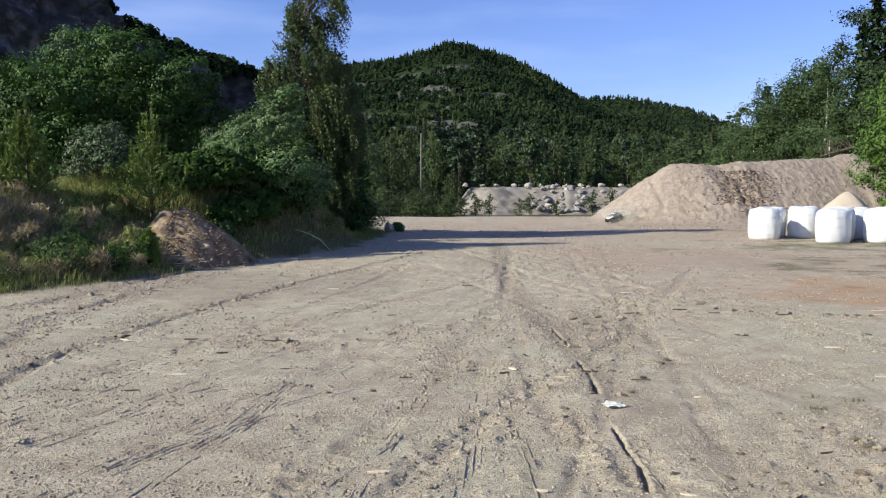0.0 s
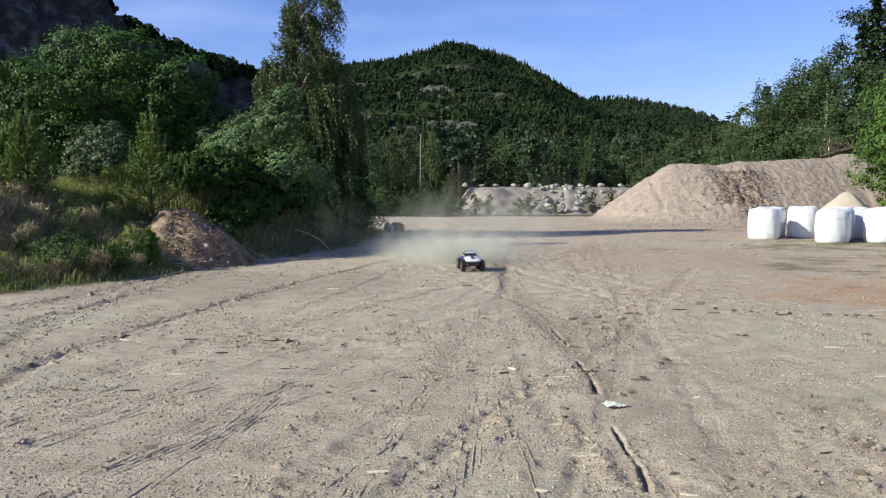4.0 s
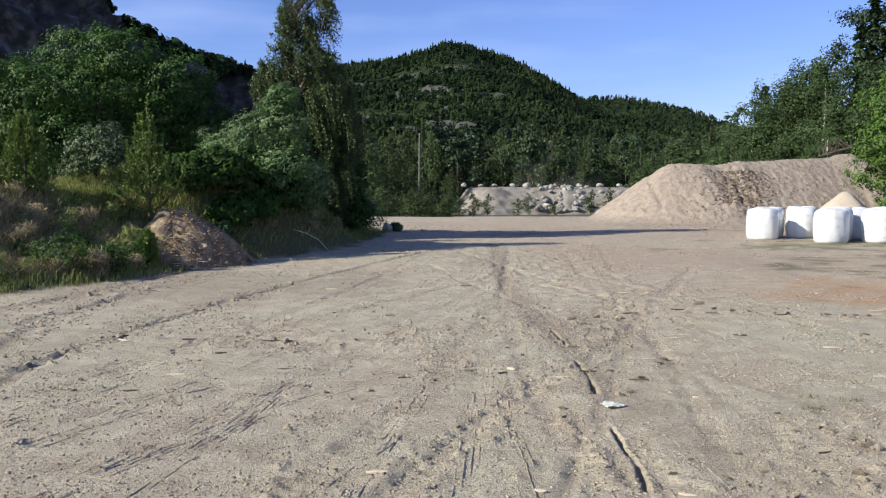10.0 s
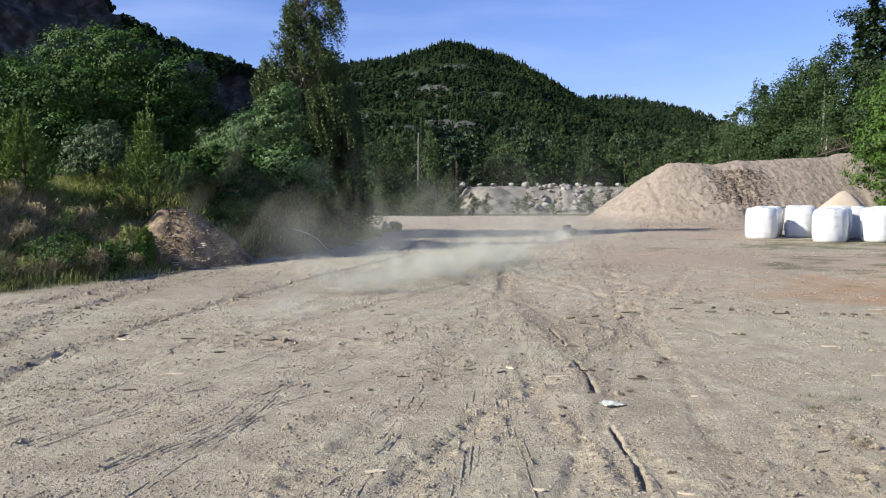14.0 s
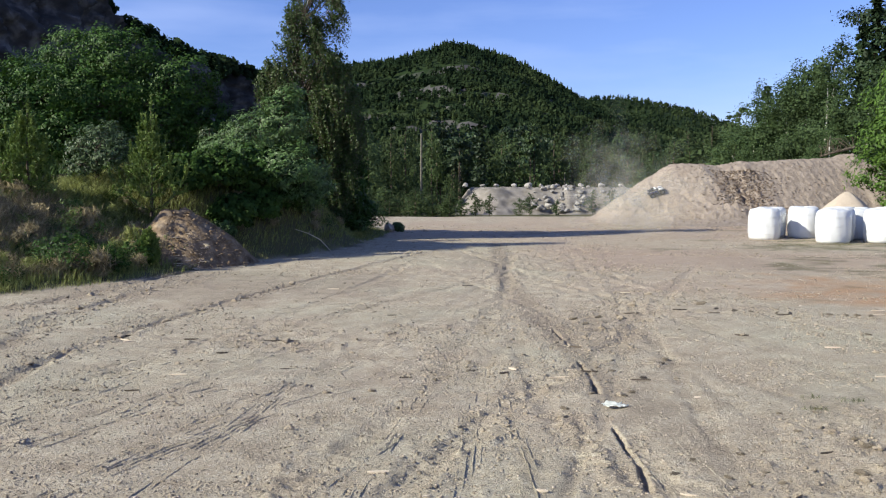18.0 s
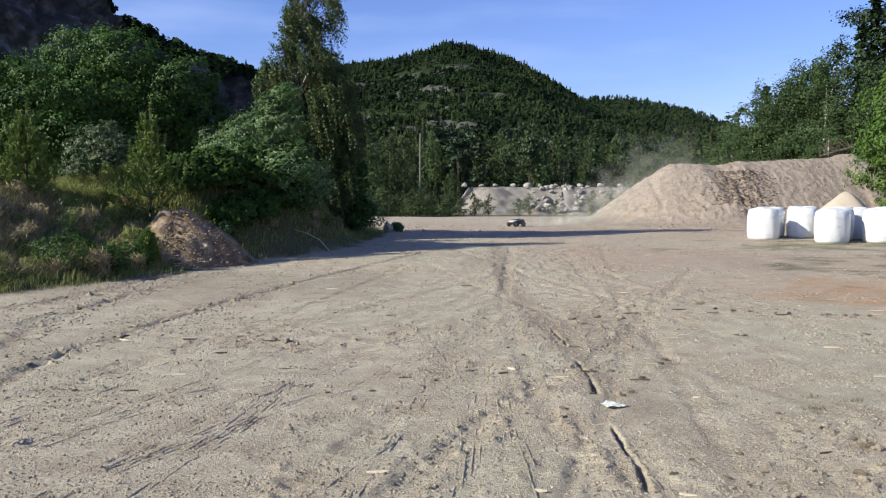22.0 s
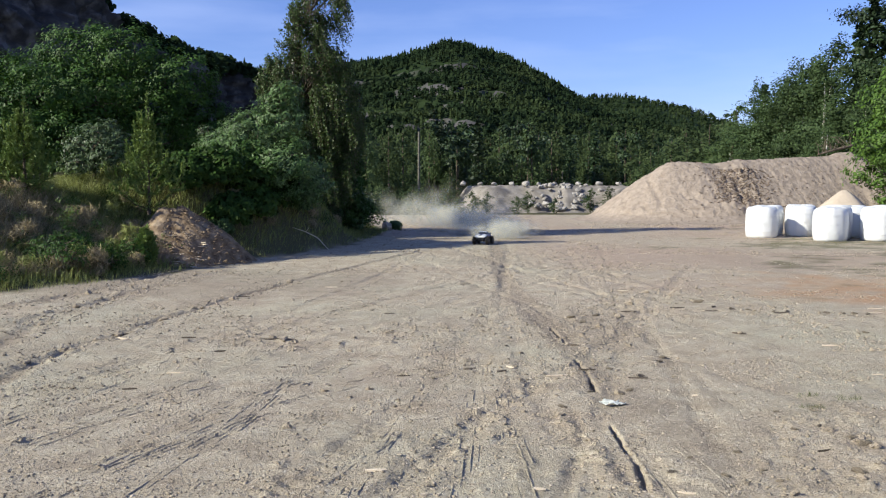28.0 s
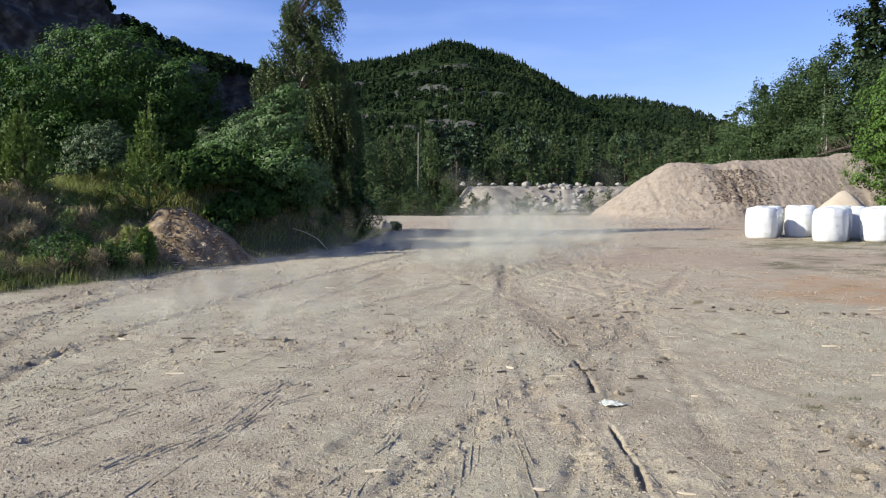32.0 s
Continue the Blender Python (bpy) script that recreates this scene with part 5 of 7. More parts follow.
# ---------------------------------------------------------------- litter on the yard
def loose_stones():
    rng = np.random.default_rng(31)
    shapes = [bm_arrays(lump(1, 0.5, (1, 0.8, 0.7), s + 20)) for s in range(6)]
    def sheet(n, name, material, label, small, large, seed, more):
        rg = np.random.default_rng(seed)
        y = 3.0 * (40 / 3.0) ** rg.uniform(0, 1, n)
        x = rg.uniform(-0.62, 0.62, n) * y
        rough = fbm(x / 1.1, y / 1.1, 3, 91)
        for line, half, much in CHURNED:
            rough = np.maximum(rough, 0.6 * much * step(half * 1.5, half * 0.6, along(x, y, line)[0]))
        keep = (bank(x, y) < 0.0) & (rg.uniform(0, 1, n) < (0.12 + more * step(0.0, 0.28, rough)) * (0.7 + 0.3 * step(5, 9, y)))
        x, y = x[keep], y[keep]
        for line, half, _, _, tread in TRACKS_AND_SHADE[:MAIN_TRACKS]:
            if tread:
                continue
            m = int(26 * sum(math.dist(p, q) for p, q in zip(line[:-1], line[1:])) ** 0.8)
            k = rg.integers(len(line) - 1, size=m)
            t = rg.uniform(0, 1, m)
            p = np.array(line)
            q = p[k] + (p[k + 1] - p[k]) * t[:, None] + rg.choice([-1, 1], m)[:, None] * rg.normal(half * 1.3, half * 0.8, (m, 2)) * (1, 0.2)
            ok = bank(q[:, 0], q[:, 1]) < 0
            x, y = np.append(x, q[ok, 0]), np.append(y, q[ok, 1])
        z = land(x, y)[0]
        r = (small + large * rg.uniform(0, 1, len(x)) ** 4 * (0.62 + 0.38 * step(5, 10, y)) + 0.0008 * y) * 1.0
        s = place_many(shapes, np.stack([x, y, z + r * 0.12], 1), r, rg, 0.6)
        tagged(new(name, s.mesh(name, material)), label, "gravel", kind="stuff")
    sheet(9000, "loose_gravel", M_GRAVEL, "loose pale gravel strewn over the yard", 0.0035, 0.011, 32, 0.8)
    sheet(52000, "earth_crumbs", M_CLOD, "dark crumbs of earth and bark on the yard", 0.003, 0.016, 33, 0.9)
    # clods that can be told apart
    clods = []
    for s in range(4):
        me = bpy.data.meshes.new("clod")
        bm = lump(2, 0.7, (1, 0.8, 0.55), s + 40, 0.4)
        bm.to_mesh(me)
        bm.free()
        me.materials.append(M_CLOD)
        clods.append(me)
    spots = [(-1.10, 5.93, .03), (2.67, 5.75, .035), (2.76, 5.49, .04), (2.79, 5.37, .035), (0.87, 6.26, .035), (-0.99, 7.02, .03), (-3.15, 7.14, .025), (-3.79, 9.84, .06), (-3.9, 9.5, .04), (-0.96, 8.74, .025), (1.46, 6.95, .035),
             (0.62, 6.35, .022), (0.45, 6.0, .02), (-0.62, 7.1, .03), (-0.75, 6.8, .022), (2.2, 5.0, .03), (2.4, 4.75, .03), (1.95, 4.6, .025), (2.3, 5.6, .025), (-1.75, 9.3, .05), (-1.9, 9.45, .04), (-1.6, 9.2, .035), (-2.6, 8.2, .03),
             (-4.1, 8.3, .04), (-4.0, 8.9, .05), (-3.6, 10.9, .05), (-3.4, 11.9, .05), (-3.2, 12.9, .05), (-2.7, 15.0, .05), (-5.0, 10.5, .05), (-5.2, 12.0, .05), (-4.9, 14.0, .06), (-5.6, 13.4, .06), (1.9, 10.2, .045), (2.3, 11.0, .045),
             (2.7, 12.2, .05), (3.2, 13.3, .05), (1.6, 9.6, .04), (2.0, 9.0, .03), (3.4, 9.65, .03), (4.4, 8.6, .03), (-0.4, 12.5, .03), (0.5, 11.0, .035), (0.38, 11.1, .03), (-2.1, 5.1, .016)]
    for x, y, r in spots:
        ob = new("clod", clods[rng.integers(4)])
        ob.matrix_world = Matrix.LocRotScale((x, y, gz(x, y) + r * 0.3), Euler((0, 0, rng.uniform(0, 6))), (r, r, r))
        tagged(ob, "dark clod of earth lying on the gravel", "clod", "clods on the yard")
    # flat torn crusts and bits of bark, long across the yard
    bark = [(2.66, 5.89, 0.035), (2.74, 5.60, 0.041), (2.76, 5.45, 0.051), (1.89, 5.33, 0.035), (1.92, 4.98, 0.026), (1.67, 4.89, 0.032), (1.95, 4.81, 0.029), (1.75, 4.76, 0.028),
            (2.48, 4.94, 0.049), (1.36, 4.92, 0.039), (1.55, 5.22, 0.028), (0.93, 6.47, 0.039), (2.38, 6.81, 0.023), (1.47, 6.86, 0.036), (1.64, 10.80, 0.065), (1.74, 10.45, 0.049),
            (2.01, 11.04, 0.066), (0.69, 9.01, 0.036), (0.24, 7.83, 0.047), (3.66, 12.08, 0.088), (3.74, 11.64, 0.054), (3.92, 11.43, 0.053), (4.14, 11.43, 0.046), (4.45, 11.33, 0.045),
            (4.59, 11.23, 0.052), (5.09, 11.18, 0.059), (5.32, 11.18, 0.052), (5.46, 11.18, 0.052), (5.62, 11.13, 0.052), (2.44, 5.78, 0.031), (2.27, 5.60, 0.026), (1.56, 7.83, 0.036),
            (1.78, 7.53, 0.050), (2.09, 7.55, 0.035), (2.19, 8.34, 0.039), (1.23, 6.98, 0.032), (1.56, 6.98, 0.037), (2.50, 6.26, 0.025), (2.78, 6.29, 0.025), (4.87, 9.70, 0.052)]
    crusts = []
    for me in clods:
        me = me.copy()
        me.materials.clear()
        me.materials.append(M_CRUST)
        crusts.append(me)
    for x, y, r in bark:
        ob = new("crust_lump", crusts[rng.integers(4)])
        ob.matrix_world = Matrix.LocRotScale((x, y, gz(x, y) + r * 0.22), Euler((rng.uniform(-0.2, 0.2), rng.uniform(-0.25, 0.25), rng.uniform(-0.5, 0.9))), (r * 0.85, r * rng.uniform(0.3, 0.55), r * rng.uniform(0.4, 0.65)))
        tagged(ob, "dark torn crust of earth and bark on the yard", "clod", "torn crusts on the yard")


loose_stones()


def ridge_strips(name, label, lines, seed, high=0.006, wide=0.010, gaps=0.35, sunk=0.008):
    """Low ridges of pressed sand between the knobs of a tyre, broken where the sand has crumbled."""
    rng = np.random.default_rng(seed)
    s = Soup()
    for line in lines:
        p = np.array(line)
        ln = np.concatenate([[0], np.hypot(*np.diff(p, axis=0).T)]).cumsum()
        n = max(4, int(ln[-1] / 0.03))
        t = np.linspace(0, ln[-1], n)
        x, y = np.interp(t, ln, p[:, 0]), np.interp(t, ln, p[:, 1])
        dx, dy = np.gradient(x), np.gradient(y)
        q = np.hypot(dx, dy) + 1e-9
        nx_, ny_ = -dy / q, dx / q
        z = land(x, y)[0]
        h = high * np.clip(0.6 + 2.2 * vnoise(t / 0.22 + seed, t * 0 + rng.uniform(0, 99), seed), 0, 1.2)
        w = wide * (1 + 0.6 * vnoise(t / 0.1, t * 0 + 3, seed + 4))
        a = np.stack([x - nx_ * w, y - ny_ * w, z - sunk], 1)
        b = np.stack([x + rng.normal(0, 0.002, n), y, z + h - 0.001], 1)
        c = np.stack([x + nx_ * w, y + ny_ * w, z - sunk], 1)
        keep = vnoise(t / 0.35 + rng.uniform(0, 50), t * 0 + seed, 7) > gaps - 0.6
        i = np.arange(n - 1)[keep[:-1]]
        s.add(np.concatenate([a, b, c]), np.concatenate([np.stack([i, i + 1, i + 1 + n, i + n], 1), np.stack([i + n, i + 1 + n, i + 1 + 2 * n, i + 2 * n], 1)]))
    tagged(new(name, s.mesh(name, M_GROUND, True)), label, "tyre print", kind="stuff")


def prints():
    rng = np.random.default_rng(61)

    def rows(line, count, gap):
        p = np.array(line, float)
        d = np.gradient(p, axis=0)
        d /= np.linalg.norm(d, axis=1, keepdims=True)
        nn = np.stack([d[:, 1], -d[:, 0]], 1)
        return [p + nn * (k - (count - 1) / 2) * gap for k in range(count)]
    long_rows = []
    for line, count, gap in (([(-1.62, 5.26), (-1.49, 5.96), (-1.33, 7.48)], 5, 0.042), ([(-1.85, 4.0), (-1.73, 4.55), (-1.62, 5.26)], 2, 0.05), ([(-0.62, 4.0), (-0.35, 5.8), (-0.12, 7.3)], 3, 0.05), ([(0.09, 4.2), (0.11, 4.55), (0.2, 5.88), (0.36, 7.96)], 4, 0.045), ([(1.30, 4.0), (1.29, 4.55), (1.27, 5.6)], 3, 0.045),
                             ([(-2.35, 4.2), (-2.0, 5.4), (-1.7, 6.6)], 2, 0.06), ([(-2.8, 5.37), (-2.3, 7.1), (-1.4, 9.4)], 3, 0.12), ([(-3.3, 5.9), (-2.9, 7.4), (-2.2, 9.6)], 3, 0.1), ([(-2.2, 4.6), (-1.9, 5.6), (-1.0, 8.0), (0.0, 10.3)], 3, 0.09), ([(-1.0, 7.0), (-0.2, 8.6), (0.6, 9.9)], 2, 0.08), ([(-4.0, 6.6), (-3.1, 8.4), (-2.2, 10.2)], 2, 0.1), ([(-2.6, 3.6), (-1.9, 5.2), (-1.2, 6.6), (-0.4, 7.9)], 4, 0.05), ([(-1.2, 3.4), (-0.75, 4.6), (-0.35, 5.8)], 4, 0.045),
                             ([(-3.4, 4.6), (-2.6, 6.0), (-1.9, 7.2)], 3, 0.07), ([(0.55, 3.4), (0.5, 4.4), (0.48, 5.6), (0.5, 7.0)], 4, 0.045), ([(1.75, 3.4), (1.6, 4.6), (1.5, 5.6)], 3, 0.05)):
        long_rows += rows(line, count, gap)
    ridge_strips("tyre_prints", "fine ribbed tyre prints pressed in the sand", long_rows, 62, 0.0072, 0.011, -0.15, 0.006)
    cross = []
    for k in range(11):  # knobs of a big tyre, pressed across the track
        y = 4.75 + 0.15 * k + rng.uniform(-0.03, 0.03)
        x = 0.87 - 0.017 * k + rng.uniform(-0.03, 0.03)
        cross.append([(x, y + 0.02), (x + 0.10, y), (x + rng.uniform(0.16, 0.26), y - 0.05)])
    for k in range(16):
        x = 3.1 + 0.26 * k
        y = 11.42 - 0.05 * k
        cross.append([(x, y), (x + 0.17, y - 0.03)])
    for k in range(26):
        t = k / 25
        x, y = 2.0 + 2.6 * t, 8.2 + 5.6 * t
        cross.append([(x - 0.11, y + 0.02), (x + 0.11, y - 0.02)])
    for k in range(24):
        x, y = rng.uniform(1.2, 6.0), rng.uniform(9.0, 15.0)
        a = rng.normal(0, 0.4)
        cross.append([(x, y), (x + 0.22 * math.cos(a), y + 0.1 * math.sin(a))])
    for k in range(8):  # kicked-up dents beside the track
        x, y = 2.40 + 0.085 * k, 6.3 - 0.2 * k
        cross.append([(x, y), (x + 0.07, y + 0.03), (x + 0.14, y + 0.035)])
    lugs = cross[:27] + cross[-8:]
    ridge_strips("lug_prints", "coarse lug prints of a large tyre in the sand", lugs, 63, 0.016, 0.028, -0.1)
    ridge_strips("worn_prints", "worn lug prints scattered over the yard", cross[27:-8], 64, 0.011, 0.022, 0.1)


prints()


def chip_mesh(seed, material):
    rng = np.random.default_rng(seed)
    bm = bmesh.new()
    bmesh.ops.create_cube(bm, size=1.0)
    bmesh.ops.subdivide_edges(bm, edges=[e for e in bm.edges if abs(e.verts[0].co.x - e.verts[1].co.x) > 0.5], cuts=3)
    for v in bm.verts:
        t = abs(v.co.x) * 2
        v.co.y *= 1 - 0.45 * t * t + rng.uniform(-0.15, 0.15)
        v.co.z = v.co.z * (1 - 0.3 * t) + 0.5 * v.co.x ** 2 + rng.uniform(-0.1, 0.1)
    bmesh.ops.bevel(bm, geom=bm.edges[:], offset=0.03, segments=1, affect="EDGES")
    me = bpy.data.meshes.new("wood_chip")
    bm.to_mesh(me)
    bm.free()
    me.materials.append(material)
    return me


def chips():
    rng = np.random.default_rng(41)
    meshes = [chip_mesh(s, M_WOOD) for s in range(5)]
    dark = [chip_mesh(s + 9, M_DARK_WOOD) for s in range(4)]
    spots = [(4.1, 8.9, .16, -6), (0.64, 7.91, .09, -40), (1.04, 7.60, .2, 6), (3.91, 7.53, .1, -8), (-0.4, 5.01, .13, 2), (1.36, 4.62, .1, -20), (-3.65, 9.6, .13, -25), (-3.55, 9.45, .12, 20), (-2.45, 7.7, .16, 4), (-0.1, 4.6, .05, 10),
             (0.55, 4.7, .07, -15), (-1.9, 14.4, .2, 4), (2.05, 6.8, .05, 0), (6.0, 11.7, .2, 3), (6.3, 11.9, .16, -8), (5.8, 11.3, .2, 6), (2.9, 13.6, .16, -4), (-2.6, 6.6, .07, 12), (-6.0, 18.1, .3, 30), (-5.7, 17.9, .25, -20), (-5.35, 17.9, .3, 60), (-5.9, 18.3, .3, 10), (-5.1, 18.0, .2, 0)] + [(-5.6 + 0.5 * math.sin(k * 2.1), 18.1 + 0.4 * math.cos(k * 1.7), 0.10 + 0.02 * (k % 5), 40 * k) for k in range(34)]
    dark_spots = [(1.34, 7.79, .16, -4), (1.74, 7.46, .18, -6), (-2.65, 7.1, .12, 10), (-2.87, 9.54, .16, 8), (-1.92, 9.4, .2, 8), (-1.49, 7.96, .14, -4), (3.4, 9.65, .16, -18), (-0.35, 7.6, .12, 8), (-3.15, 7.14, .08, -20), (-3.74, 9.84, .24, 28), (-1.7, 9.35, .18, -10),
                  (-2.3, 8.7, .12, 15), (0.55, 7.75, .1, 25), (2.1, 8.2, .1, -15), (2.5, 11.3, .22, 6), (3.2, 11.5, .2, 2), (3.6, 11.35, .2, -4), (4.0, 11.3, .2, 0), (4.5, 11.2, .2, -5), (-0.7, 11.2, .14, 3), (2.45, 5.35, .1, 18), (1.4, 9.0, .12, -30), (0.4, 14.8, .2, 5), (-3.1, 13.2, .2, 18)]
    for k, (x, y, ln, a) in enumerate(spots + dark_spots):
        pale = k < len(spots)
        ob = new("wood_chip" if pale else "bark_chip", meshes[k % 5] if pale else dark[k % 4])
        z = gz(x, y)
        w = rng.uniform(0.012, 0.022)
        if y > 17:
            z += max(0, 1.2 * (1 - math.hypot(x + 5.8, y - 19.1) / 1.5)) * 0.9
        ob.matrix_world = Matrix.LocRotScale((x, y, z + w * 0.35), Euler((0, 0, radians(a))), (ln, w, w * 0.8))
        tagged(ob, "pale splinter of weathered wood on the gravel" if pale else "dark strip of bark lying on the gravel", "wood chip", "wood chips on the yard")
    # the fallen branch at the foot of the bank
    s = Soup()
    s.add(*tube([(-3.95, 22.4, 0.62), (-3.6, 22.45, 0.50), (-3.3, 22.5, 0.34), (-3.03, 22.55, 0.03)], [0.007, 0.011, 0.013, 0.010], 6))
    s.add(*tube([(-3.6, 22.45, 0.50), (-3.52, 22.45, 0.62)], [0.007, 0.004], 5))
    tagged(new("fallen_branch", s.mesh("fallen_branch", M_WOOD, True)), "bare pale branch leaning at the foot of the bank", "branch")


chips()


def plastic_scrap(name, x, y, r, seed, label):
    """Crumpled film that lies on the ground."""
    rng = np.random.default_rng(seed)
    n = 13
    u = np.linspace(-1, 1, n)
    U, V = np.meshgrid(u, u)
    px, py = U * r * (1 + 0.3 * vnoise(U * 2, V * 2, seed)), V * r * 0.45
    pz = 0.55 * r * np.abs(fbm(U * 1.9 + seed, V * 1.9, 3, seed)) + 0.01
    keep = np.hypot(U, V) < 1.02 + 0.3 * vnoise(U * 3, V * 3, seed + 2)
    i = (np.arange(n - 1)[:, None] * n + np.arange(n - 1))
    ok = keep[:-1, :-1] & keep[1:, 1:]
    i = i[ok]
    f = np.stack([i, i + 1, i + n + 1, i + n], 1)
    used, f2 = np.unique(f, return_inverse=True)
    me = mesh_np(name, np.stack([px.ravel(), py.ravel(), pz.ravel()], 1)[used], f2.reshape(-1, 4), M_RAG, False)
    ob = new(name, me)
    ob.matrix_world = pose(x, y, gz(x, y) + 0.012)
    md = ob.modifiers.new("thickness", "SOLIDIFY")
    md.thickness = 0.002
    return tagged(ob, label, "litter")


scrap = plastic_scrap("plastic_scrap", 1.33, 6.54, 0.105, 71, "crumpled scrap of dirty white plastic in the track")


def dead_tree():
    rng = np.random.default_rng(81)
    x, y = 20.9, 45.6
    root = thing("fallen_tree", pose(x, y, gz(x, y) + float(pile(np.array([x]), np.array([y]))[0])), "uprooted dead tree with bare branches on the heap", "fallen tree")
    part_mesh("trunk", mesh_np("trunk", *tube([(-0.9, 0, 0.0), (0, 0.1, 0.25), (1.1, 0.4, 0.5)], [0.03, 0.055, 0.08], 8), M_DEADWOOD, True), root)
    for k in range(26):
        t = rng.uniform(-0.9, 1.1)
        a = np.array([0.9 * t, 0.1, 0.25 + 0.22 * t])
        d = np.array([rng.normal(-0.25, 0.4), rng.normal(-0.2, 0.3), rng.uniform(0.1, 0.85)])
        part_mesh("branch", mesh_np("branch", *limb(a, a + d, 0.016, 0.004, rng, 0.3), M_DEADWOOD, True), root)


dead_tree()


# ---------------------------------------------------------------- grass and weeds
def blades(spots, length, width, material, name, label, seed, lean=0.35):
    rng = np.random.default_rng(seed)
    n = len(spots)
    p = np.asarray(spots)
    ln = length * rng.uniform(0.5, 1.3, n)[:, None]
    a = rng.uniform(0, 6.28, n)
    side = np.stack([np.cos(a), np.sin(a), 0 * a], 1) * width * rng.uniform(0.6, 1.3, n)[:, None]
    bend = np.stack([rng.normal(0.12, lean, n), rng.normal(0, lean, n), np.ones(n)], 1)
    mid = p + bend * np.array([0.35, 0.35, 0.6]) * ln
    tip = p + bend * np.array([1, 1, 0.95]) * ln
    v = np.stack([p - side, p + side, mid + side * 0.7, mid - side * 0.7, tip + side * 0.1, tip - side * 0.1], 1).reshape(-1, 3)
    i = np.arange(n) * 6
    f = np.concatenate([np.stack([i, i + 1, i + 2, i + 3], 1), np.stack([i + 3, i + 2, i + 4, i + 5], 1)])
    return tagged(new(name, mesh_np(name, v, f, material)), label, "grass", kind="stuff")


def on_bank(n, lo, hi, seed, box, patch=None):
    rng = np.random.default_rng(seed)
    x, y = rng.uniform(box[0], box[1], n), rng.uniform(box[2], box[3], n)
    b = bank(x, y)
    ok = (b > lo) & (b < hi)
    if patch is not None:
        ok &= fbm(x / patch[0], y / patch[0], 3, patch[1]) > patch[2]
    ok &= ~((y > 19.8) & (y < 28) & (b < 2.2) & (rng.uniform(0, 1, n) < 0.35))  # little grows on the dug face
    x, y = x[ok], y[ok]
    return np.stack([x, y, land(x, y, False)[0] - 0.02], 1)


blades(on_bank(60000, -0.2, 1.1, 1, (-12, -1.8, 10, 36)), 0.14, 0.006, M_GRASS, "edge_grass", "short green grass along the edge of the yard", 2)
blades(on_bank(78000, 0.2, 6, 3, (-14, -2, 12, 29), (1.6, 5, -0.28)), 0.22, 0.008, M_GRASS, "bank_grass", "tall green grass on the bank", 4)
blades(on_bank(26000, 0.5, 6, 5, (-8.8, -5.6, 13.8, 19.5), (1.3, 9, -0.16)), 0.30, 0.006, M_DRY_GRASS, "dry_weeds", "dry brown weeds on the bank", 6)


blades(on_bank(30000, 0.2, 5, 9, (-9.5, -5.2, 18.3, 24)), 0.24, 0.007, M_GRASS, "hump_grass", "olive grass on the hump of the bank", 10)
blades(on_bank(26000, 0.0, 4, 7, (-13, -7, 11.5, 17)), 0.15, 0.008, M_GRASS, "slope_grass", "sunlit green grass on the near slope of the bank", 8)


def weed_clumps():
    """Leafy weeds in knee-high clumps on the bank and along its foot."""
    rng = np.random.default_rng(91)
    pts = on_bank(1500, 0.35, 5.5, 92, (-13, -2, 13, 34))
    rng.shuffle(pts)
    protos = []
    for s, (mt, lb) in enumerate(((M_GRASS, "low yellow-green leafy weed on the bank"), (M_LEAF, "low green leafy weed on the bank"), (M_NEEDLE, "low yellowish heather tuft on the bank"), (M_DRY_GRASS, "brown withered tuft on the bank"))):
        r2 = np.random.default_rng(900 + s)
        sp = Soup()
        lob = [(r2.normal(0, 0.09), r2.normal(0, 0.09), r2.uniform(0.12, 0.4), 0.16, 0.14) for _ in range(7)]
        p, o = crown_points(lob, 330, 14, r2, 0.3)
        p[:, 2] = np.abs(p[:, 2])
        if s in (0, 3):  # wispy stalks
            sp.add(*leaves(p, 0.085, o * (1, 1, 0.15), 0.09, r2, 0.2))
        else:
            sp.add(*leaves(p, 0.026, o + np.array([0, 0, 0.5]), 0.45, r2))
        protos.append((sp.mesh("weed", mt), lb))
    near = on_bank(420, 0.3, 4, 93, (-9.5, -5.5, 13, 18.6))
    for k, p in enumerate(np.concatenate([pts[:190], near[:110]])):
        me, lb = protos[[0, 1, 3, 3, 3, 2][int(rng.integers(6))]]
        ob = new("weed", me)
        s = rng.uniform(0.5, 1.05)
        ob.matrix_world = Matrix.LocRotScale(p, Euler((0, 0, rng.uniform(0, 6))), (s, s, s * rng.uniform(0.8, 1.3)))
        tagged(ob, lb, "weed", "weeds on the bank")


weed_clumps()


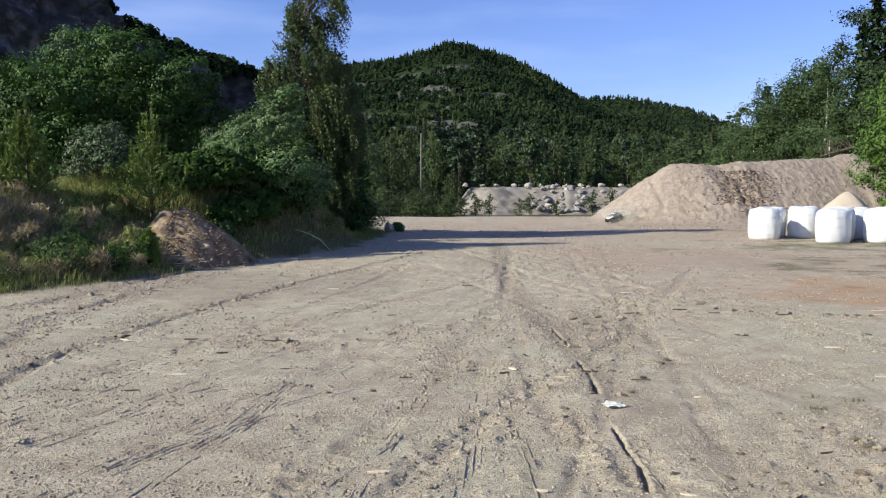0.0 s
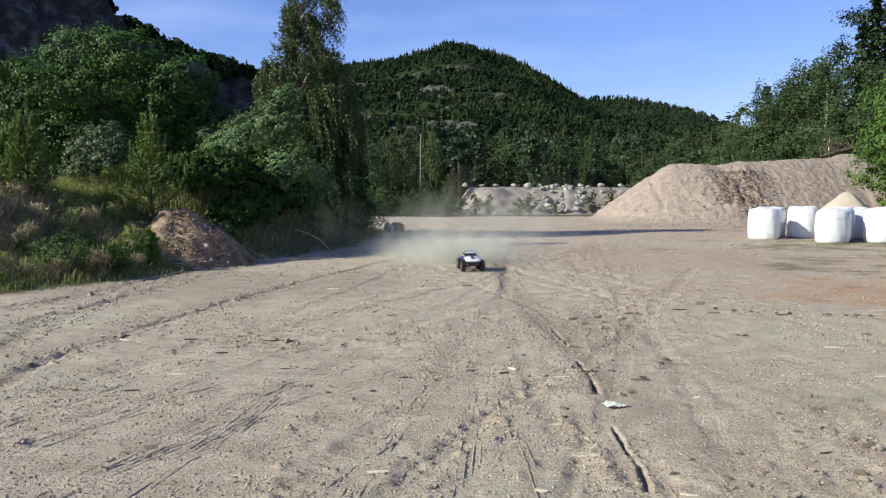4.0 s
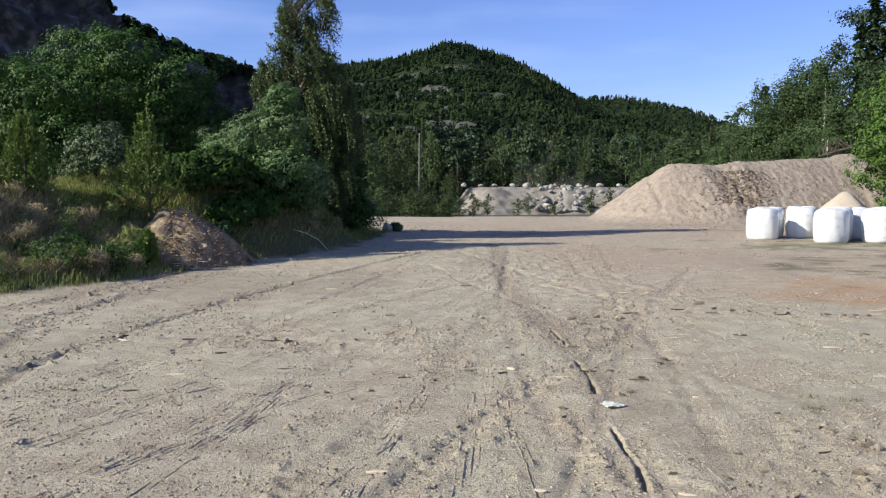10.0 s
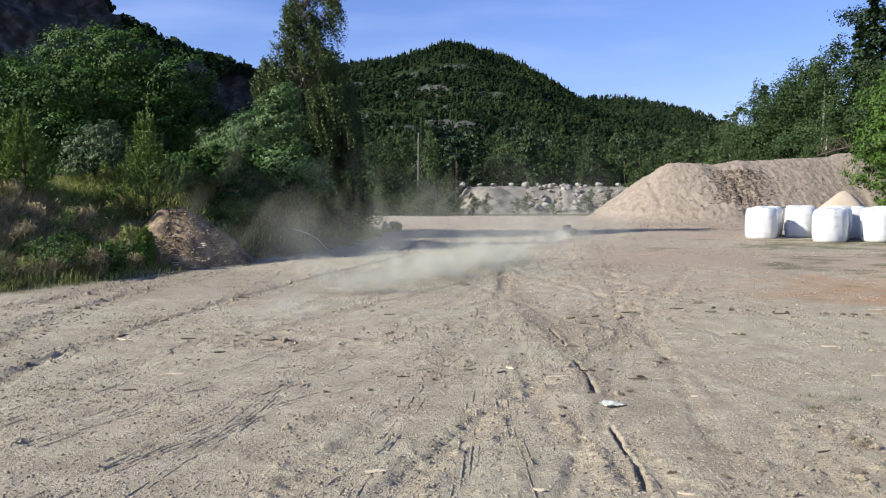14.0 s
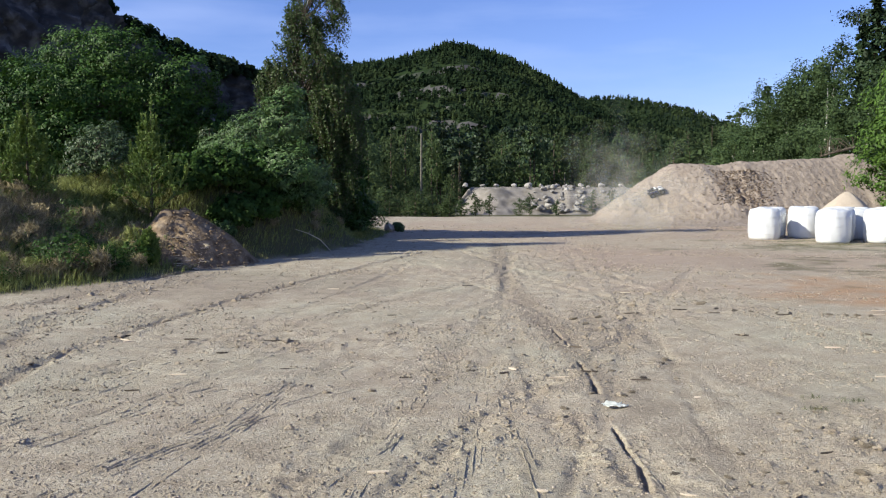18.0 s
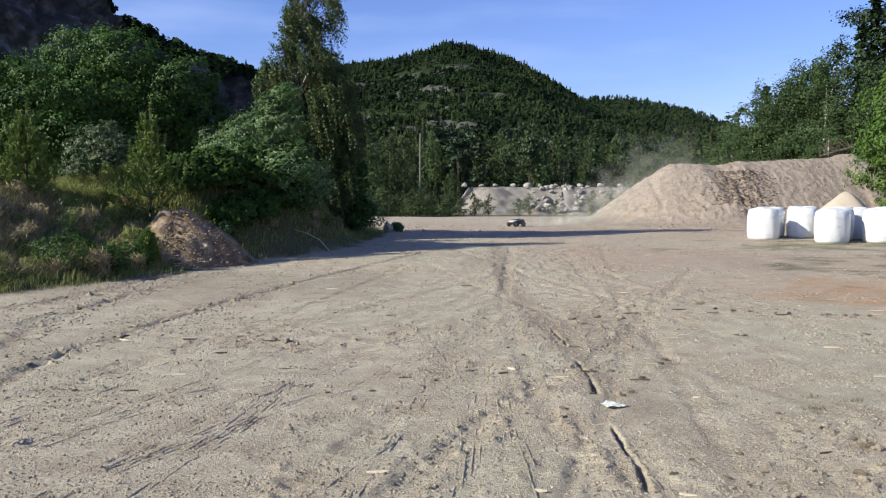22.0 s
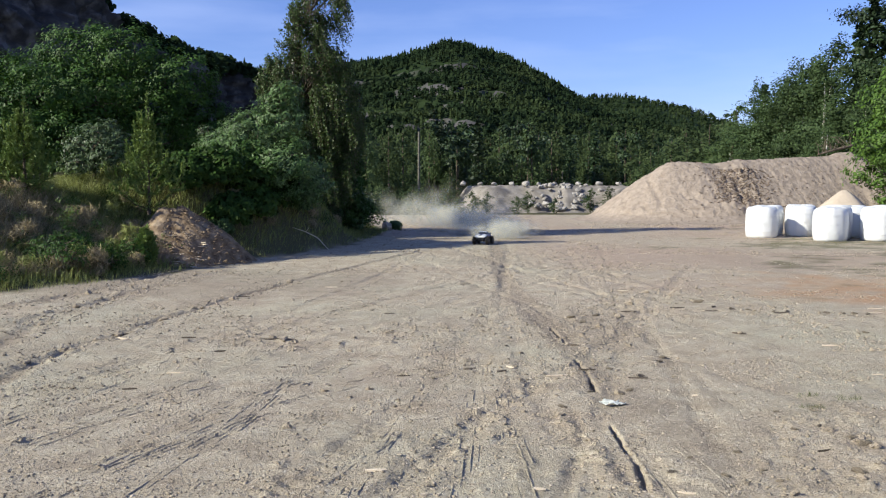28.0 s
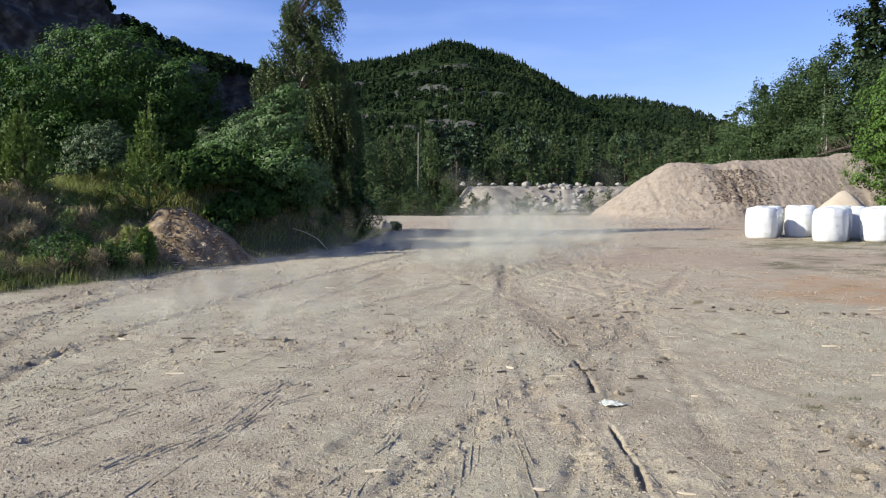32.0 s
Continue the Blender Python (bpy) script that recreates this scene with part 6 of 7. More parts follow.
def yard_grass():
    rng = np.random.default_rng(95)
    n = 26000
    x, y = rng.uniform(2.5, 20, n), rng.uniform(5.5, 31, n)
    green = land(x, y, False)[4]
    ok = green > 0.4
    for cx, cy, r in ((2.95, 6.77, 0.07), (3.21, 6.64, 0.07), (2.83, 6.39, 0.06)):
        a, q = rng.uniform(0, 6.28, 46), r * np.sqrt(rng.uniform(0, 1, 46))
        x, y = np.append(x, cx + 1.6 * q * np.cos(a)), np.append(y, cy + q * np.sin(a))
        ok = np.append(ok, np.ones(46, bool))
    x, y = x[ok], y[ok]
    z = land(x, y)[0]
    q = rng.uniform(0, 1, (9000, 2)) * (8.0, 3.6) + (9.8, 24.6)  # grass at the foot of the bales
    q = q[fbm(q[:, 0] / 0.6, q[:, 1] / 0.5, 3, 89) > -0.05]
    x, y, z = np.append(x, q[:, 0]), np.append(y, q[:, 1]), np.append(z, land(q[:, 0], q[:, 1])[0])
    blades(np.stack([x, y, z - 0.01], 1), 0.045, 0.003, M_YARD_GRASS, "yard_grass", "thin grass coming up through the gravel", 96, 0.5)


yard_grass()


def pile_clods():
    """Darker lumps that have rolled down the long heap."""
    rng = np.random.default_rng(55)
    shapes = [bm_arrays(lump(1, 0.6, (1, 0.8, 0.7), s + 60)) for s in range(5)]
    x = np.concatenate([rng.normal(14.6, 0.7, 2400), rng.uniform(11.5, 21, 420), rng.uniform(8, 19, 160)])
    y = np.concatenate([rng.uniform(39.8, 42.4, 2400), rng.uniform(39, 43.5, 420), rng.uniform(37.2, 39.6, 160)])
    x[:2400] += 0.25 * (y[:2400] - 42)
    z = land(x, y, False)[0] + np.maximum(pile(x, y), 0)
    r = 0.018 + 0.05 * rng.uniform(0, 1, len(x)) ** 2
    s = place_many(shapes, np.stack([x, y, z], 1), r, rng)
    tagged(new("heap_clods", s.mesh("heap_clods", M_HEAP_CLOD)), "dark lumps of earth on the slope of the heap", "clods", kind="stuff")


pile_clods()


def heap_litter():
    """Clods, roots and splinters on the small earth heap."""
    rng = np.random.default_rng(58)
    shapes = [bm_arrays(lump(1, 1.3, (1, 0.6, 0.5), s + 80)) for s in range(5)]
    a, q = rng.uniform(0, 6.28, 1500), np.sqrt(rng.uniform(0.02, 1, 1500))
    x, y = -5.8 + 1.5 * q * np.cos(a) - 0.35 * (1 - q) ** 2, 19.1 + 1.5 * q * np.sin(a) + 0.2 * (1 - q) ** 2
    z = gz(-5.8, 19.1) * (1 - step(0.5, 1, q)) + land(x, y, False)[0] * step(0.5, 1, q) + 1.36 * np.maximum(0, 1 - np.sqrt(q * q * 0.96 + 0.02)) * (1 - 0.12 * q)
    s = place_many(shapes, np.stack([x, y, z], 1), 0.012 + 0.05 * rng.uniform(0, 1, 1500) ** 3, rng, 0.8)
    tagged(new("heap_rubble", s.mesh("heap_rubble", M_DIRT)), "clods and stones covering the earth heap", "rubble", kind="stuff")


heap_litter()

# ---------------------------------------------------------------- the model truck
def loft(stations):
    """A shell through cross-sections (y, half width below, z below, half width above, z above, crown)."""
    bm = bmesh.new()
    rings = []
    for y, wb, zb, wt, zt, cr in stations:
        ring = [(wb, zb), (wb + 0.004, (zb + zt) / 2), (wt, zt), (wt * 0.55, zt + cr), (0, zt + cr * 1.2), (-wt * 0.55, zt + cr), (-wt, zt), (-wb - 0.004, (zb + zt) / 2), (-wb, zb)]
        rings.append([bm.verts.new((x, y, z)) for x, z in ring])
    for a, b in zip(rings[:-1], rings[1:]):
        for i in range(len(a)):
            j = (i + 1) % len(a)
            bm.faces.new((a[i], a[j], b[j], b[i]))
    bm.faces.new(rings[0])
    bm.faces.new(rings[-1][::-1])
    bmesh.ops.recalc_face_normals(bm, faces=bm.faces)
    return bm


def box(bm, x0, x1, y0, y1, z0, z1, bevel=0.008):
    r = bmesh.ops.create_cube(bm, size=1, matrix=Matrix.LocRotScale(((x0 + x1) / 2, (y0 + y1) / 2, (z0 + z1) / 2), None, (x1 - x0, y1 - y0, z1 - z0)))
    es = list({e for v in r["verts"] for e in v.link_edges})
    bmesh.ops.bevel(bm, geom=es, offset=bevel, segments=1, affect="EDGES")
    return bm


def boxed(*args, **kw):
    return box(bmesh.new(), *args, **kw)


def tyre_bm(r, w):
    """A knobbly tyre on its axle along x."""
    bm = bmesh.new()
    n = 24
    prof = [(-w / 2, r * 0.58), (-w / 2, r * 0.86), (-w * 0.36, r * 0.97), (w * 0.36, r * 0.97), (w / 2, r * 0.86), (w / 2, r * 0.58)]
    rings = [[bm.verts.new((x, q * math.cos(2 * math.pi * i / n), q * math.sin(2 * math.pi * i / n))) for x, q in prof] for i in range(n)]
    for i in range(n):
        a, b = rings[i], rings[(i + 1) % n]
        for k in range(len(prof)):
            bm.faces.new((a[k], a[(k + 1) % len(prof)], b[(k + 1) % len(prof)], b[k]))
    for i in range(n):
        for k, x in enumerate((-0.32, -0.02, 0.28)):
            t = 2 * math.pi * (i + 0.5 * (k % 2)) / n
            m = Matrix.Rotation(t, 4, "X") @ Matrix.Translation((x * w, 0, r * 0.985))
            bmesh.ops.create_cube(bm, size=1, matrix=m @ Matrix.Diagonal((w * 0.24, r * 0.13, r * 0.09, 1)))
    bmesh.ops.recalc_face_normals(bm, faces=bm.faces)
    return bm


def rim_bm(r, w, side):
    bm = bmesh.new()
    bmesh.ops.create_cone(bm, cap_ends=True, segments=20, radius1=r * 0.6, radius2=r * 0.6, depth=w * 0.8, matrix=Matrix.Rotation(math.pi / 2, 4, "Y"))
    for i in range(6):
        t = i * math.pi / 3
        bmesh.ops.create_cube(bm, size=1, matrix=Matrix.Rotation(t, 4, "X") @ Matrix.Translation((side * w * 0.42, 0, r * 0.3)) @ Matrix.Diagonal((0.012, r * 0.16, r * 0.55, 1)))
    bmesh.ops.create_cone(bm, cap_ends=True, segments=8, radius1=r * 0.14, radius2=r * 0.12, depth=0.03, matrix=Matrix.Translation((side * w * 0.42, 0, 0)) @ Matrix.Rotation(math.pi / 2, 4, "Y"))
    return bm


def build_truck():
    root = thing("toy_truck", pose(0, 40, 0), "radio-controlled white and blue short-course truck with knobbly black tyres", "toy truck")
    body = part("body_shell", loft([(0.475, 0.17, 0.165, 0.15, 0.185, 0.005), (0.44, 0.235, 0.16, 0.215, 0.215, 0.012), (0.36, 0.25, 0.195, 0.23, 0.245, 0.018), (0.22, 0.25, 0.20, 0.225, 0.265, 0.02),
                                    (0.12, 0.245, 0.13, 0.22, 0.275, 0.02), (-0.14, 0.245, 0.13, 0.22, 0.28, 0.012), (-0.22, 0.25, 0.20, 0.225, 0.285, 0.01), (-0.40, 0.25, 0.20, 0.225, 0.295, 0.01),
                                    (-0.45, 0.24, 0.16, 0.215, 0.295, 0.01), (-0.475, 0.22, 0.18, 0.20, 0.285, 0.006)]), M_NAVY, root, "dark navy body shell", True)
    part("bonnet", loft([(0.482, 0.165, 0.178, 0.155, 0.196, 0.004), (0.445, 0.237, 0.19, 0.218, 0.222, 0.013), (0.36, 0.252, 0.225, 0.233, 0.251, 0.02), (0.22, 0.252, 0.238, 0.228, 0.271, 0.022), (0.13, 0.247, 0.25, 0.222, 0.281, 0.022)]), M_WHITE, root, "white bonnet", True)
    part("cab", loft([(0.15, 0.20, 0.27, 0.19, 0.285, 0.01), (0.03, 0.195, 0.27, 0.165, 0.365, 0.012), (-0.13, 0.195, 0.27, 0.165, 0.372, 0.012), (-0.24, 0.20, 0.27, 0.175, 0.30, 0.008)]), M_GLASSY, root, "dark window band")
    part("roof", loft([(0.05, 0.172, 0.362, 0.166, 0.372, 0.008), (-0.06, 0.172, 0.366, 0.166, 0.381, 0.008), (-0.11, 0.172, 0.368, 0.166, 0.382, 0.008)]), M_WHITE, root, "white roof panel")
    for sx in (-1, 1):
        part("bed_rail", boxed(sx * 0.222 - 0.008, sx * 0.222 + 0.008, -0.44, 0.08, 0.285, 0.302, bevel=0.003), M_WHITE, root, "white edge along the bed")
        part("window_post", boxed(sx * 0.168 - 0.006, sx * 0.168 + 0.012, -0.02, 0.0, 0.28, 0.37, bevel=0.003), M_WHITE, root)
        part("side_stripe", boxed(sx * 0.252 - 0.004, sx * 0.252 + 0.004, -0.40, 0.10, 0.215, 0.252, bevel=0.002), M_BLUE, root, "blue side stripe")
        part("side_guard", boxed(sx * 0.225 - 0.02, sx * 0.225 + 0.02, -0.14, 0.14, 0.055, 0.10), M_BLACK, root)
        part("mud_flap", boxed(sx * 0.20 - 0.045, sx * 0.20 + 0.045, -0.475, -0.465, 0.075, 0.19, bevel=0.003), M_BLACK, root)
        part("head_lamp", boxed(sx * 0.15 - 0.04, sx * 0.15 + 0.04, 0.452, 0.472, 0.185, 0.21, bevel=0.004), M_GLASSY, root)
    bonnet = boxed(-0.055, 0.055, 0.16, 0.43, 0.276, 0.286, bevel=0.003)
    for v in bonnet.verts:
        v.co.z -= max(0, (v.co.y - 0.2)) * 0.20 - 0.026
    part("bonnet_stripe", bonnet, M_NAVY, root, "dark stripe along the bonnet")
    part("rear_wing", boxed(-0.17, 0.17, -0.28, -0.09, 0.376, 0.388, bevel=0.004), M_BLACK, root, "black flat roof spoiler")
    part("bed_cover", boxed(-0.20, 0.20, -0.44, -0.25, 0.296, 0.306, bevel=0.004), M_BLACK, root)
    part("tail_blade", boxed(-0.21, 0.21, -0.47, -0.44, 0.302, 0.325, bevel=0.004), M_NAVY, root)
    part("front_bumper", boxed(-0.18, 0.18, 0.43, 0.50, 0.085, 0.15), M_BLACK, root)
    part("rear_bumper", boxed(-0.2, 0.2, -0.52, -0.46, 0.085, 0.15), M_BLACK, root)
    part("chassis", boxed(-0.12, 0.12, -0.43, 0.43, 0.075, 0.15), M_BLACK, root)
    for o in root.children:  # the shell sits high over the wheels
        o.data.transform(Matrix.Translation((0, 0, 0.035)))
    part("grille", boxed(-0.13, 0.13, 0.455, 0.49, 0.135, 0.215, bevel=0.004), M_BLACK, root)
    for o in root.children:  # a narrow shell between wide-set wheels
        o.data.transform(Matrix.Translation((0, 0, 0.04)) @ Matrix.Diagonal((0.80, 0.96, 1.0, 1)))
    wheels = []
    for sy in (0.315, -0.315):
        part("axle", boxed(-0.24, 0.24, sy - 0.016, sy + 0.016, 0.125, 0.155), M_BLACK, root)
        for sx in (-1, 1):
            part("shock_absorber", boxed(sx * 0.165 - 0.014, sx * 0.165 + 0.014, sy - 0.014, sy + 0.014, 0.14, 0.27, bevel=0.005), M_RIM, root, "pale coil-over shock absorber")
            part("suspension_arm", boxed(min(sx * 0.08, sx * 0.23), max(sx * 0.08, sx * 0.23), sy - 0.035, sy + 0.035, 0.105, 0.122, bevel=0.004), M_BLACK, root)
            w = part("wheel", rim_bm(0.142, 0.115, sx), M_RIM, root, "grey spoked wheel")
            w.matrix_basis = pose(sx * 0.245, sy, 0.142)
            part("tyre", tyre_bm(0.142, 0.115), M_TYRE, w)
            wheels.append(w)
    bm = bmesh.new()
    bmesh.ops.create_cone(bm, cap_ends=True, segments=6, radius1=0.003, radius2=0.002, depth=0.22, matrix=Matrix.Translation((0.1, -0.2, 0.40)))
    part("antenna", bm, M_BLACK, root)
    small = Matrix.Scale(0.80, 4)
    for o in root.children_recursive:
        o.data.transform(small)
        o.matrix_basis = Matrix.Translation(o.matrix_basis.translation * 0.80)
    return root, wheels


truck, truck_wheels = build_truck()

# where the truck is: seconds, x, y
ROUTE = [
    (0, 8.05, 40.40), (0.4, 7.32, 39.90), (1, 5.86, 37.67), (1.6, 4.15, 33.71), (2, 2.86, 30.72), (2.4, 1.89, 28.64), (2.8, 1.03, 25.71), (3, 0.66, 24.03), (3.3, 0.15, 22.21),
    (3.5, -0.03, 21.67), (3.8, 0.20, 19.60), (4.1, 0.65, 16.40), (4.5, 0.45, 11.80), (4.8, -0.50, 8.00), (5.1, -1.90, 4.60), (5.4, -2.90, 1.40), (6, -4.50, -3.00), (7, -7.00, -5.00),
    (8, -8.50, -4.00), (9.5, -8.60, -2.00), (10.5, -7.40, 0.60), (11, -5.80, 3.00), (11.4, -3.90, 6.10), (11.6, -3.45, 8.18), (11.8, -3.15, 10.11), (12, -2.52, 12.57), (12.2, -1.95, 14.20),
    (12.4, -0.96, 15.99), (12.6, -0.19, 17.05), (12.8, 0.89, 19.16), (13, 1.52, 20.35), (13.2, 2.51, 23.53), (13.5, 3.48, 26.87), (14, 4.47, 30.21), (14.5, 5.43, 33.40), (15, 6.20, 36.00),
    (15.6, 6.30, 38.00), (16.1, 6.40, 39.20), (16.5, 7.19, 40.52), (17, 8.40, 40.83), (17.4, 9.10, 40.95), (17.8, 9.88, 41.05), (18.2, 10.50, 41.18), (18.6, 11.14, 41.55), (19, 11.39, 41.89),
    (19.4, 11.25, 42.20), (19.6, 11.03, 42.23), (20, 10.68, 42.14), (20.4, 9.84, 42.08), (20.8, 8.89, 41.77), (21, 8.28, 41.43), (21.4, 6.22, 40.77), (21.8, 4.30, 38.61), (22.2, 2.18, 36.81),
    (22.6, 0.67, 34.68), (23, -0.75, 34.14), (23.4, -2.33, 33.73), (23.8, -3.30, 35.60), (24.6, -3.90, 37.60), (25.6, -2.90, 39.00), (26.3, -1.50, 37.00), (26.7, 0.00, 34.20), (27.1, 1.45, 31.00),
    (27.5, 1.91, 28.32), (27.7, 1.84, 27.35), (27.9, 1.47, 25.49), (28.1, 0.91, 24.00), (28.4, 0.39, 22.47), (28.7, 0.22, 21.13), (29, -0.10, 19.25), (29.3, -0.89, 16.74), (29.6, -2.05, 14.0),
    (30.0, -3.45, 10.0), (30.2, -3.93, 8.3), (30.5, -5.00, 4.60), (31, -6.60, 0.50), (32, -8.50, -3.50)]


def at(t):
    """x and y of the truck, along a smooth line through its route."""
    r = np.array(ROUTE)
    t = min(max(t, 0.0), 32.0)
    i = int(np.clip(np.searchsorted(r[:, 0], t) - 1, 0, len(r) - 2))
    p0, p1, p2, p3 = r[max(i - 1, 0)], r[i], r[i + 1], r[min(i + 2, len(r) - 1)]
    h = p2[0] - p1[0]
    u = (t - p1[0]) / h
    m1 = (p2[1:] - p0[1:]) / max(p2[0] - p0[0], 1e-6) * h
    m2 = (p3[1:] - p1[1:]) / max(p3[0] - p1[0], 1e-6) * h
    return (2 * u ** 3 - 3 * u ** 2 + 1) * p1[1:] + (u ** 3 - 2 * u ** 2 + u) * m1 + (-2 * u ** 3 + 3 * u ** 2) * p2[1:] + (u ** 3 - u ** 2) * m2


def surface(x, y):
    """Height of what the truck drives on: the yard or the heap."""
    x, y = np.atleast_1d(np.asarray(x, float)), np.atleast_1d(np.asarray(y, float))
    return land(x, y, False)[0] + np.maximum(0, pile(x, y, False))


TIMES = [i / 10 for i in range(321)]
SPOTS = np.array([at(t) for t in TIMES])


def truck_rows():
    rows, head = [], None
    h = surface(SPOTS[:, 0], SPOTS[:, 1])
    e = 0.25
    gx = (surface(SPOTS[:, 0] + e, SPOTS[:, 1]) - surface(SPOTS[:, 0] - e, SPOTS[:, 1])) / (2 * e)
    gy = (surface(SPOTS[:, 0], SPOTS[:, 1] + e) - surface(SPOTS[:, 0], SPOTS[:, 1] - e)) / (2 * e)
    for i, t in enumerate(TIMES):
        a, b = SPOTS[max(i - 1, 0)], SPOTS[min(i + 1, 320)]
        d = Vector((b[0] - a[0], b[1] - a[1], 0))
        if d.length > 0.05 or head is None:
            d.normalize()
            head = d if head is None else (head * 0.45 + d * 0.55).normalized()
        slide = np.interp(t, [28.2, 28.7, 29.0, 29.3, 29.7, 30.2, 30.8], [0, 14, 16, 4, -8, 0, 0])
        slide = slide if 28.2 < t < 30.8 else 0.0
        up = Vector((-gx[i], -gy[i], 1)).normalized()
        turned = Matrix.Rotation(radians(-slide), 3, "Z") @ head
        f = (turned - up * turned.dot(up)).normalized()
        m = Matrix((f.cross(up), f, up)).transposed().to_4x4()
        m.translation = (SPOTS[i][0], SPOTS[i][1], h[i] + 0.012 + 0.008 * math.sin(t * 17))
        rows.append((t, m))
    return rows


# ---------------------------------------------------------------- dust thrown up by the wheels
def puff_mesh(seed, sigma, n, size, dense):
    """A cloud of soft dust flakes, dense inside and thinning outwards."""
    rng = np.random.default_rng(seed)
    cores = rng.normal(0, 0.75, (7, 3))
    c = (cores[rng.integers(7, size=n)] + rng.normal(0, 0.6, (n, 3))) * sigma
    a = rng.normal(size=(n, 3))
    a /= np.linalg.norm(a, axis=1, keepdims=True)
    b = np.cross(a, rng.normal(size=(n, 3)))
    b /= np.linalg.norm(b, axis=1, keepdims=True)
    s = size * rng.uniform(0.6, 1.4, n)
    ring = [c + (a * math.cos(k * math.pi / 4) + b * math.sin(k * math.pi / 4)) * (s * rng.uniform(0.75, 1.2, n))[:, None] for k in range(8)]
    v = np.stack([c] + ring, 1).reshape(-1, 3)
    f = np.concatenate([np.stack([np.arange(n) * 9, np.arange(n) * 9 + 1 + k, np.arange(n) * 9 + 1 + (k + 1) % 8], 1) for k in range(8)])
    me = mesh_np("dust_puff", v, f, M_DUST, True)
    thick = np.tile(np.array([dense] + [0.0] * 8), n)
    me.attributes.new("thick", "FLOAT", "POINT").data.foreach_set("value", thick.astype(np.float32))
    return me


PUFFS_SMALL = [puff_mesh(1000 + i, np.array([0.26, 0.26, 0.11]), 46, 0.16, 0.52) for i in range(3)]
PUFFS_WIDE = [puff_mesh(1010 + i, np.array([0.42, 0.42, 0.17]), 64, 0.24, 0.5) for i in range(4)]
PUFFS_LOW = [puff_mesh(1040 + i, np.array([0.36, 0.36, 0.10]), 52, 0.19, 0.52) for i in range(4)]
PUFFS_BROAD = [puff_mesh(1030 + i, np.array([0.75, 0.75, 0.24]), 96, 0.38, 0.31) for i in range(4)]
PUFFS_HAZE = [puff_mesh(1020 + i, np.array([1.5, 1.2, 0.6]), 70, 0.62, 0.17) for i in range(3)]

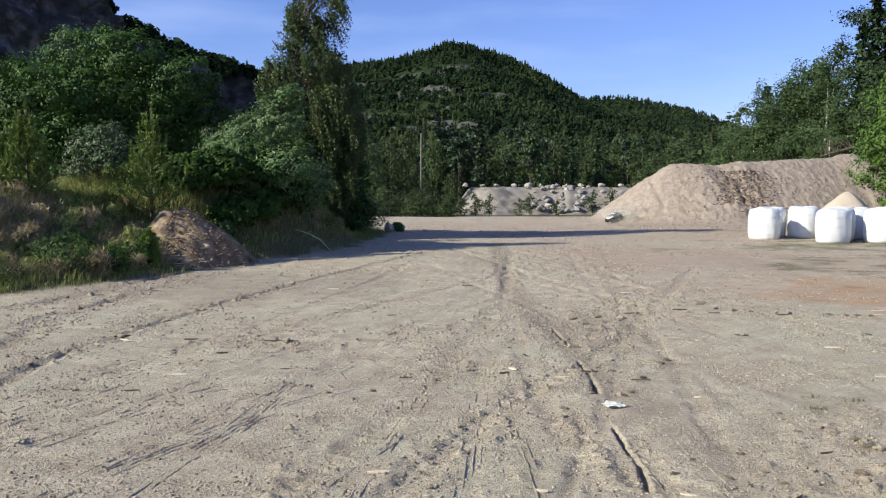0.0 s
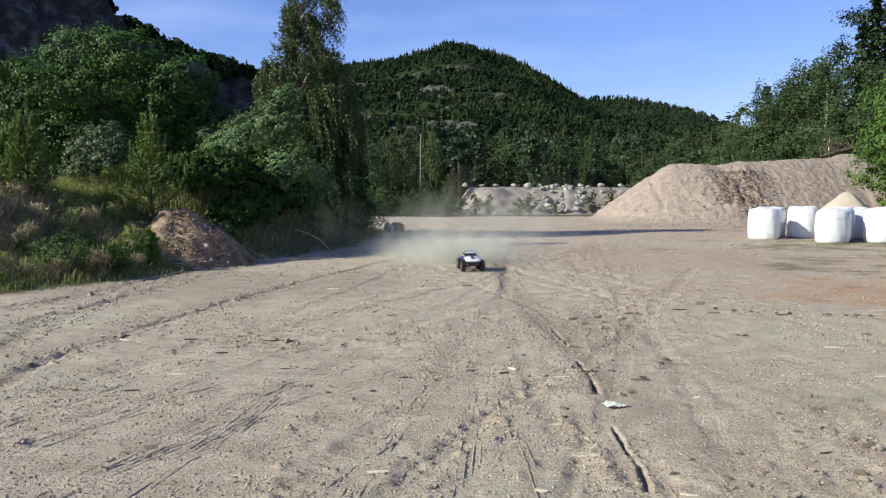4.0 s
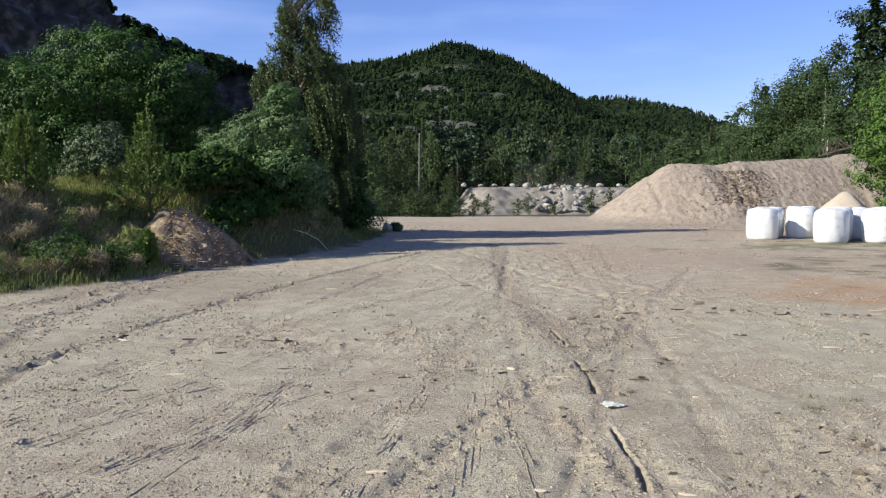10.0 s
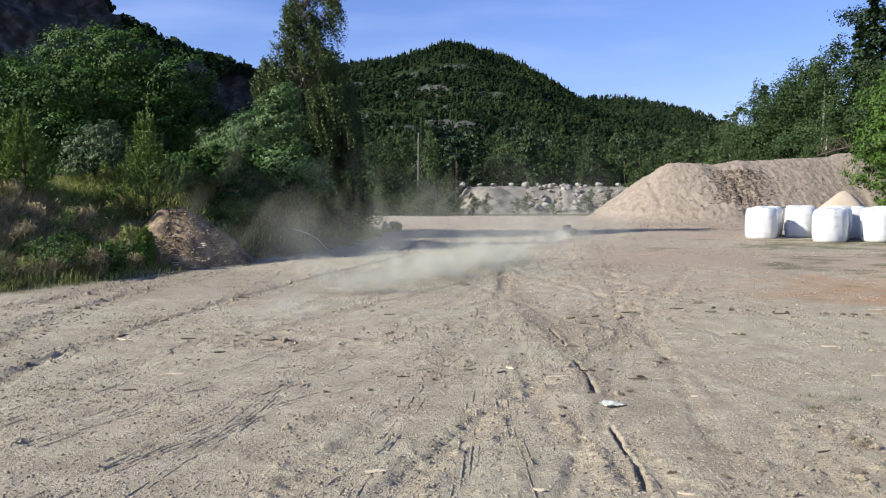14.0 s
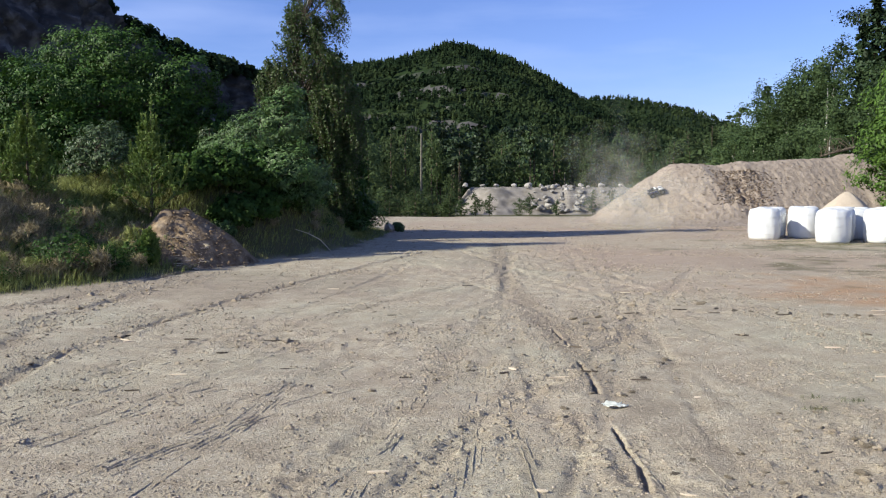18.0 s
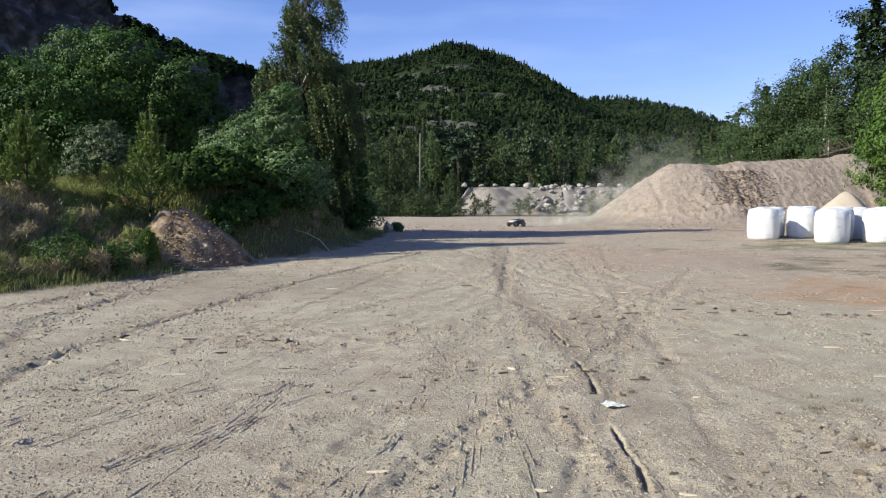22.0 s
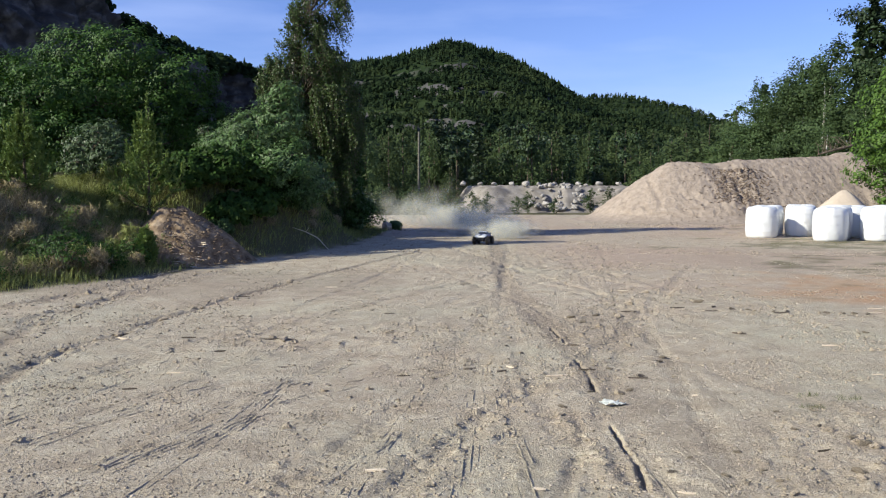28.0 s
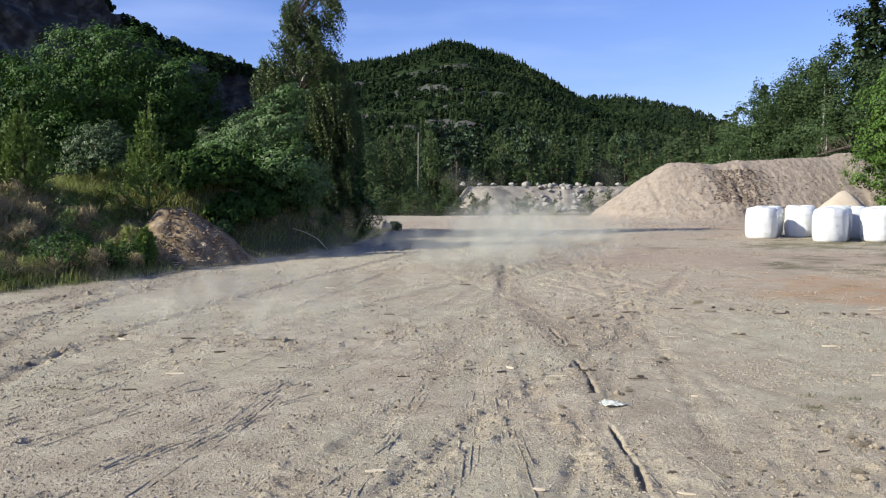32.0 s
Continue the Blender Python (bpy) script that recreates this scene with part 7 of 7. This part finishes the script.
# trails: start, end, puffs a second, wind x, wind y, rise, spread, life, meshes, start height
TRAILS = [
    ("dust that hangs over the sand heap in the wind", [(-0.9, 0.3, 8, 1.1, 0.3, 0.25, 0.2, 2.6, PUFFS_WIDE, 0.2)]),
    ("pale dust trail behind the truck across the yard", [(0.2, 2.6, 3, 1.4, 0.3, 0.1, 0.15, 0.9, PUFFS_SMALL, 0.05), (2.6, 3.6, 20, 1.5, 0.3, 0.15, 0.2, 1.4, PUFFS_SMALL, 0.1),
                                                          (3.65, 4.45, 32, 1.45, 0.35, 0.07, 0.2, 2.4, PUFFS_BROAD, 0.08), (4.4, 5.05, 46, 1.1, 0.2, 0.06, 0.2, 3.6, PUFFS_BROAD, 0.08), (3.2, 4.3, 5, 1.9, 0.9, 0.34, 0.4, 4.6, PUFFS_HAZE, 0.2), (3.3, 4.4, 7, 1.1, 3.4, 0.45, 0.3, 6.5, PUFFS_HAZE, 0.3)]),
    ("dense pale dust trail behind the truck along the bank", [(11.05, 12.0, 64, 0.35, 0.25, 0.06, 0.08, 1.5, PUFFS_LOW, 0.06), (12.0, 12.95, 70, 0.5, 0.25, 0.12, 0.10, 2.3, PUFFS_LOW, 0.06), (11.9, 12.7, 16, 0.5, 0.3, 0.14, 0.12, 2.4, PUFFS_WIDE, 0.1),
                                                               (12.3, 13.0, 10, 0.5, 0.4, 0.55, 0.3, 4.0, PUFFS_HAZE, 0.1), (12.9, 14.4, 15, 0.8, 0.3, 0.12, 0.14, 1.4, PUFFS_SMALL, 0.05)]),
    ("dust that stays hanging in the air over the yard", [(14.4, 16.9, 3, 0.7, 0.3, 0.12, 0.2, 1.6, PUFFS_WIDE, 0.1), (13.2, 15.4, 6, 0.8, 0.5, 0.6, 0.3, 4.5, PUFFS_HAZE, 0.2)]),
    ("dust and sand thrown up on the heap", [(17.0, 21.2, 4, 0.7, 0.5, 0.2, 0.15, 1.8, PUFFS_SMALL, 0.05), (20.6, 22.4, 6, 0.8, 0.4, 0.2, 0.2, 2.2, PUFFS_WIDE, 0.05), (17.0, 19.4, 5, 0.3, 0.8, 0.5, 0.4, 3.6, PUFFS_HAZE, 0.2), (19.4, 22.2, 6, 0.4, 0.4, 0.10, 0.25, 4.0, PUFFS_HAZE, 0.2)]),
    ("thin dust trail behind the truck as it returns", [(26.5, 28.2, 30, 0.8, 0.3, 0.18, 0.14, 2.0, PUFFS_WIDE, 0.22), (26.6, 28.3, 5, 0.9, 0.3, 0.2, 0.2, 3.0, PUFFS_BROAD, 0.25), (28.4, 30.2, 9, 1.2, 0.4, 0.1, 0.2, 2.6, PUFFS_BROAD, 0.12), (28.2, 29.6, 40, 1.2, 0.35, 0.05, 0.12, 1.3, PUFFS_SMALL, 0.04), (29.6, 30.4, 26, 0.9, 0.35, 0.05, 0.12, 1.2, PUFFS_SMALL, 0.04), (28.2, 29.6, 24, 0.8, 0.4, 0.08, 0.14, 2.0, PUFFS_LOW, 0.06), (29.6, 30.3, 14, 0.6, 0.4, 0.08, 0.14, 1.8, PUFFS_LOW, 0.06), (29.7, 31.1, 6, 0.6, 0.3, 0.03, 0.2, 4.0, PUFFS_BROAD, 0.1), (28.2, 30.0, 10, 0.7, 0.4, 0.08, 0.25, 5.5, PUFFS_BROAD, 0.2), (26.8, 28.4, 4, 1.3, 0.8, 0.4, 0.3, 6.0, PUFFS_HAZE, 0.3), (28.2, 29.3, 5, 1.8, 0.7, 0.35, 0.3, 3.2, PUFFS_HAZE, 0.15)]),
]


def dust():
    """Places every puff in its trail, and returns the rows along which it drifts and settles."""
    rng = np.random.default_rng(2024)
    moves = []
    lag = {id(PUFFS_SMALL): 0.07, id(PUFFS_WIDE): 0.3, id(PUFFS_LOW): 0.15, id(PUFFS_BROAD): 0.9, id(PUFFS_HAZE): 0.9}  # wider puffs follow further behind
    for label, runs in TRAILS:
        root = thing("dust_cloud", pose(0, 0, 0), label, "dust")
        for t0, t1, rate, wx_, wy_, rise, spread, life, meshes, z0 in runs:
            n = int((t1 - t0) * rate)
            for k in range(n):
                t = t0 + (t1 - t0) * (k + rng.uniform(0, 1)) / n
                p = at(t - (lag[id(meshes)] if label.startswith("thin") else 0.11)) + rng.normal(0, 0.12, 2)
                g = float(surface(p[0], p[1])[0])
                ob = tagged(part_mesh("dust_puff", meshes[rng.integers(len(meshes))], root), kind="stuff")
                v = np.array([wx_ * rng.uniform(0.6, 1.3), wy_ * rng.uniform(0.2, 1.8), rise * rng.uniform(0.1, 1.9)])
                w = rng.normal(0, spread, 3) * (1, 1, 0.3)
                turn = rng.uniform(-40, 40, 3)
                ang0 = rng.uniform(0, 360)
                last = life * rng.uniform(0.6, 1.35)
                hide = pose(p[0], p[1], -3.2, 0, 0, ang0)
                rows = []
                if t > 0.12:
                    rows += [(0.0, hide), (t - 0.1, hide)]
                for a in (0.0, 0.12, 0.3, 0.5, 0.75, 1.0):
                    s = a * last
                    if t + s < 0:
                        continue
                    q = np.array([p[0], p[1], g + z0]) + v * s * min(1.0, 0.35 + 0.5 * s) + w * s ** 0.8
                    q[2] = max(q[2], g + 0.1)
                    if a > 0.5:  # it settles again
                        q[2] += (-3.2 - q[2]) * (0.22 if a < 1 else 1.0)
                    rows.append((min(t + s, 32.0), pose(*q, turn[0] * a, turn[1] * a, ang0 + turn[2] * a)))
                    if t + s >= 32.0:
                        break
                if rows[0][0] > 0:
                    rows.insert(0, (0.0, rows[0][1]))
                if rows[-1][0] < 32.0:
                    rows.append((32.0, rows[-1][1]))
                moves.append((ob, rows))
    return moves


PUFF_ROWS = dust()


# ---------------------------------------------------------------- all that moves
def motions():
    rows = truck_rows()
    walk(truck, rows)
    gone = np.concatenate([[0], np.hypot(*np.diff(SPOTS, axis=0).T)]).cumsum()
    for w in truck_wheels:
        x, y, z = w.matrix_basis.translation
        turn, out = 0.0, []
        for i, t in enumerate(TIMES):
            if i:
                turn += min(80.0, math.degrees((gone[i] - gone[i - 1]) / 0.118))
            out.append((t, pose(x, y, z, -turn, 0, 0)))
        walk(w, out)
    for ob, r in PUFF_ROWS:
        walk(ob, r)
    x, y, z = scrap.matrix_basis.translation
    walk(scrap, [(k * 0.8, pose(x, y, z, 14 * abs(float(vnoise(np.array([k * 0.9]), np.array([2.0]), 3)[0])), 0, 10 * float(vnoise(np.array([k * 0.5]), np.array([7.0]), 5)[0]))) for k in range(41)])
    # the wind in the leaves
    for b, swing, seed in SWAY:
        out = []
        for k in range(41):
            t = k * 0.8
            gust = 0.6 + 0.8 * float(vnoise(np.array([t / 3.1]), np.array([5.5]), 9)[0] + 0.5)
            a = swing * gust * float(vnoise(np.array([t / 1.1 + seed]), np.array([seed * 0.37]), 17)[0]) * 2
            c = swing * gust * float(vnoise(np.array([t / 1.3 + seed]), np.array([seed * 0.61]), 19)[0]) * 2
            out.append((t, pose(0, 0, 0, c * 0.7, a, 0)))
        walk(b, out)
    # the birch leans over further towards its top
    lean_at = [(0, 0.6), (3, -0.2), (6, 0.2), (9, -1.0), (11, -0.4), (13, 0.0), (16, 0.8), (19, 0.2), (21, -0.3), (23, 0.0), (25.5, 0.5), (28, 1.8), (29.5, 0.9), (31, -0.2), (32, 0.2)]
    for i, b in enumerate(birch_boughs):
        out = []
        for k in range(41):
            t = k * 0.8
            a = np.interp(t, [q[0] for q in lean_at], [q[1] for q in lean_at]) + 0.9 * float(vnoise(np.array([t / 1.0 + i * 0.15]), np.array([i * 0.5]), 23)[0])
            out.append((t, pose(0, 0, 0, 0.4 * a, a * (0.35 + 0.065 * i), 0)))
        walk(b, out)


motions()
